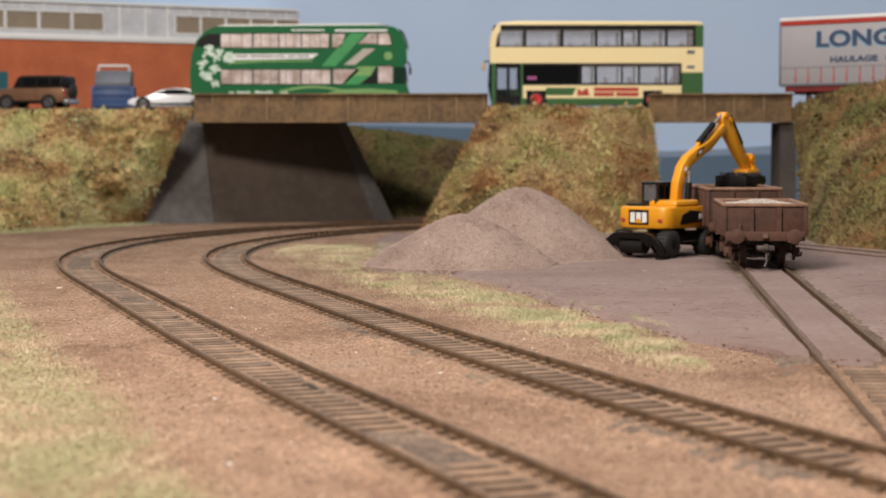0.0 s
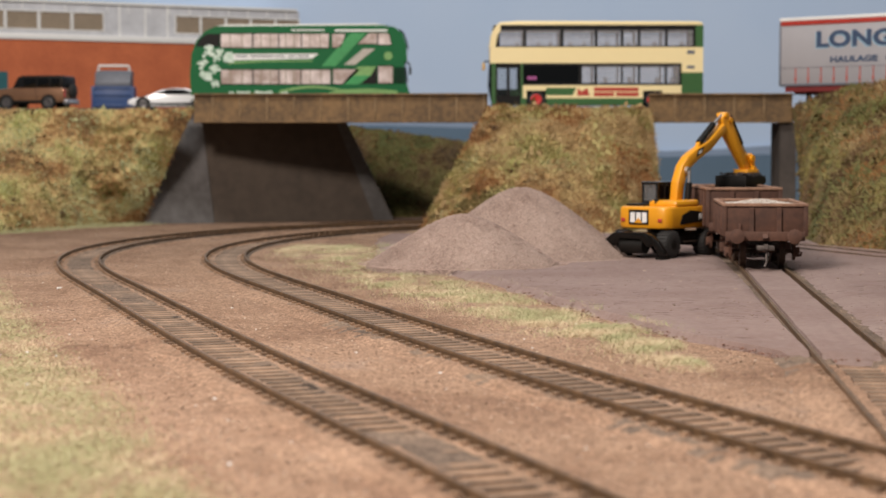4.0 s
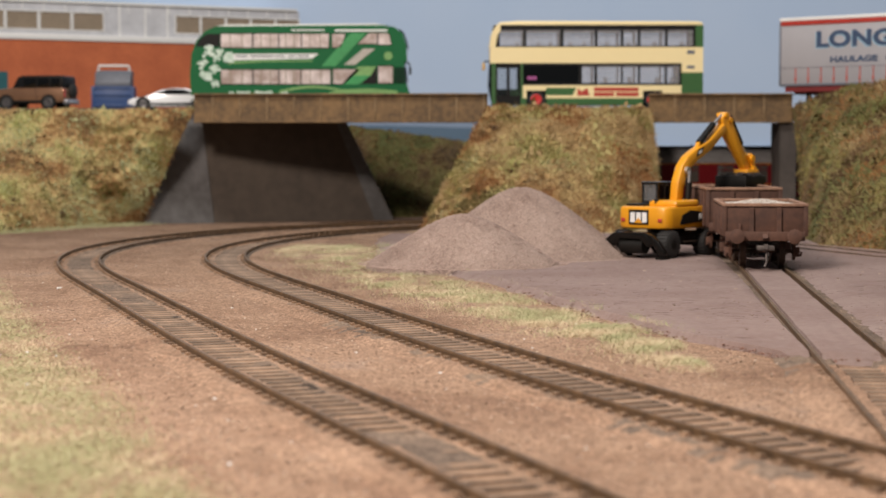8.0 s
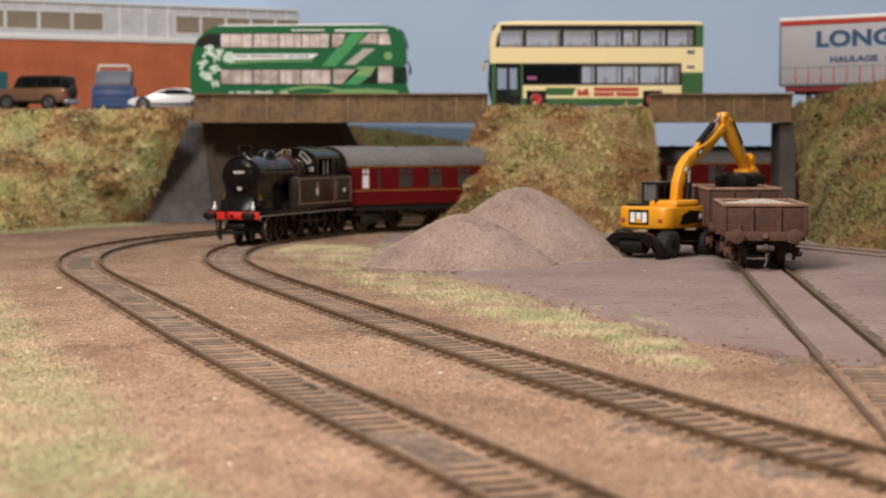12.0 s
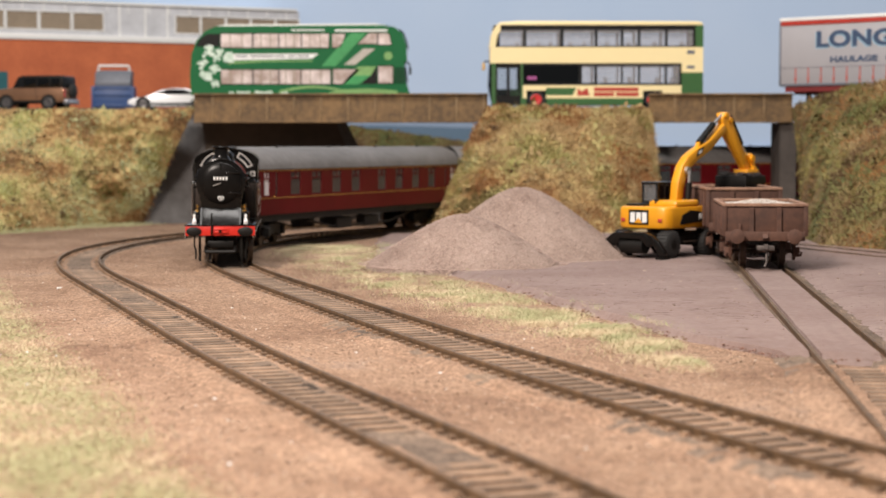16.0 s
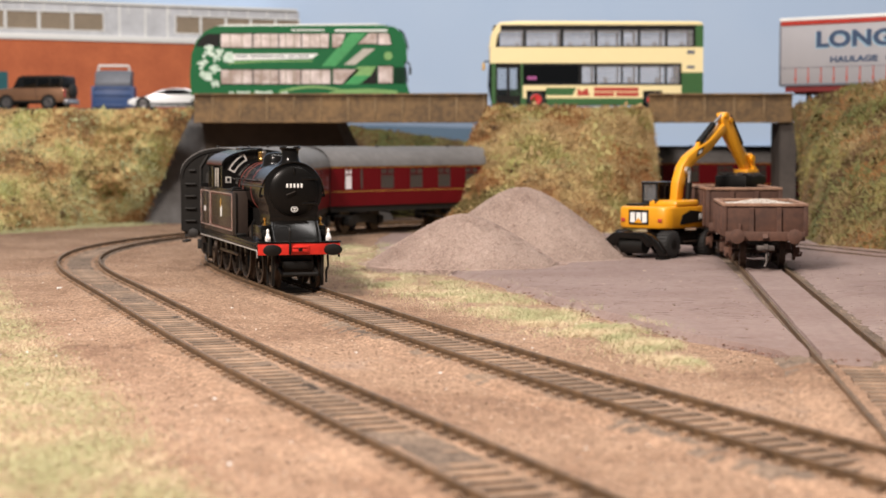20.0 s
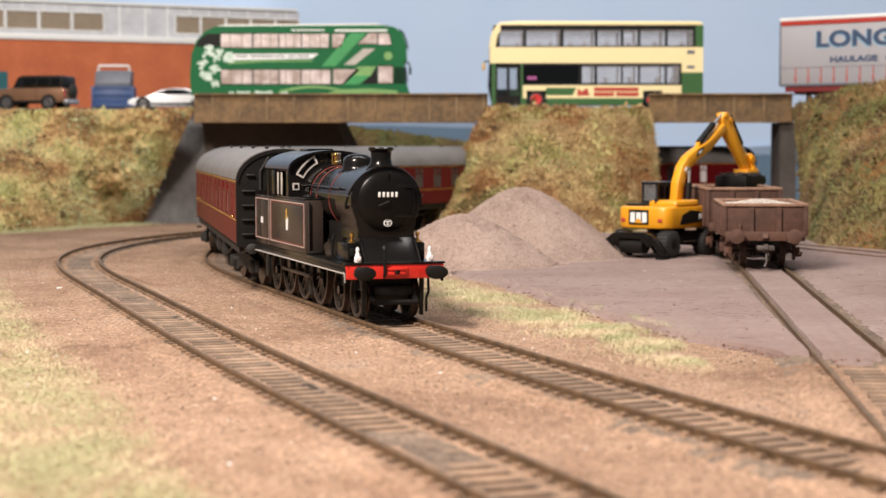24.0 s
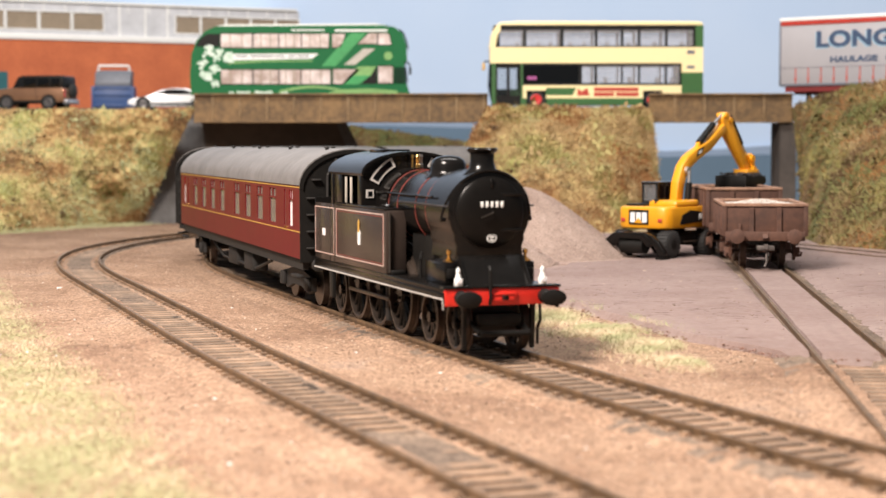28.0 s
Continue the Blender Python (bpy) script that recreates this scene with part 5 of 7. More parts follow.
    P("roof", slab([(18, 54.6), (128, 55.4), (132, 55.2), (124, 56.4), (24, 55.8)], 1, W - 1), M["white"], t, "white roof panel")
    hull = outline[4:] + outline[:4]
    bm = bmesh.new()
    rings = [[bm.verts.new((x, y, z)) for x, z in outline] for y in (.7, W - .7)]
    n = len(outline)
    for k in range(n):
        bm.faces.new((rings[0][k], rings[0][(k + 1) % n], rings[1][(k + 1) % n], rings[1][k]))
    P("shell", bm, M["green"], t)
    P("upper_windscreen", slab([(139.5, 52.3), (142.8, 49.5), (144.9, 42), (145.2, 40), (145.9, 40), (145.6, 43), (143.3, 50), (140, 53)], -.1, W + .1), M["tinted"], t, "wrapped upper windscreen")
    P("windscreen", slab([(143.4, 28), (144.8, 18), (145.6, 18), (144.4, 28)], -.1, W + .1), M["tinted"], t)
    P("side_screen", slab([(136.6, 16.6), (144.6, 16.6), (143.4, 27.6), (136.6, 27.6)], -.2, 0), M["glass"], t)
    mr = P("mirror_arm", pipe([(143, -.3, 31), (146.5, -1.4, 30), (147, -1.5, 27)], .5), M["matt"], t)
    P("mirror", box(146.4, 148, -2.4, -.8, 22.5, 27.5, .4), M["matt"], mr)
    P("fleet_disc", spin([(2.8, 0), (2.8, -.2)], 20, "y", (132.5, 0, 35)), M["lime"], t)
    return t


M["bloom"] = material("pale_painted_bloom", (0.70, 0.78, 0.70), 0.3, scale=200, dark=(0.40, 0.55, 0.43), amount=.8)
# Opaque panes; the lit interior and reflections are put into the pale colour.
M["window_bright"] = material("painted_lit_interior", (0.74, 0.64, 0.61), 0.10, scale=55, fine=90, dark=(0.40, 0.31, 0.27), amount=0.9)


def curtain_trailer():
    turn = -40.9
    t = thing("lorry_trailer", "pale grey curtain-sided lorry trailer with red straps", "trailer", (215, 1142, ROAD_Z), turn)
    P, L, W = part, 165.0, 33.0
    P("curtain", box(.6, L, .4, W - .4, 14.4, 51.4, .3), M["lorry"], t, "pale grey curtain side")
    P("top_rail", box(0, L, 0, W, 51.4, 54.2, .2), M["lorryred"], t, "red top rail")
    P("roof", box(-.2, L, -.2, W + .2, 54.2, 56.4, .4), M["white"], t, "white roof")
    P("corner_post", box(-.3, .8, -.2, W + .2, 13.6, 54.2, .2), M["lidgrey"], t)
    P("base_rail", box(0, L, -.2, W + .2, 13.0, 14.6, .2), M["lidgrey"], t)
    for k in range(17):
        x = 11.5 + 9.0 * k
        s = P("strap", box(x - .32, x + .32, -.1, .4, 14.6, 24.6), M["strap"], t, "red curtain strap")
        P("buckle", box(x - .7, x + .7, -.3, .1, 16.6, 18.4, .1), M["strap"], s)
    P("seam", box(.6, L, .2, .4, 24.6, 24.9), M["lidgrey"], t)
    P("chassis_rail", box(6, L - 8, 8, W - 8, 8, 13), M["oxide"], t, "red oxide chassis")
    P("side_guard", box(4, 60, .6, 1.6, 9.5, 13), M["oxide"], t)
    for y in (4, W - 6):
        P("landing_leg", box(17, 20, y, y + 2, 0, 13, .2), M["matt"], t)
    for x in (112, 128, 144):
        for y, s in ((3, -1), (W - 3, 1)):
            road_wheel(t, x, y, 6.2, 5, M["silver"], s)
    for dx, dz, mat, y in ((-.7, -.7, M["paleblue"], .34), (0, 0, M["navy"], .22)):
        letters("LONG", 13.2, .12, mat, t, "lettering", (25.5 + dx, y, 37.6 + dz), (90, 0, 0), "dark blue shadowed capital letters", wide=1.38, heavy=.6)
    letters("HAULAGE", 5.0, .1, M["navy"], t, "lettering", (35.6, .25, 27.6), (90, 0, 0), "dark blue capital letters", wide=1.4, heavy=.22)
    P("bullet", spin([(1.3, .3), (1.3, .05)], 16, "y", (75, 0, 29.4)), M["navy"], t)
    return t


def warehouse():
    t = thing("warehouse", "red brick warehouse with grey glazed upper storey", "building", (-353, 1420, ROAD_Z), 27.6)
    P = part
    P("wall", box(-160, 257, 0, 120, 0, 60), M["mortar"], t, "red brick wall")
    P("fascia", box(-161, 257.6, -1.4, 120.5, 60, 64.6, .3), M["white"], t, "white fascia board")
    panes = [(-128 + 27.0 * k, -102.5 + 27.0 * k) for k in range(9)] + [(148 + 22.5 * k, 169.5 + 22.5 * k) for k in range(5)]
    panes = [(a, min(b, 96)) if a < 120 else (a, b) for a, b in panes if a < 75 or a > 140]
    P("upper_storey", pierced(-160, 256, 64.6, 90, 2, 4, [(a, b, 68.5, 83) for a, b in panes]), M["cladding"], t, "pale grey clad upper storey")
    P("upper_end", box(254, 256, 4, 118, 64.6, 90), M["cladding"], t)
    for a, b in panes:
        w = P("window", box(a, b, 2.6, 3.0, 68.5, 83), M["blind"], t, "window with a drawn buff blind")
        for z in (68.0, 82.6):
            P("frame_bar", box(a - .6, b + .6, 1.5, 2, z, z + .9), M["white"], w)
        for x in (a, b):
            P("frame_bar", box(x - .5, x + .5, 1.5, 2, 68, 83.5), M["white"], w)
    for x in (100, 122, 141):
        P("cover_strip", box(x - .7, x + .7, 1.4, 2, 64.6, 90), M["white"], t)
    for k in range(24):
        x = -155 + 17.5 * k
        P("rail_post", box(x - .35, x + .35, 1.2, 2, 83.5, 90), M["white"], t)
    P("coping", box(-161, 257, 0, 120, 90, 92, .2), M["white"], t, "white roof edge")
    P("side_door", box(-28, 7, -.8, 0, 0, 34), M["teal"], t, "teal roller door")
    P("inner_wall", box(-150, 250, 40, 42, 60, 90), M["cladding"], t)
    return t


def off_roader():
    t = thing("off_road_car", "bronze off-road car with a black roof", "car", (-305, 1213, ROAD_Z), -13)
    t.matrix_world = t.matrix_world @ Matrix.Scale(0.88, 4)
    P, L, W = part, 58.0, 25.0
    for y0, y1 in ((0, W),):
        body = slab([(1, 6), (.5, 12), (2, 15), (14, 16.2), (57, 16.2), (58, 14), (58, 5.5), (53, 5), (9, 5)], 0, W, "xz", .5)
        P("body", body, M["bronze"], t, "bronze painted body")
        P("cabin", slab([(15, 16), (20, 24.6), (24, 25.6), (55, 25.6), (57, 24), (57.4, 16)], .7, W - .7, "xz", .5), M["matt"], t, "black roof and pillars")
        for y, s in ((.7, -1), (W - .7, 1)):
            for a, b in (((17.5, 16.6), (21, 23.8)), ):
                P("windscreen_quarter", slab([(17, 16.8), (24, 16.8), (24, 23.8), (21, 23.6)], *sorted((y, y + s * .2))), M["glass"], t)
            for a, b in ((25, 35), (36.4, 46), (47.4, 55)):
                P("side_window", box(a, b, *sorted((y, y + s * .2)), 16.8, 23.6, .05), M["tinted"], t)
            P("sill", box(10, 50, *sorted((0 if s < 0 else W, (0 if s < 0 else W) + s * .3)), 4.6, 6.6, .1), M["matt"], t)
            P("door_line", box(35.4, 35.7, *sorted((0 if s < 0 else W, (0 if s < 0 else W) + s * .08)), 6.6, 16), M["matt"], t)
            for x in (10.5, 45.5):
                P("wheel_arch", spin([(6.3, 0), (6.3, s * .35)], 24, "y", (x, 0 if s < 0 else W, 5)), M["matt"], t)
                road_wheel(t, x, 1.6 if s < 0 else W - 1.6, 5.1, 4.4, M["gunmetal"], s)
    P("spare_wheel", spin([(2, 58), (5.2, 58.2), (5.4, 60.5), (4, 61.6), (1, 61.8)], 24, "x", (0, W * .55, 14)), M["rubber"], t, "black spare wheel on the tailgate")
    P("tail_light", box(57.9, 58.4, .6, 3, 9, 15), M["lorryred"], t)
    P("bumper", box(57, 60, 1, W - 1, 3.8, 7.4, .4), M["silver"], t)
    return t


def sports_car():
    t = thing("sports_car", "low white sports car with black glass", "car", (-221, 1250, ROAD_Z), 3)
    P, L, W = part, 61.0, 25.0
    body = [(.5, 4), (0, 6.4), (3, 8.2), (14, 10.2), (24, 14.4), (33, 15.6), (42, 15.2), (52, 12.2), (60, 11.4), (61, 8), (60.4, 3.4), (56, 2.6), (6, 2.6)]
    P("body", slab(body, 0, W, "xz", .8), M["carwhite"], t, "white sculpted body")
    for y, s in ((0, -1), (W, 1)):
        P("side_window", slab([(19, 11.2), (26.5, 14.2), (33, 14.9), (40, 14.4), (46, 12.4), (44, 11.2)], *sorted((y, y + s * .25))), M["tinted"], t)
        P("side_vent", slab([(15, 4), (44, 3.6), (50, 6.5), (45, 5.4), (17, 5)], *sorted((y, y + s * .25))), M["matt"], t)
        P("rear_buttress", slab([(44, 13.8), (52, 11.8), (56, 10), (50, 10.6)], *sorted((y, y + s * .3))), M["matt"], t)
        for x in (11, 49):
            P("wheel_arch", spin([(5.2, 0), (5.2, s * .3)], 24, "y", (x, y, 4.4)), M["matt"], t)
            road_wheel(t, x, y - s * 1.6, 4.5, 4, M["gunmetal"], s)
    P("windscreen", slab([(16.5, 10.8), (24, 14.3), (25, 14.9), (17, 11.4)], 2, W - 2), M["tinted"], t)
    P("headlight", box(.2, 3.2, 1, 6, 6.6, 7.8, .2), M["lidgrey"], t)
    return t


def waste_container():
    t = thing("waste_container", "blue steel waste container with a grey sloping lid", "container", (-259, 1318, ROAD_Z), 4)
    P, W = part, 32.0
    P("body", slab([(0, 0), (30, 0), (30, 19), (0, 19)], 0, 26, "xz", .5), M["blue"], t, "blue steel body")
    for z in (4, 12, 17):
        P("rib", box(-.5, 30.5, -.8, 0, z, z + 1.6, .2), M["blue"], t)
    for x in (0, 29):
        P("corner_rib", box(x - .4, x + 1.4, -1, .2, 0, 19, .2), M["blue"], t)
    P("lid", slab([(0, 19), (0, 22), (4, 29), (12, 31), (26, 31), (26, 19)], 2, 28, "yz", .4), M["lidgrey"], t, "grey sloping lid")
    P("handle_frame", pipe([(3.4, 11, 30), (4, 10, 34.4), (26, 10, 34.4), (26.6, 11, 30)], .8), M["white"], t, "white tube frame over the lid")
    for x in (5, 25):
        P("castor", rod((x - .8, 4, 1.4), (x + .8, 4, 1.4), 1.4, 1.4, 12), M["rubber"], t)
    return t


def open_wagon(centre, turn, top, load, label):
    t = thing("open_wagon", label, "railway wagon", centre, turn, group="open wagons in the yard")
    P, H, W = part, 32.0, 16.2
    for s in (-1, 1):
        P("side", box(-H, H, *sorted((s * (W - 1), s * W)), 14, top, .15), M["rust"], t)
        for x in (-24, -14, -5, 5, 14, 24):
            P("stanchion", box(x - .8, x + .8, *sorted((s * W, s * (W + 1))), 13, top - .6, .15), M["rust"], t)
        P("rim", box(-H - .4, H + .4, *sorted((s * (W - 1.5), s * (W + .7))), top - .2, top + .9, .2), M["rustlight"], t, "worn lighter top rim")
        P("solebar", box(-H, H, *sorted((s * 12, s * 13.4)), 10.2, 14, .15), M["rust"], t)
        for x in (-17, 17):
            ag = slab([(x - 4.5, 10.8), (x + 4.5, 10.8), (x + 1.8, 2.8), (x - 1.8, 2.8)], *sorted((s * 12.2, s * 13.2)))
            g = P("axle_guard", ag, M["rust"], t)
            P("axle_box", box(x - 1.9, x + 1.9, *sorted((s * 12.8, s * 15)), 4, 8, .3), M["rust"], g)
            P("spring", slab([(x - 6, 10.2), (x, 8.4), (x + 6, 10.2), (x, 9.6)], *sorted((s * 13, s * 14.4))), M["rust"], g)
        P("brake_lever", pipe([(0, s * 14.2, 6), (26, s * 14.6, 5), (29, s * 14.6, 6.4)], .4), M["rust"], t)
    for s in (-1, 1):
        xe = sorted((s * (H - 1), s * H))
        P("end", box(*xe, -W, W, 14, top, .15), M["rust"], t)
        for y in (-5.4, 5.4):
            P("end_stanchion", slab([(s * H, top - .5), (s * (H + 1.1), top - .8), (s * (H + 1.3), 13), (s * H, 12.4)], y - .9, y + .9), M["rust"], t)
        P("corner_post", box(*sorted((s * (H - .8), s * (H + .6))), -W - .6, -W + 1.2, 13, top, .15), M["rust"], t)
        P("corner_post", box(*sorted((s * (H - .8), s * (H + .6))), W - 1.2, W + .6, 13, top, .15), M["rust"], t)
        P("rim", box(*sorted((s * (H - 1.4), s * (H + .9))), -W - .6, W + .6, top - .2, top + 1.0, .2), M["rustlight"], t)
        P("headstock", box(*sorted((s * H, s * (H + 1.4))), -W + .6, W - .6, 11.2, 14.8, .15), M["rust"], t)
        for y in (-11.2, 11.2):
            b = P("buffer", rod((s * (H + 1), y, 13.1), (s * (H + 4.5), y, 13.1), 1.5, 1.1, 14), M["rust"], t)
            P("buffer_head", spin([(2.9, 0), (2.9, s * .8), (1.6, s * 1.2)], 22, "x", (s * (H + 4.5), y, 13.1)), M["rust"], b)
        P("hook", slab([(s * (H + 1.4), 14), (s * (H + 3.6), 12.4), (s * (H + 1.4), 11.2)], -1, 1), M["rust"], t)
        c = P("coupler", box(*sorted((s * (H - 2), s * (H + 5.5))), -3.4, 3.4, 7.6, 9.4, .3), M["couple"], t, "grey model coupler")
        P("coupler_hook", slab([(s * (H + 2.5), 9.8), (s * (H + 6), 10.2), (s * (H + 6.2), 8.2), (s * (H + 3), 7)], -.8, .8), M["couple"], c)
        P("coupler_tail", pipe([(s * (H + 3), .4, 7.6), (s * (H + 4), .4, 3), (s * (H + 5), -.4, 1.2)], .5), M["couple"], c)
    P("end_lug", box(H, H + 1.0, -10.4, -9.4, top - 11, top - 7, .1), M["rust"], t)
    P("floor", box(-H + 1, H - 1, -W + 1, W - 1, 14, 15), M["rust"], t)
    P("underframe", box(-H + 2, H - 2, -6, 6, 9.5, 14, .2), M["underframe"], t)
    for x in (-17, 17):
        bm = bmesh.new()
        for s in (-1, 1):
            rod((x, s * 7.2, 6.2), (x, s * 9, 6.2), 6.1, 6.0, 26, bm)
            rod((x, s * 6.6, 6.2), (x, s * 7.2, 6.2), 6.7, 6.7, 26, bm)
        rod((x, -13, 6.2), (x, 13, 6.2), .8, .8, 8, bm)
        P("wheelset", bm, M["wheelrust"], t)
    if load:
        rnd = random.Random(11)
        bm = bmesh.new()
        n = 24
        grid = [[bm.verts.new((-H + 1 + (2 * H - 2) * i / n, -W + 1.2 + (2 * W - 2.4) * j / 12, load + 2.2 * math.exp(-((i - n * .6) / 6) ** 2 - ((j - 6) / 4.5) ** 2) + rnd.uniform(-.3, .3))) for j in range(13)] for i in range(n + 1)]
        for i in range(n):
            for j in range(12):
                bm.faces.new((grid[i][j], grid[i + 1][j], grid[i + 1][j + 1], grid[i][j + 1]))
        P("load_bed", bm, M["pale"], t)
        heap = []
        for _ in range(1100):
            x, y = rnd.uniform(-H + 1.6, H - 1.6), rnd.uniform(-W + 1.8, W - 1.8)
            z = load + 2.4 * math.exp(-((x / (2 * H) * n + n * -.1) / 6) ** 2 - (y / 11) ** 2)
            heap.append((x, y, z, rnd.uniform(.35, .8)))
        P("stone_load", stones(heap, rnd), M["pale"], t, "load of pale grey stone chippings")
    return t


def stones(spots, rnd):
    """Small angular stones at (x, y, z, size), joined."""
    bm = bmesh.new()
    base = [(1, 0, -.5), (-.5, .87, -.5), (-.5, -.87, -.5), (.5, .87, .4), (-1, 0, .4), (.5, -.87, .4)]
    tri = [(0, 2, 1), (3, 4, 5), (0, 1, 3), (1, 4, 3), (1, 2, 4), (2, 5, 4), (2, 0, 5), (0, 3, 5)]
    for x, y, z, r in spots:
        a = rnd.uniform(0, math.tau)
        c, s = math.cos(a), math.sin(a)
        vs = []
        for u, v, w in base:
            k = r * rnd.uniform(.65, 1.15)
            vs.append(bm.verts.new((x + k * (u * c - v * s), y + k * (u * s + v * c), z + k * w * .8)))
        for f in tri:
            bm.faces.new([vs[i] for i in f])
    return bm


M["rustlight"] = material("worn_rim", (0.34, 0.20, 0.13), 0.8, dark=(0.18, 0.10, 0.07), scale=120, amount=0.7)
M["wheelrust"] = material("rusty_wheel", (0.10, 0.06, 0.042), 0.6, 0.3, dark=(0.045, 0.028, 0.02), scale=200)
M["couple"] = material("dull_coupler", (0.13, 0.11, 0.10), 0.5, 0.4, scale=200)


def gravel_pile(name, x, y, rx, ry, h, label, seed):
    """A heap with an uneven flank and loose stones all over it."""
    t = thing(name, label, "gravel pile", (x, y, 0))
    rnd = random.Random(seed)

    def height(a, d):
        bend = 1 + .05 * noise.noise(Vector((math.cos(a) * 1.5 + seed, math.sin(a) * 1.5, 0)))
        v = (1.044 - math.sqrt((d / bend) ** 2 + .09)) / .744
        return h * max(0.0, v) - .6

    bm = bmesh.new()
    rings = []
    for i in range(25):
        d = 1.04 * (1 - i / 24)
        drop = 2.8 if i == 0 else 0.0
        rings.append([bm.verts.new((rx * d * math.cos(a), ry * d * math.sin(a), height(a, d) - drop + .25 * noise.noise(Vector((d * 9, a * 5, seed))))) for a in np.linspace(0, math.tau, 73)[:-1]])
    for p, q in zip(rings[:-1], rings[1:-1]):
        for k in range(72):
            bm.faces.new((p[k], p[(k + 1) % 72], q[(k + 1) % 72], q[k]))
    top = bm.verts.new((0, 0, height(0, 0)))
    for k in range(72):
        bm.faces.new((rings[-2][k], rings[-2][(k + 1) % 72], top))
    for v in rings[-1]:
        bm.verts.remove(v)
    part("mound", bm, M["gravel"], t)
    spots = []
    for _ in range(9000):
        a, d = rnd.uniform(0, math.tau), math.sqrt(rnd.random()) * 1.1
        spots.append((rx * d * math.cos(a), ry * d * math.sin(a), max(-.5, height(a, d)) + .05, rnd.choice((.16, .2, .22, .28, .4))))
    tagged(part("loose_gravel", stones(spots, rnd), M["gravel_stone"], t, "", smooth=False), kind="stuff")
    return t


M["gravel_stone"] = material("gravel_stones", (0.48, 0.36, 0.31), 0.9, dark=(0.28, 0.20, 0.17), scale=90, fine=900, amount=0.8)


def excavator():
    t = thing("wheeled_excavator", "yellow wheeled excavator loading an open wagon", "excavator", (100.4, 800, -.5), 50)
    P = part
    outline = [(-20, -8), (-19, -12), (-16, -13.6), (10, -13.6), (15, -11), (16, -4), (16, 13), (-16, 13.6), (-19, 12), (-20, 8)]
    body = P("upper_body", slab(outline, 12.6, 22.4, "xy", 1.3), M["yellow"], t, "glossy yellow upper body")
    P("engine_hood", slab([(-12, -13), (6, -13), (12, -10), (14, -4), (14, 2), (-12, 2)], 21.5, 25, "xy", 1.6), M["yellow"], t)
    P("deck", box(-15, -2, 2.5, 11.5, 22.2, 23.4, .3), M["matt"], t, "black rear deck")
    P("exhaust", spin([(1, 23), (1, 25.6), (.7, 26)], 12, "z", (-11, -2, 0)), M["matt"], t)
    bd = P("rear_badge", box(-20.3, -20, -3.8, 6.6, 14.4, 21, .1), M["matt"], body, "black badge with pale blocks")
    for k in range(3):
        P("badge_block", slab([(5.6 - 3.1 * k, 15.4), (3.2 - 3.1 * k, 15.4), (3.2 - 3.1 * k, 19.8), (5.6 - 3.1 * k, 19.8)], -20.5, -20.3, "yz"), M["white"], bd)
    P("badge_wedge", slab([(3.4, 15.2), (-.8, 15.2), (1.3, 17.4)], -20.7, -20.5, "yz"), M["yellow"], bd)
    for y in (-9.5, 9.8):
        P("tail_light", box(-20.2, -19.6, y - 1, y + 1, 15.6, 17.2, .2), M["lorryred"], body)
    sd = P("side_panel", slab([(-10, 14.4), (13, 15.6), (13, 17.6), (6, 20), (-2, 20.6), (-8, 18.6)], -13.9, -13.5), M["matt"], body, "black side panel")
    for k in range(3):
        P("side_block", box(5.6 + 1.5 * k, 6.8 + 1.5 * k, -14.1, -13.9, 16.6, 19), M["white"], sd)
    # cab
    cab = P("cab_frame", box(-1, 11.5, 4, 12.6, 22.4, 24.4, .3), M["gloss_black"], t, "glossy black framed cab")
    for x in (-.4, 5.2, 10.8):
        for y in (4.5, 12.1):
            P("cab_post", box(x - .6, x + .6, y - .5, y + .5, 24.4, 32, .15), M["gloss_black"], cab)
    P("cab_roof", box(-1.4, 12, 3.6, 13, 31.8, 33, .5), M["gloss_black"], cab)
    P("cab_pane", box(-.6, -.4, 5, 11.6, 24.4, 31.8), M["cab_glass"], cab)
    P("cab_pane", box(0, 10.4, 12.2, 12.4, 24.4, 31.8), M["cab_glass"], cab)
    P("cab_pane", box(0, 10.4, 4.2, 4.4, 24.4, 31.8), M["glass"], cab)
    P("driver_seat", slab([(2, 24), (7, 24), (7, 26), (4, 26.6), (3.2, 30), (2, 30)], 6, 11), M["lidgrey"], cab)
    # boom, stick, bucket in the plane y = -2
    boom = P("boom", slab([(2, 23), (3.6, 33), (7.4, 40.4), (12, 44.4), (17.5, 47), (30, 51.5), (43, 59.5), (45.6, 56.4), (32, 47.4), (20.5, 42.6), (14.6, 39.4), (10.6, 35), (8.4, 30), (7.6, 23)], -4, 0, "xz", .5), M["yellow"], t, "bent yellow boom")
    for y0, y1 in ((-4.25, -4.0), (0, .25)):
        b = P("boom_badge", slab([(18.5, 44), (23.5, 46.4), (25, 49), (20, 47.4)], y0, y1), M["matt"], boom)
        P("badge_block", slab([(20.2, 45.2), (22.6, 46.4), (23.2, 47.8), (20.8, 46.8)], y0 - .08, y1 + .08), M["white"], b)
    P("boom_pivot", rod((10.2, -5.4, 38), (10.2, 1.4, 38), 1.7, 1.7, 16), M["silver"], boom)
    ram = P("boom_ram", rod((8.6, -5.6, 22), (9.8, -5.6, 32.5), 1.5, 1.5, 14), M["matt"], t, "black hydraulic ram")
    P("ram_rod", rod((9.8, -5.6, 32.5), (10.3, -5.6, 38), .7, .7, 10), M["silver"], ram)
    ram = P("stick_ram", rod((23.5, -2, 50.4), (36, -2, 59), 1.5, 1.5, 14), M["matt"], t)
    P("ram_rod", rod((36, -2, 59), (43.5, -2, 63.6), .7, .7, 10), M["silver"], ram)
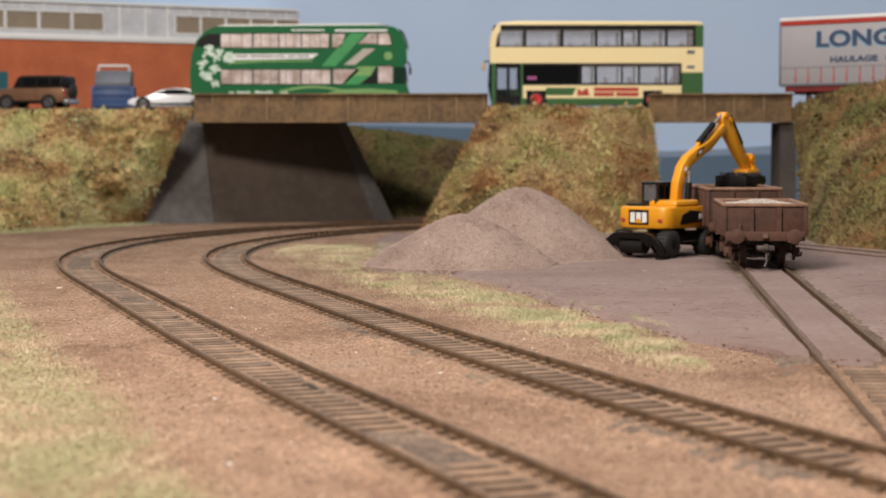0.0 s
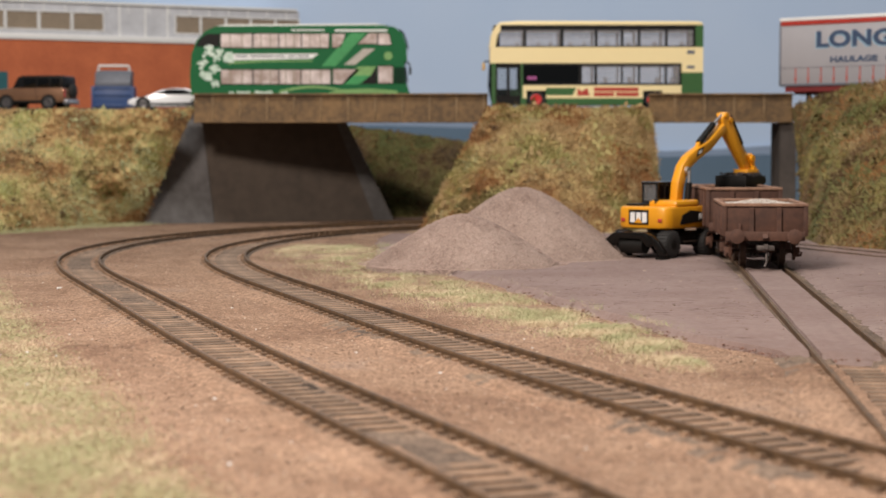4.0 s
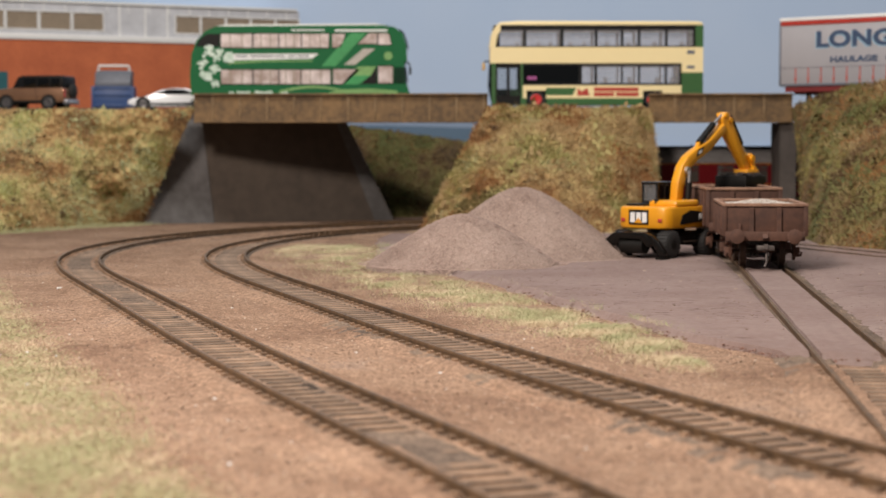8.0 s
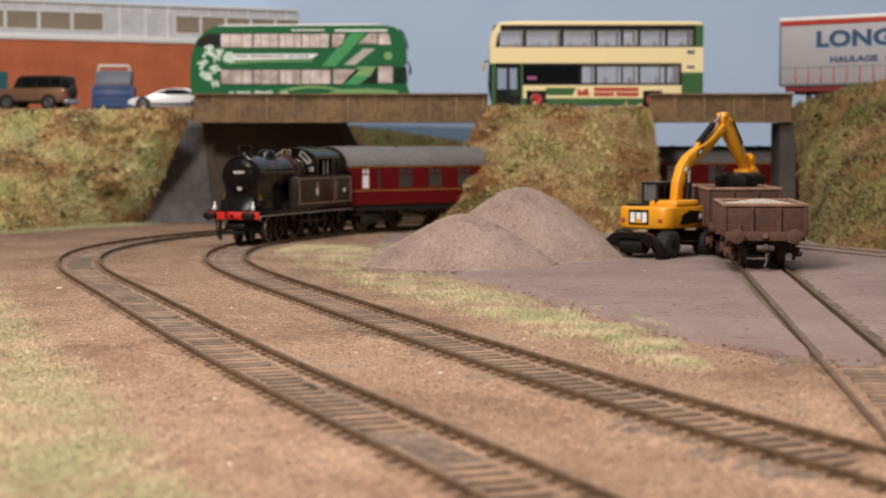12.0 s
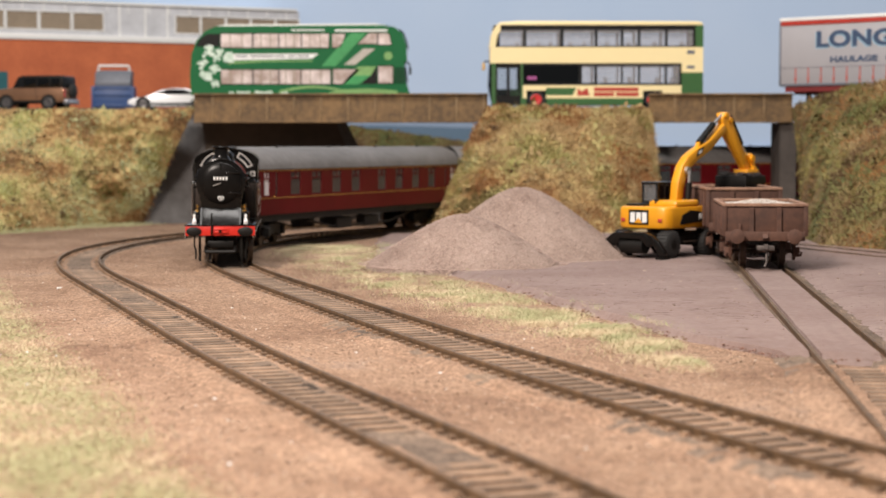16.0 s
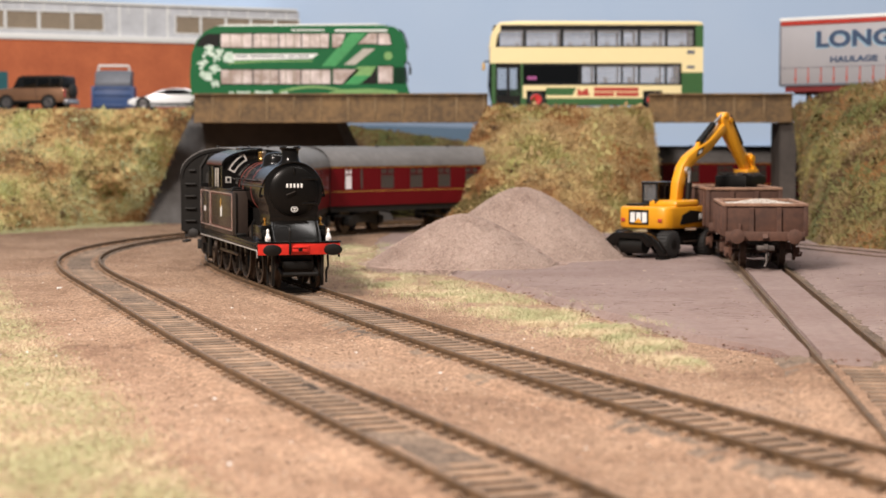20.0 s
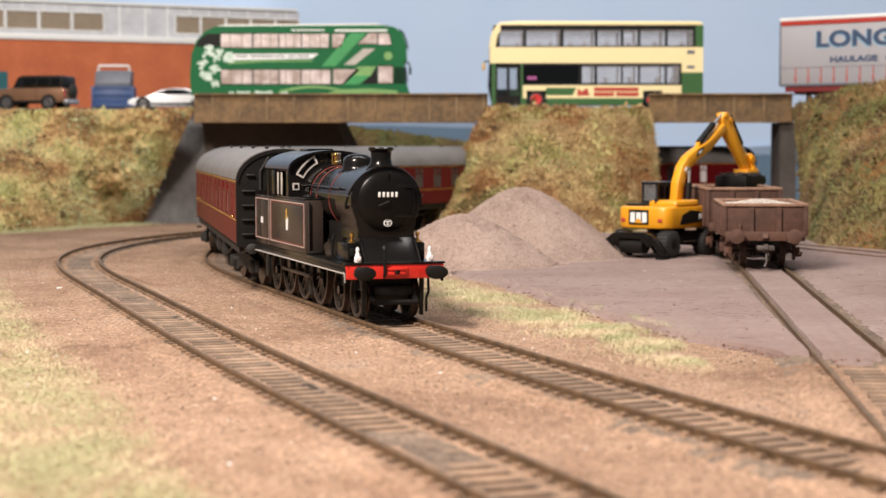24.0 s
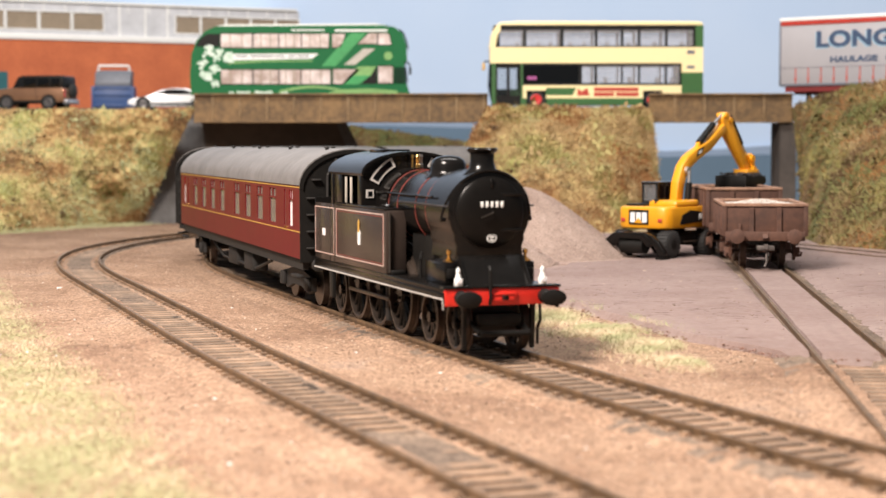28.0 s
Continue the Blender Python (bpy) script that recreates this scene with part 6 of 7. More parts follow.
    P("boom_lug", slab([(21, 48), (27, 50), (24, 52)], -3, -1), M["yellow"], boom)
    stick = P("stick", slab([(41.8, 61.8), (43.6, 64.8), (47.4, 64.8), (50, 61.6), (67, 40), (67.4, 37.4), (64.4, 36.4), (62, 38.4), (45, 54.4), (43.2, 57)], -3.6, -.4, "xz", .5), M["yellow"], t, "yellow dipper stick")
    for p in ((44.4, 63.2), (48.6, 61)):
        P("pin", rod((p[0], -4.6, p[1]), (p[0], .6, p[1]), 1.3, 1.3, 14), M["yellow"], stick)
    ram = P("bucket_ram", rod((51, -2, 62.4), (61, -2, 50), 1.4, 1.4, 14), M["matt"], t)
    P("ram_rod", rod((61, -2, 50), (67.6, -2, 43.6), .7, .7, 10), M["silver"], ram)
    lk = P("linkage", slab([(65, 44.5), (68, 45.5), (71, 41.4), (70.6, 36), (68.2, 35), (68.4, 40)], -4, 0), M["yellow"], t)
    P("pin", rod((67.8, -5.2, 43.2), (67.8, 1.2, 43.2), 1.6, 1.6, 14), M["yellow"], lk)
    P("pin", rod((69.4, -5.2, 38), (69.4, 1.2, 38), 1.5, 1.5, 14), M["yellow"], lk)
    P("hitch", slab([(61, 38), (71, 38), (72.5, 35), (68, 33.4), (61, 34)], -6, 2, "xz", .3), M["yellow"], t)
    bk = P("bucket", slab([(53, 29.6), (57, 28.6), (67, 29), (72, 32), (71, 35), (63, 35), (61, 34.4), (54.5, 35)], -9.8, 6.2, "xz", .3), M["matt"], t, "wide black bucket full of spoil")
    P("bucket_lip", box(52.2, 54.4, -10.2, 6.6, 29.4, 35.0, .3), M["matt"], bk)
    rnd = random.Random(3)
    P("bucket_spoil", stones([(rnd.uniform(54, 70), rnd.uniform(-8.8, 5.2), 34.8 + rnd.uniform(0, 1.6), rnd.uniform(.5, 1.1)) for _ in range(260)], rnd), M["spoil"], bk)
    # undercarriage
    P("slew_ring", spin([(8.5, 10.6), (8.5, 12.8)], 28, "z"), M["matt"], t)
    under = P("chassis", box(-24, 17, -6.5, 6.5, 5, 10.8, .8), M["matt"], t, "black chassis")
    P("side_box", box(-7, 8, -11.5, -6.5, 5.5, 10.5, .5), M["matt"], under)
    P("side_rail", box(-4, 13, -12, -11.4, 6.4, 7, .1), M["steel"], under)
    for x in (-16.5, 14):
        P("axle", rod((x, -12, 5.6), (x, 12, 5.6), 1.6, 1.6, 12), M["matt"], under)
        for y in (-11.6, 11.6):
            w = P("wheel", spin([(2.5, -3.2), (4.6, -3.4), (5.6, -2.9), (5.8, -1.6), (5.8, 1.6), (5.6, 2.9), (4.6, 3.4), (2.5, 3.2)], 26, "y", (x, y, 5.8)), M["rubber"], t)
            lugs = bmesh.new()
            for k in range(22):
                a = k * math.tau / 22
                m = Matrix.Translation((x, y, 5.8)) @ Matrix.Rotation(a, 4, "Y")
                vs = [lugs.verts.new(m @ Vector((u, v, w0))) for u in (5.6, 6.15) for v in (-3, 3) for w0 in (-.3, .3)]
                for f in ((0, 1, 3, 2), (4, 6, 7, 5), (0, 4, 5, 1), (2, 3, 7, 6), (0, 2, 6, 4), (1, 5, 7, 3)):
                    lugs.faces.new([vs[i] for i in f])
            P("tread", lugs, M["rubber"], w)
            P("hub", spin([(2.6, 0), (2.2, math.copysign(3.3, y)), (1, math.copysign(3.6, y))], 16, "y", (x, y, 5.8)), M["matt"], w)
    # outrigger frame at the rear
    fr = P("outrigger_frame", slab([(-7.5, 11.5), (7.5, 11.5), (11.5, 6.5), (9, 5), (5, 8.5), (-5, 8.5), (-9, 5), (-11.5, 6.5)], -29, -25, "yz", .5), M["black"], t, "black outrigger frame")
    for s in (-1, 1):
        leg = P("outrigger_leg", slab([(s * 7.5, 11.2), (s * 10.5, 10.4), (s * 14.2, 7.4), (s * 17.4, 3.0), (s * 17.2, .9), (s * 15, .9), (s * 12.6, 4.6), (s * 9.6, 7.2), (s * 7.5, 7.8)], -28.5, -25.5, "yz", .4), M["black"], t)
        P("outrigger_pad", box(-30, -24, *sorted((s * 13.8, s * 18)), 0, 1.1, .3), M["black"], leg)
    P("blade_drum", rod((-25.5, -6, 5.4), (-25.5, 6, 5.4), 3.4, 3.4, 18), M["matt"], t)
    return t


M["spoil"] = material("dark_spoil", (0.055, 0.045, 0.04), 0.9, scale=200, dark=(0.025, 0.02, 0.018))

heritage_bus()
modern_bus()
curtain_trailer()
warehouse()
off_roader()
sports_car()
waste_container()
open_wagon((130.6, 736, 0), 264.5, 25.0, 24.4, "rusty brown open wagon loaded with pale chippings")
open_wagon((133.2, 816, 0), 269, 29.4, 0, "taller rusty brown open wagon under the excavator bucket")
gravel_pile("gravel_pile", 8.5, 745, 40, 40, 20.8, "small heap of pinkish grey gravel", 2)
gravel_pile("gravel_pile", 35, 796, 48, 46, 30.8, "large heap of pinkish grey gravel", 6)
excavator()
# ---- ground cover: scrub on the banks, static grass, loose stones ----
M["foam_dark"] = material("dark_green_foam", (0.12, 0.11, 0.03), 0.95, dark=(0.055, 0.045, 0.017), scale=90, amount=0.6)
M["foam_brown"] = material("dark_brown_foam", (0.15, 0.085, 0.04), 0.95, dark=(0.075, 0.04, 0.02), scale=90, amount=0.6)
M["foam_pale"] = material("pale_green_foam", (0.56, 0.57, 0.33), 0.95, dark=(0.43, 0.44, 0.22), scale=90, amount=0.6)
M["foam_olive"] = material("olive_foam", (0.36, 0.31, 0.11), 0.95, dark=(0.26, 0.21, 0.07), scale=90, amount=0.6)
M["foam_straw"] = material("straw_foam", (0.52, 0.385, 0.20), 0.95, dark=(0.38, 0.26, 0.12), scale=90, amount=0.6)
M["foam_russet"] = material("russet_foam", (0.40, 0.20, 0.075), 0.95, dark=(0.26, 0.12, 0.042), scale=90, amount=0.6)
M["foam_green"] = material("soft_green_foam", (0.20, 0.20, 0.05), 0.95, dark=(0.11, 0.11, 0.03), scale=90, amount=0.5)
M["foam_umber"] = material("tan_brown_foam", (0.27, 0.17, 0.075), 0.95, dark=(0.17, 0.10, 0.042), scale=90, amount=0.6)
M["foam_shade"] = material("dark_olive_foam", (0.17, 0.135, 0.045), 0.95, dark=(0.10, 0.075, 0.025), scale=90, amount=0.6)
M["blade_green"] = material("pale_green_static_grass", (0.50, 0.505, 0.29), 0.9, dark=(0.36, 0.36, 0.19), scale=30, fine=300)
M["blade_straw"] = material("straw_static_grass", (0.72, 0.61, 0.42), 0.9, dark=(0.58, 0.48, 0.31), scale=30, fine=300)
M["pebble_dark"] = material("brown_grit", (0.25, 0.165, 0.115), 0.9, dark=(0.15, 0.095, 0.065), scale=300)
M["pebble_pale"] = material("pale_grit", (0.62, 0.50, 0.40), 0.9, dark=(0.42, 0.31, 0.23), scale=300)


def joined(name, verts, faces, mat, label, category, smooth=False):
    me = bpy.data.meshes.new(name)
    me.from_pydata([tuple(v) for v in (np.asarray(verts) * MM).tolist()], [], faces)
    me.materials.append(mat)
    return tagged(new(name, me), label, category, "", "stuff")


def sampled(ob, count, rng):
    """Random places on a mesh, evenly by area, in millimetres, with normals."""
    me = ob.data
    me.calc_loop_triangles()
    tri = np.empty(len(me.loop_triangles) * 3, int)
    me.loop_triangles.foreach_get("vertices", tri)
    co = np.empty(len(me.vertices) * 3)
    me.vertices.foreach_get("co", co)
    co = co.reshape(-1, 3) / MM
    t = co[tri.reshape(-1, 3)]
    cr = np.cross(t[:, 1] - t[:, 0], t[:, 2] - t[:, 0])
    ar = np.linalg.norm(cr, axis=1)
    i = rng.choice(len(t), count, p=ar / ar.sum())
    a, b = rng.random(count), rng.random(count)
    flip = a + b > 1
    a[flip], b[flip] = 1 - a[flip], 1 - b[flip]
    p = t[i, 0] + a[:, None] * (t[i, 1] - t[i, 0]) + b[:, None] * (t[i, 2] - t[i, 0])
    n = cr[i] / ar[i][:, None]
    n[n[:, 1] > 0] *= -1
    return p, n


def clumps(points, normals, size, rng, leaves=5):
    """Ragged tufts: a few bent triangles thrown about each point."""
    k = len(points)
    r = size * rng.lognormal(0, .45, k)
    verts, faces = [], []
    for j in range(leaves):
        d = rng.normal(0, 1, (k, 3))
        d /= np.linalg.norm(d, axis=1)[:, None]
        d += normals * .7
        e = rng.normal(0, 1, (k, 3))
        e -= d * (e * d).sum(1)[:, None] / (d * d).sum(1)[:, None]
        e /= np.linalg.norm(e, axis=1)[:, None]
        c = points + rng.normal(0, .5, (k, 3)) * r[:, None]
        v = np.stack([c - e * r[:, None] * .6, c + e * r[:, None] * .6, c + d * r[:, None] * 1.1, c + d * r[:, None] * .5 + e * r[:, None] * .9], 1)
        base = len(verts) * 4 * k
        verts.append(v.reshape(-1, 3))
        q = base + 4 * np.arange(k)
        faces += np.stack([q, q + 1, q + 2], 1).tolist() + np.stack([q + 1, q + 3, q + 2], 1).tolist()
    return np.concatenate(verts), faces


def patchy(p, f, seed):
    return np.array([noise.noise(Vector((x * f + seed, y * f, z * f))) for x, y, z in p])


def fuzz(points, normals, tall, rng, wide):
    """Fine bent fibres standing out of a slope."""
    k = len(points)
    h = (tall * rng.uniform(.5, 1.4, k))[:, None]
    d = normals + rng.normal(0, .55, (k, 3)) + np.array([0, 0, .25])
    d /= np.linalg.norm(d, axis=1)[:, None]
    e = np.cross(d, rng.normal(0, 1, (k, 3)))
    e /= np.linalg.norm(e, axis=1)[:, None]
    e *= wide
    droop = np.array([0, 0, -.25]) * h
    v = np.stack([points - e, points + e, points + d * h * .6 + e * .7, points + d * h * .6 - e * .7, points + d * h + droop], 1).reshape(-1, 3)
    q = 5 * np.arange(k)
    return v, np.stack([q, q + 1, q + 2, q + 3], 1).tolist() + np.stack([q + 3, q + 2, q + 4], 1).tolist()


def dress_bank(ob, count, seed, palette):
    """Fibres in drifting patches; the palette gives foam, share and word for each tone."""
    rng = np.random.default_rng(seed)
    p, n = sampled(ob, count, rng)
    score = np.stack([1.5 * patchy(p, .03, seed * 3.1 + 17 * k) + .5 * patchy(p, .10, seed + 9 * k) + share + rng.normal(0, .17, count) for k, (_, share, _) in enumerate(palette)])
    best = score.argmax(0)
    for k, (key, share, word) in enumerate(palette):
        m = best == k
        if m.sum() > 20:
            v, f = fuzz(p[m], n[m], 3.0, rng, .2)
            joined("scrub", v, f, M[key], word + " static grass and scrub on the bank", "scrub")
    p, n = sampled(ob, count // 9, rng)
    p = p[patchy(p, .07, seed + 5.0) > .12]
    v, f = clumps(p, np.repeat(np.array([[0, -.7, .7]]), len(p), 0), .8, rng, 4)
    joined("scrub", v, f, M[palette[0][0]], "loose tufts of foam on the bank", "scrub")
    p, n = sampled(ob, count // 70, rng)
    keep = patchy(p, .10, seed + 8.0) + rng.normal(0, .15, len(p)) > .18
    p, n = p[keep], n[keep]
    v, f = clumps(p, n, .75, rng, 4)
    joined("scrub", v, f, M["foam_brown"], "dark crumbs of foam on the bank", "scrub")


STRAW, OLIVE, PALE = ("foam_straw", .10, "straw coloured"), ("foam_olive", .05, "yellow-green"), ("foam_pale", .0, "pale green")
RUSSET, GREEN, BROWN = ("foam_russet", -.02, "russet"), ("foam_green", -.12, "green"), ("foam_brown", -.2, "dark brown")
dress_bank(BANKS[0], 44000, 1, (("foam_pale", .24, "pale green"), STRAW, ("foam_olive", .08, "yellow-green"), ("foam_russet", .10, "russet"), ("foam_green", -.06, "green"), ("foam_brown", -.08, "dark brown")))
dress_bank(BANKS[1], 36000, 2, (("foam_straw", .26, "straw coloured"), ("foam_olive", .06, "yellow-green"), ("foam_russet", .16, "russet"), ("foam_pale", -.12, "pale green"), ("foam_shade", -.14, "dark olive")))
dress_bank(BANKS[2], 44000, 3, (("foam_shade", .16, "dark olive"), ("foam_russet", .10, "russet"), ("foam_green", -.04, "green"), ("foam_umber", .26, "tan brown"), ("foam_olive", .02, "yellow-green"), ("foam_straw", -.12, "straw coloured"), ("foam_brown", .0, "dark brown")))
dress_bank(BANKS[3], 9000, 4, (("foam_umber", .3, "tan brown"), ("foam_brown", .2, "dark brown"), ("foam_russet", .2, "russet"), ("foam_shade", .05, "dark olive")))


def blades(points, tall, rng, wide=.22, lean=.7):
    k = len(points)
    h = tall * rng.uniform(.5, 1.3, k)
    a = rng.uniform(0, math.tau, k)
    b = rng.uniform(0, math.tau, k)
    side = np.stack([np.cos(a), np.sin(a), np.zeros(k)], 1) * wide
    tip = np.stack([np.cos(b) * h * lean, np.sin(b) * h * lean, h * .8], 1)
    mid = tip * np.array([.4, .4, .65])
    v = np.stack([points - side, points + side, points + mid + side * .7, points + mid - side * .7, points + tip], 1).reshape(-1, 3)
    q = 5 * np.arange(k)
    return v, np.stack([q, q + 1, q + 2, q + 3], 1).tolist() + np.stack([q + 3, q + 2, q + 4], 1).tolist()


def far_from_rails(p, gap=13.5):
    keep = np.ones(len(p), bool)
    for line in (INNER, OUTER):
        q = np.stack([line[1], line[2]], 1)[:600:3]
        d = np.min(np.hypot(p[:, None, 0] - q[None, :, 0], p[:, None, 1] - q[None, :, 1]), axis=1)
        keep &= d > gap
    return keep


VERGE = chain([(-66, 905), (-52, 850), (-18, 678), (12, 588), (34, 520), (47, 480), (66, 410)])


def static_grass():
    rng = np.random.default_rng(12)
    u = rng.random(96000)
    c = np.array([VERGE(t) for t in u])
    half = np.interp(u, [0, .25, .5, .8, 1], [30, 26, 18, 14, 14])
    p = np.c_[c[:, 0] + rng.normal(0, .55, len(u)) * half, c[:, 1] + rng.normal(0, 6, len(u)), np.full(len(u), -2.9)]
    ok = (patchy(p * np.array([1, .5, 1]), .09, 4.0) + rng.normal(0, .2, len(u)) > -.08) & far_from_rails(p)
    p = p[ok]
    p = p[np.array([x < yard_edge(y) + 5 and (y > 470 or x < 62) or y > 690 for x, y, _ in p])]
    yard = np.array([x > yard_edge(y) + 1 for x, y, _ in p])
    p[yard, 2] = -.8
    g = patchy(p, .06, 9.0) + rng.normal(0, .25, len(p)) > .0
    v, f = blades(p[g], 1.9, rng, .05, 1.1)
    joined("grass", v, f, M["blade_green"], "pale green static grass along the verge", "grass")
    v, f = blades(p[~g], 1.8, rng, .05, 1.2)
    joined("grass", v, f, M["blade_straw"], "straw static grass along the verge", "grass")
    # meadow in the near corner
    k = 230000
    y = 190 + 510 * rng.random(k) ** 1.5
    edge = np.interp(y, [190, 249, 309, 385, 450, 560, 636, 700], [-14, -32, -54, -76, -100, -136, -160, -180])
    x = edge - np.abs(rng.normal(0, 1, k)) * (26 + .06 * y) + rng.normal(0, 4, k)
    p = np.c_[x, y, np.full(k, -2.95)]
    p = p[(patchy(p, .05, 2.0) + rng.normal(0, .25, k) > -.5) & far_from_rails(p, 16)]
    g = patchy(p, .04, 6.0) + rng.normal(0, .3, len(p)) > -.18
    v, f = blades(p[g], 1.0, rng, .065, 1.2)
    joined("grass", v, f, M["blade_green"], "short pale green static grass in the meadow", "grass")
    v, f = blades(p[~g], 1.0, rng, .065, 1.2)
    joined("grass", v, f, M["blade_straw"], "short straw static grass in the meadow", "grass")
    # tufts at the foot of the banks
    for foot, n, seed in ((LEFT_FOOT, 7000, 1), (MID_FOOT, 6000, 2), (RIGHT_FOOT, 6000, 3)):
        u = rng.random(n)
        c = np.array([foot(t) for t in u])
        p = np.c_[c[:, 0] + rng.normal(0, 7, n), c[:, 1] - 4 + rng.normal(0, 10, n), np.full(n, -2.7)]
        p = p[far_from_rails(p, 16)]
        v, f = blades(p, 2.6, rng, .12)
        joined("grass", v, f, M["blade_straw" if seed != 1 else "blade_green"], "longer tufts of static grass at the foot of the bank", "grass")


static_grass()


def grit(name, count, mat, size, seed, label, where):
    rnd = random.Random(seed)
    spots = []
    while len(spots) < count:
        y = 190 + 1000 * rnd.random() ** 1.7
        x = rnd.uniform(-.30, .30) * y
        z = where(x, y)
        if z is not None:
            spots.append((x, y, z, size * rnd.choice((.6, .8, 1, 1, 1.3, 2.0))))
    ob = solid(name, stones(spots, rnd), mat, label, "stones", "stuff", False)
    return ob


def on_soil(x, y):
    return None if x > yard_edge(y) - 2 and y > 420 else -2.62


def on_yard(x, y):
    return -.5 if y > 440 and x > yard_edge(y) + 2 and abs(x - siding_x(y)) > 11 else None


M["pebble_red"] = material("reddish_rubble", (0.27, 0.15, 0.11), 0.9, dark=(0.15, 0.08, 0.06), scale=300)


def at_edge(x, y):
    near = abs(x - yard_edge(y)) < 5 and 430 < y < 640 or (416 < y < 446 and x > 70)
    return -1.6 if near and wave(x, y, .08, 11) > -.1 else None


grit("grit", 420, M["pebble_red"], .3, 9, "reddish rubble along the broken yard edge", at_edge)
grit("grit", 15000, M["pebble_dark"], .17, 4, "dark brown grit strewn over the ground", on_soil)
grit("grit", 8000, M["pebble_pale"], .17, 5, "pale grit strewn over the ground", on_soil)
grit("grit", 900, M["pebble_dark"], .22, 6, "dark crumbs on the yard", on_yard)
grit("grit", 260, M["pebble_pale"], .3, 7, "pale crumbs on the yard", on_yard)
grit("grit", 130, M["white"], .26, 8, "white flecks of stone scattered on the ground", on_soil)
M["slit"] = material("dark_crack", (0.10, 0.06, 0.048), 0.95, dark=(0.05, 0.03, 0.025), scale=200)


def cracks(count, seed):
    """Short ragged cracks and lifted flakes in the yard, most of them lying across the siding."""
    rnd = random.Random(seed)
    bm = bmesh.new()
    made = 0
    while made < count:
        y = 425 + 330 * rnd.random() ** 1.3
        x = rnd.uniform(.05, .26) * y
        if on_yard(x, y) is None or wave(x, y, .02, 7) < -.15:
            continue
        a, long = rnd.gauss(.1, .45), rnd.choice((1, 1.4, 2, 3, 5))
        spine = []
        for k in range(7):
            u = k / 6 - .5
            spine.append((x + long * u * math.cos(a) + rnd.gauss(0, .2), y + long * u * math.sin(a) + rnd.gauss(0, .35), (.5 - abs(u)) * rnd.uniform(.3, 1.1) + .04))
        up = [bm.verts.new((p[0], p[1] + p[2] * .5, -.26)) for p in spine]
        lo = [bm.verts.new((p[0], p[1] - p[2] * .5, -.3)) for p in spine]
        for k in range(6):
            bm.faces.new((up[k], lo[k], lo[k + 1], up[k + 1]))
        made += 1
    return solid("yard_crack", bm, M["slit"], "short dark cracks and flakes in the yard surface", "cracks", "stuff", False)


cracks(110, 3)
# single pale chips that catch the eye beside the lines: x, y, size
CHIPS = ((-138, 638, 1.0), (-135, 636, 1.1), (-131, 633, .9), (-128.5, 631, 1.2), (-31.5, 352, .7), (-40, 366, .6), (-15, 455, .6), (-48, 405, 1.0), (-4, 450, .5), (1.5, 462, .6), (82, 372, .7), (86, 520, .5), (17, 410, .5), (22, 402, .55))
solid("grit", stones([(x, y, -2.3, r) for x, y, r in CHIPS], random.Random(2)), M["white"], "single white stone chips lying beside the lines", "stones", "stuff", False)
# ---- the train's progress along the inner line: buffer beam at so many millimetres by the second ----
WHEN = [0, 2, 4, 5.5, 6, 7, 8, 8.5, 9, 9.5, 10, 10.5, 11, 11.5, 12, 12.5, 13.5, 14.5, 15, 16, 17, 18, 19, 20, 21, 21.5, 23.5, 24, 25, 26, 27, 28]
WHERE = [1626.0, 1454.0, 1282.0, 1154.0, 1112.0, 1026.0, 944.0, 905.5, 873.0, 841.5, 809.3, 778.1, 747.9, 720.7, 695.5, 672.0, 633.0, 598.0, 578.7, 540.0, 503.5, 471.5, 439.0, 407.5, 377.0, 363.0, 307.8, 295.1, 271.8, 247.9, 227.0, 209.0]


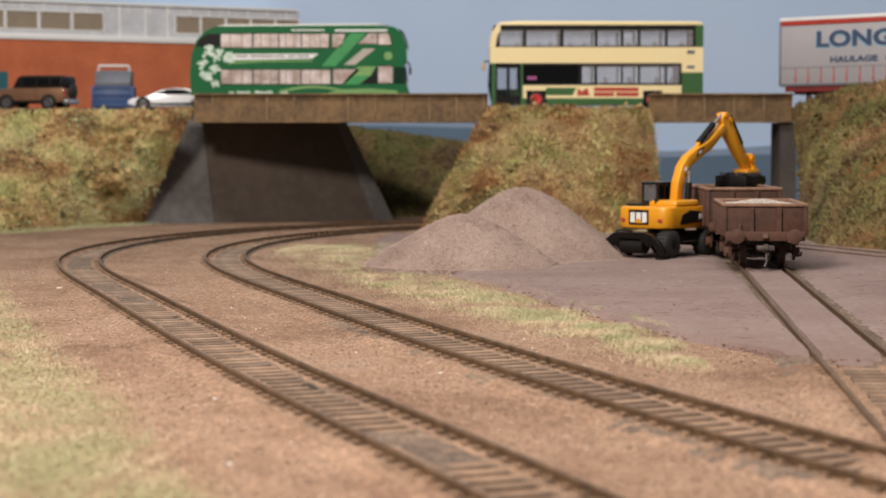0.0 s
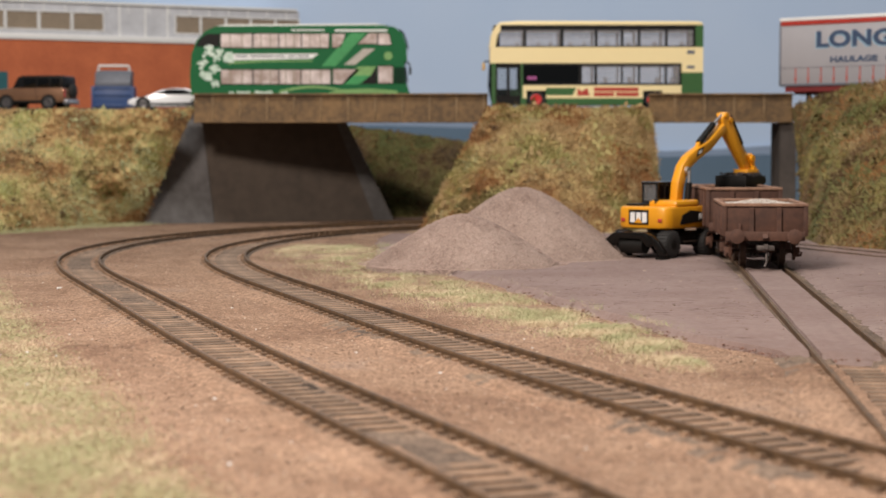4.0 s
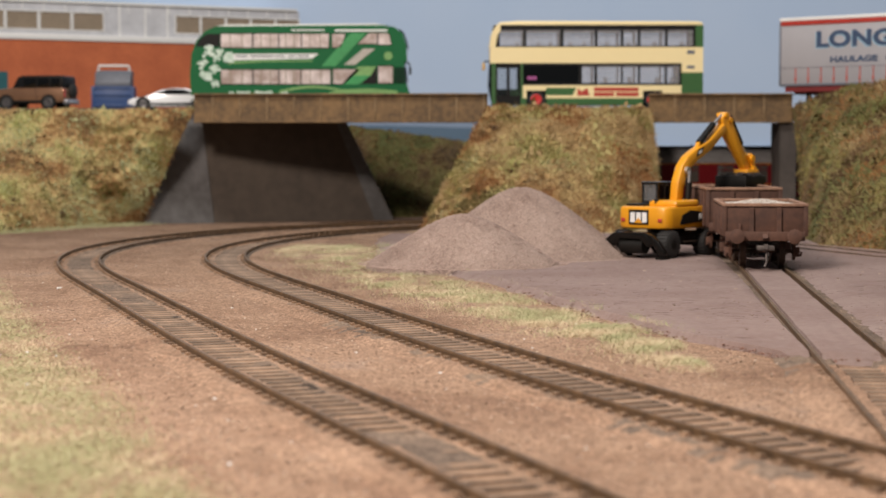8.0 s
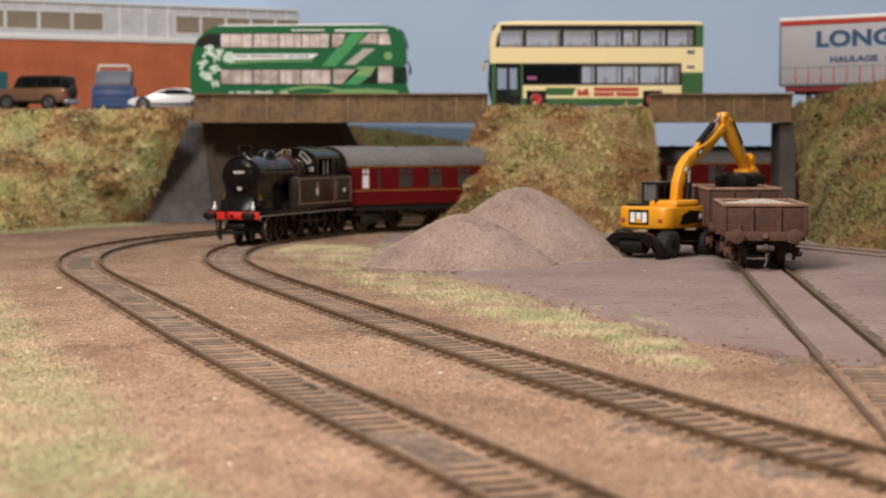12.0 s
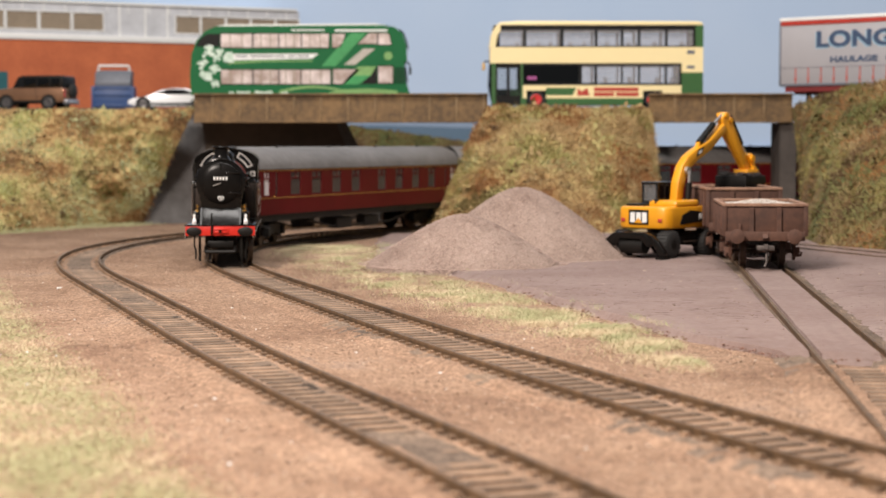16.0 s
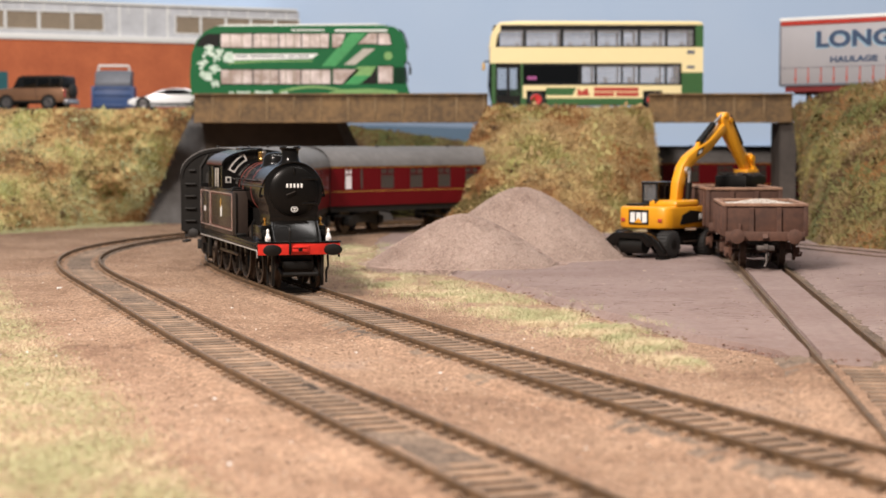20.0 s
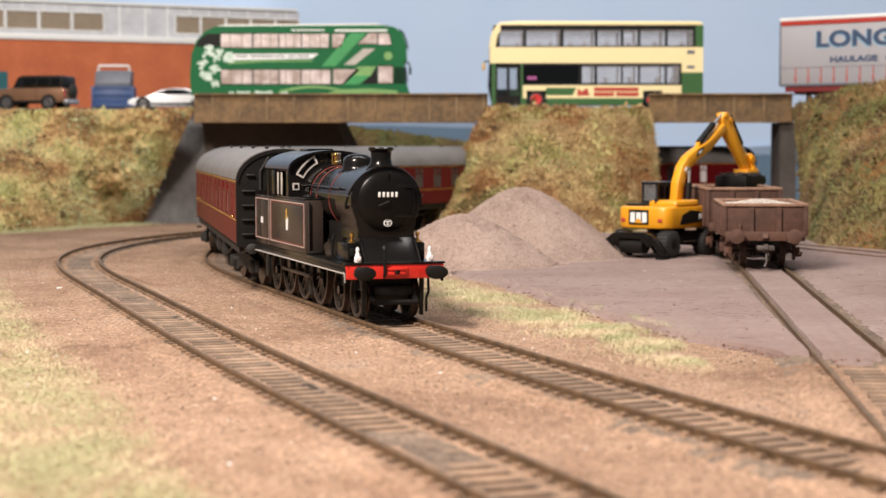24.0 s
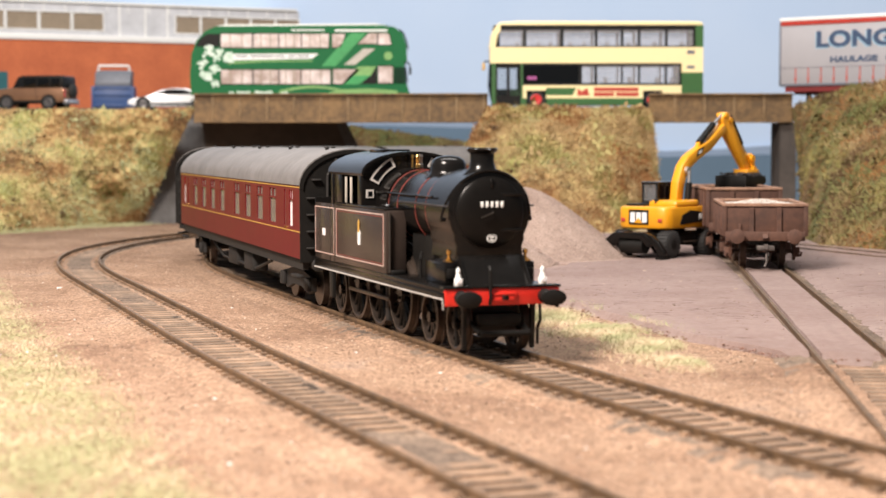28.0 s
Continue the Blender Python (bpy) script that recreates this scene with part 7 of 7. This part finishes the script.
def progress(t):
    """Smooth distance along the line by cubic steps."""
    x, y = np.array(WHEN, float), np.array(WHERE, float)
    d = np.gradient(y, x)
    i = int(min(max(np.searchsorted(x, t) - 1, 0), len(x) - 2))
    h = x[i + 1] - x[i]
    u = (t - x[i]) / h
    return float((2 * u**3 - 3 * u**2 + 1) * y[i] + (u**3 - 2 * u**2 + u) * h * d[i] + (-2 * u**3 + 3 * u**2) * y[i + 1] + (u**3 - u**2) * h * d[i + 1])


def on_line(s, lead, trail):
    """The pose of a vehicle whose front is at s and whose pivots ride the line lead and trail behind it."""
    a, b = along(INNER, s + lead)[0], along(INNER, s + trail)[0]
    h = math.atan2(a[1] - b[1], a[0] - b[0])
    x, y = a[0] + math.cos(h) * lead, a[1] + math.sin(h) * lead
    return Matrix.Translation((x * MM, y * MM, 0)) @ Matrix.Rotation(h, 4, "Z"), h


HOOKED = 128.5
PITCH = 268.0


def motions():
    times = [0.2 * k for k in range(141)]
    far = [progress(t) for t in times]
    walk(LOCO, [(t, on_line(s, 52, 102)[0]) for t, s in zip(times, far)])
    for k, c in enumerate(COACHES):
        walk(c, [(t, on_line(s + HOOKED + PITCH * k, 21, COACH_LENGTH[k] - 21)[0]) for t, s in zip(times, far)])
    for b, k, px in BOGIES:
        rows = []
        for t, s in zip(times, far):
            f = s + HOOKED + PITCH * k
            body = on_line(f, 21, COACH_LENGTH[k] - 21)[1]
            own = along(INNER, f - px)[1] + math.pi
            rows.append((t, Matrix.Translation((px * MM, 0, 0)) @ Matrix.Rotation((own - body + math.pi) % math.tau - math.pi, 4, "Z")))
        walk(b, rows)
    fine = [0.1 * k for k in range(281)]
    run = [progress(t) for t in fine]
    loose = {ob: (x, r) for ob, x, r in GUIDED}
    bodies = [on_line(s, 52, 102)[0].inverted() for s in run]
    for w, r in ROLLING + [(ob, r) for ob, x, r in GUIDED if not r]:
        here = w.location.copy()
        rows = []
        for t, s, back in zip(fine, run, bodies):
            m = Matrix.Translation(here)
            if w in loose:
                p, h = along(INNER, s - loose[w][0])
                m = back @ Matrix.Translation((p[0] * MM, p[1] * MM, r * MM)) @ Matrix.Rotation(h + math.pi, 4, "Z")
            rows.append((t, m @ Matrix.Rotation((run[0] - s) / r, 4, "Y") if r else m))
        walk(w, rows)


motions()
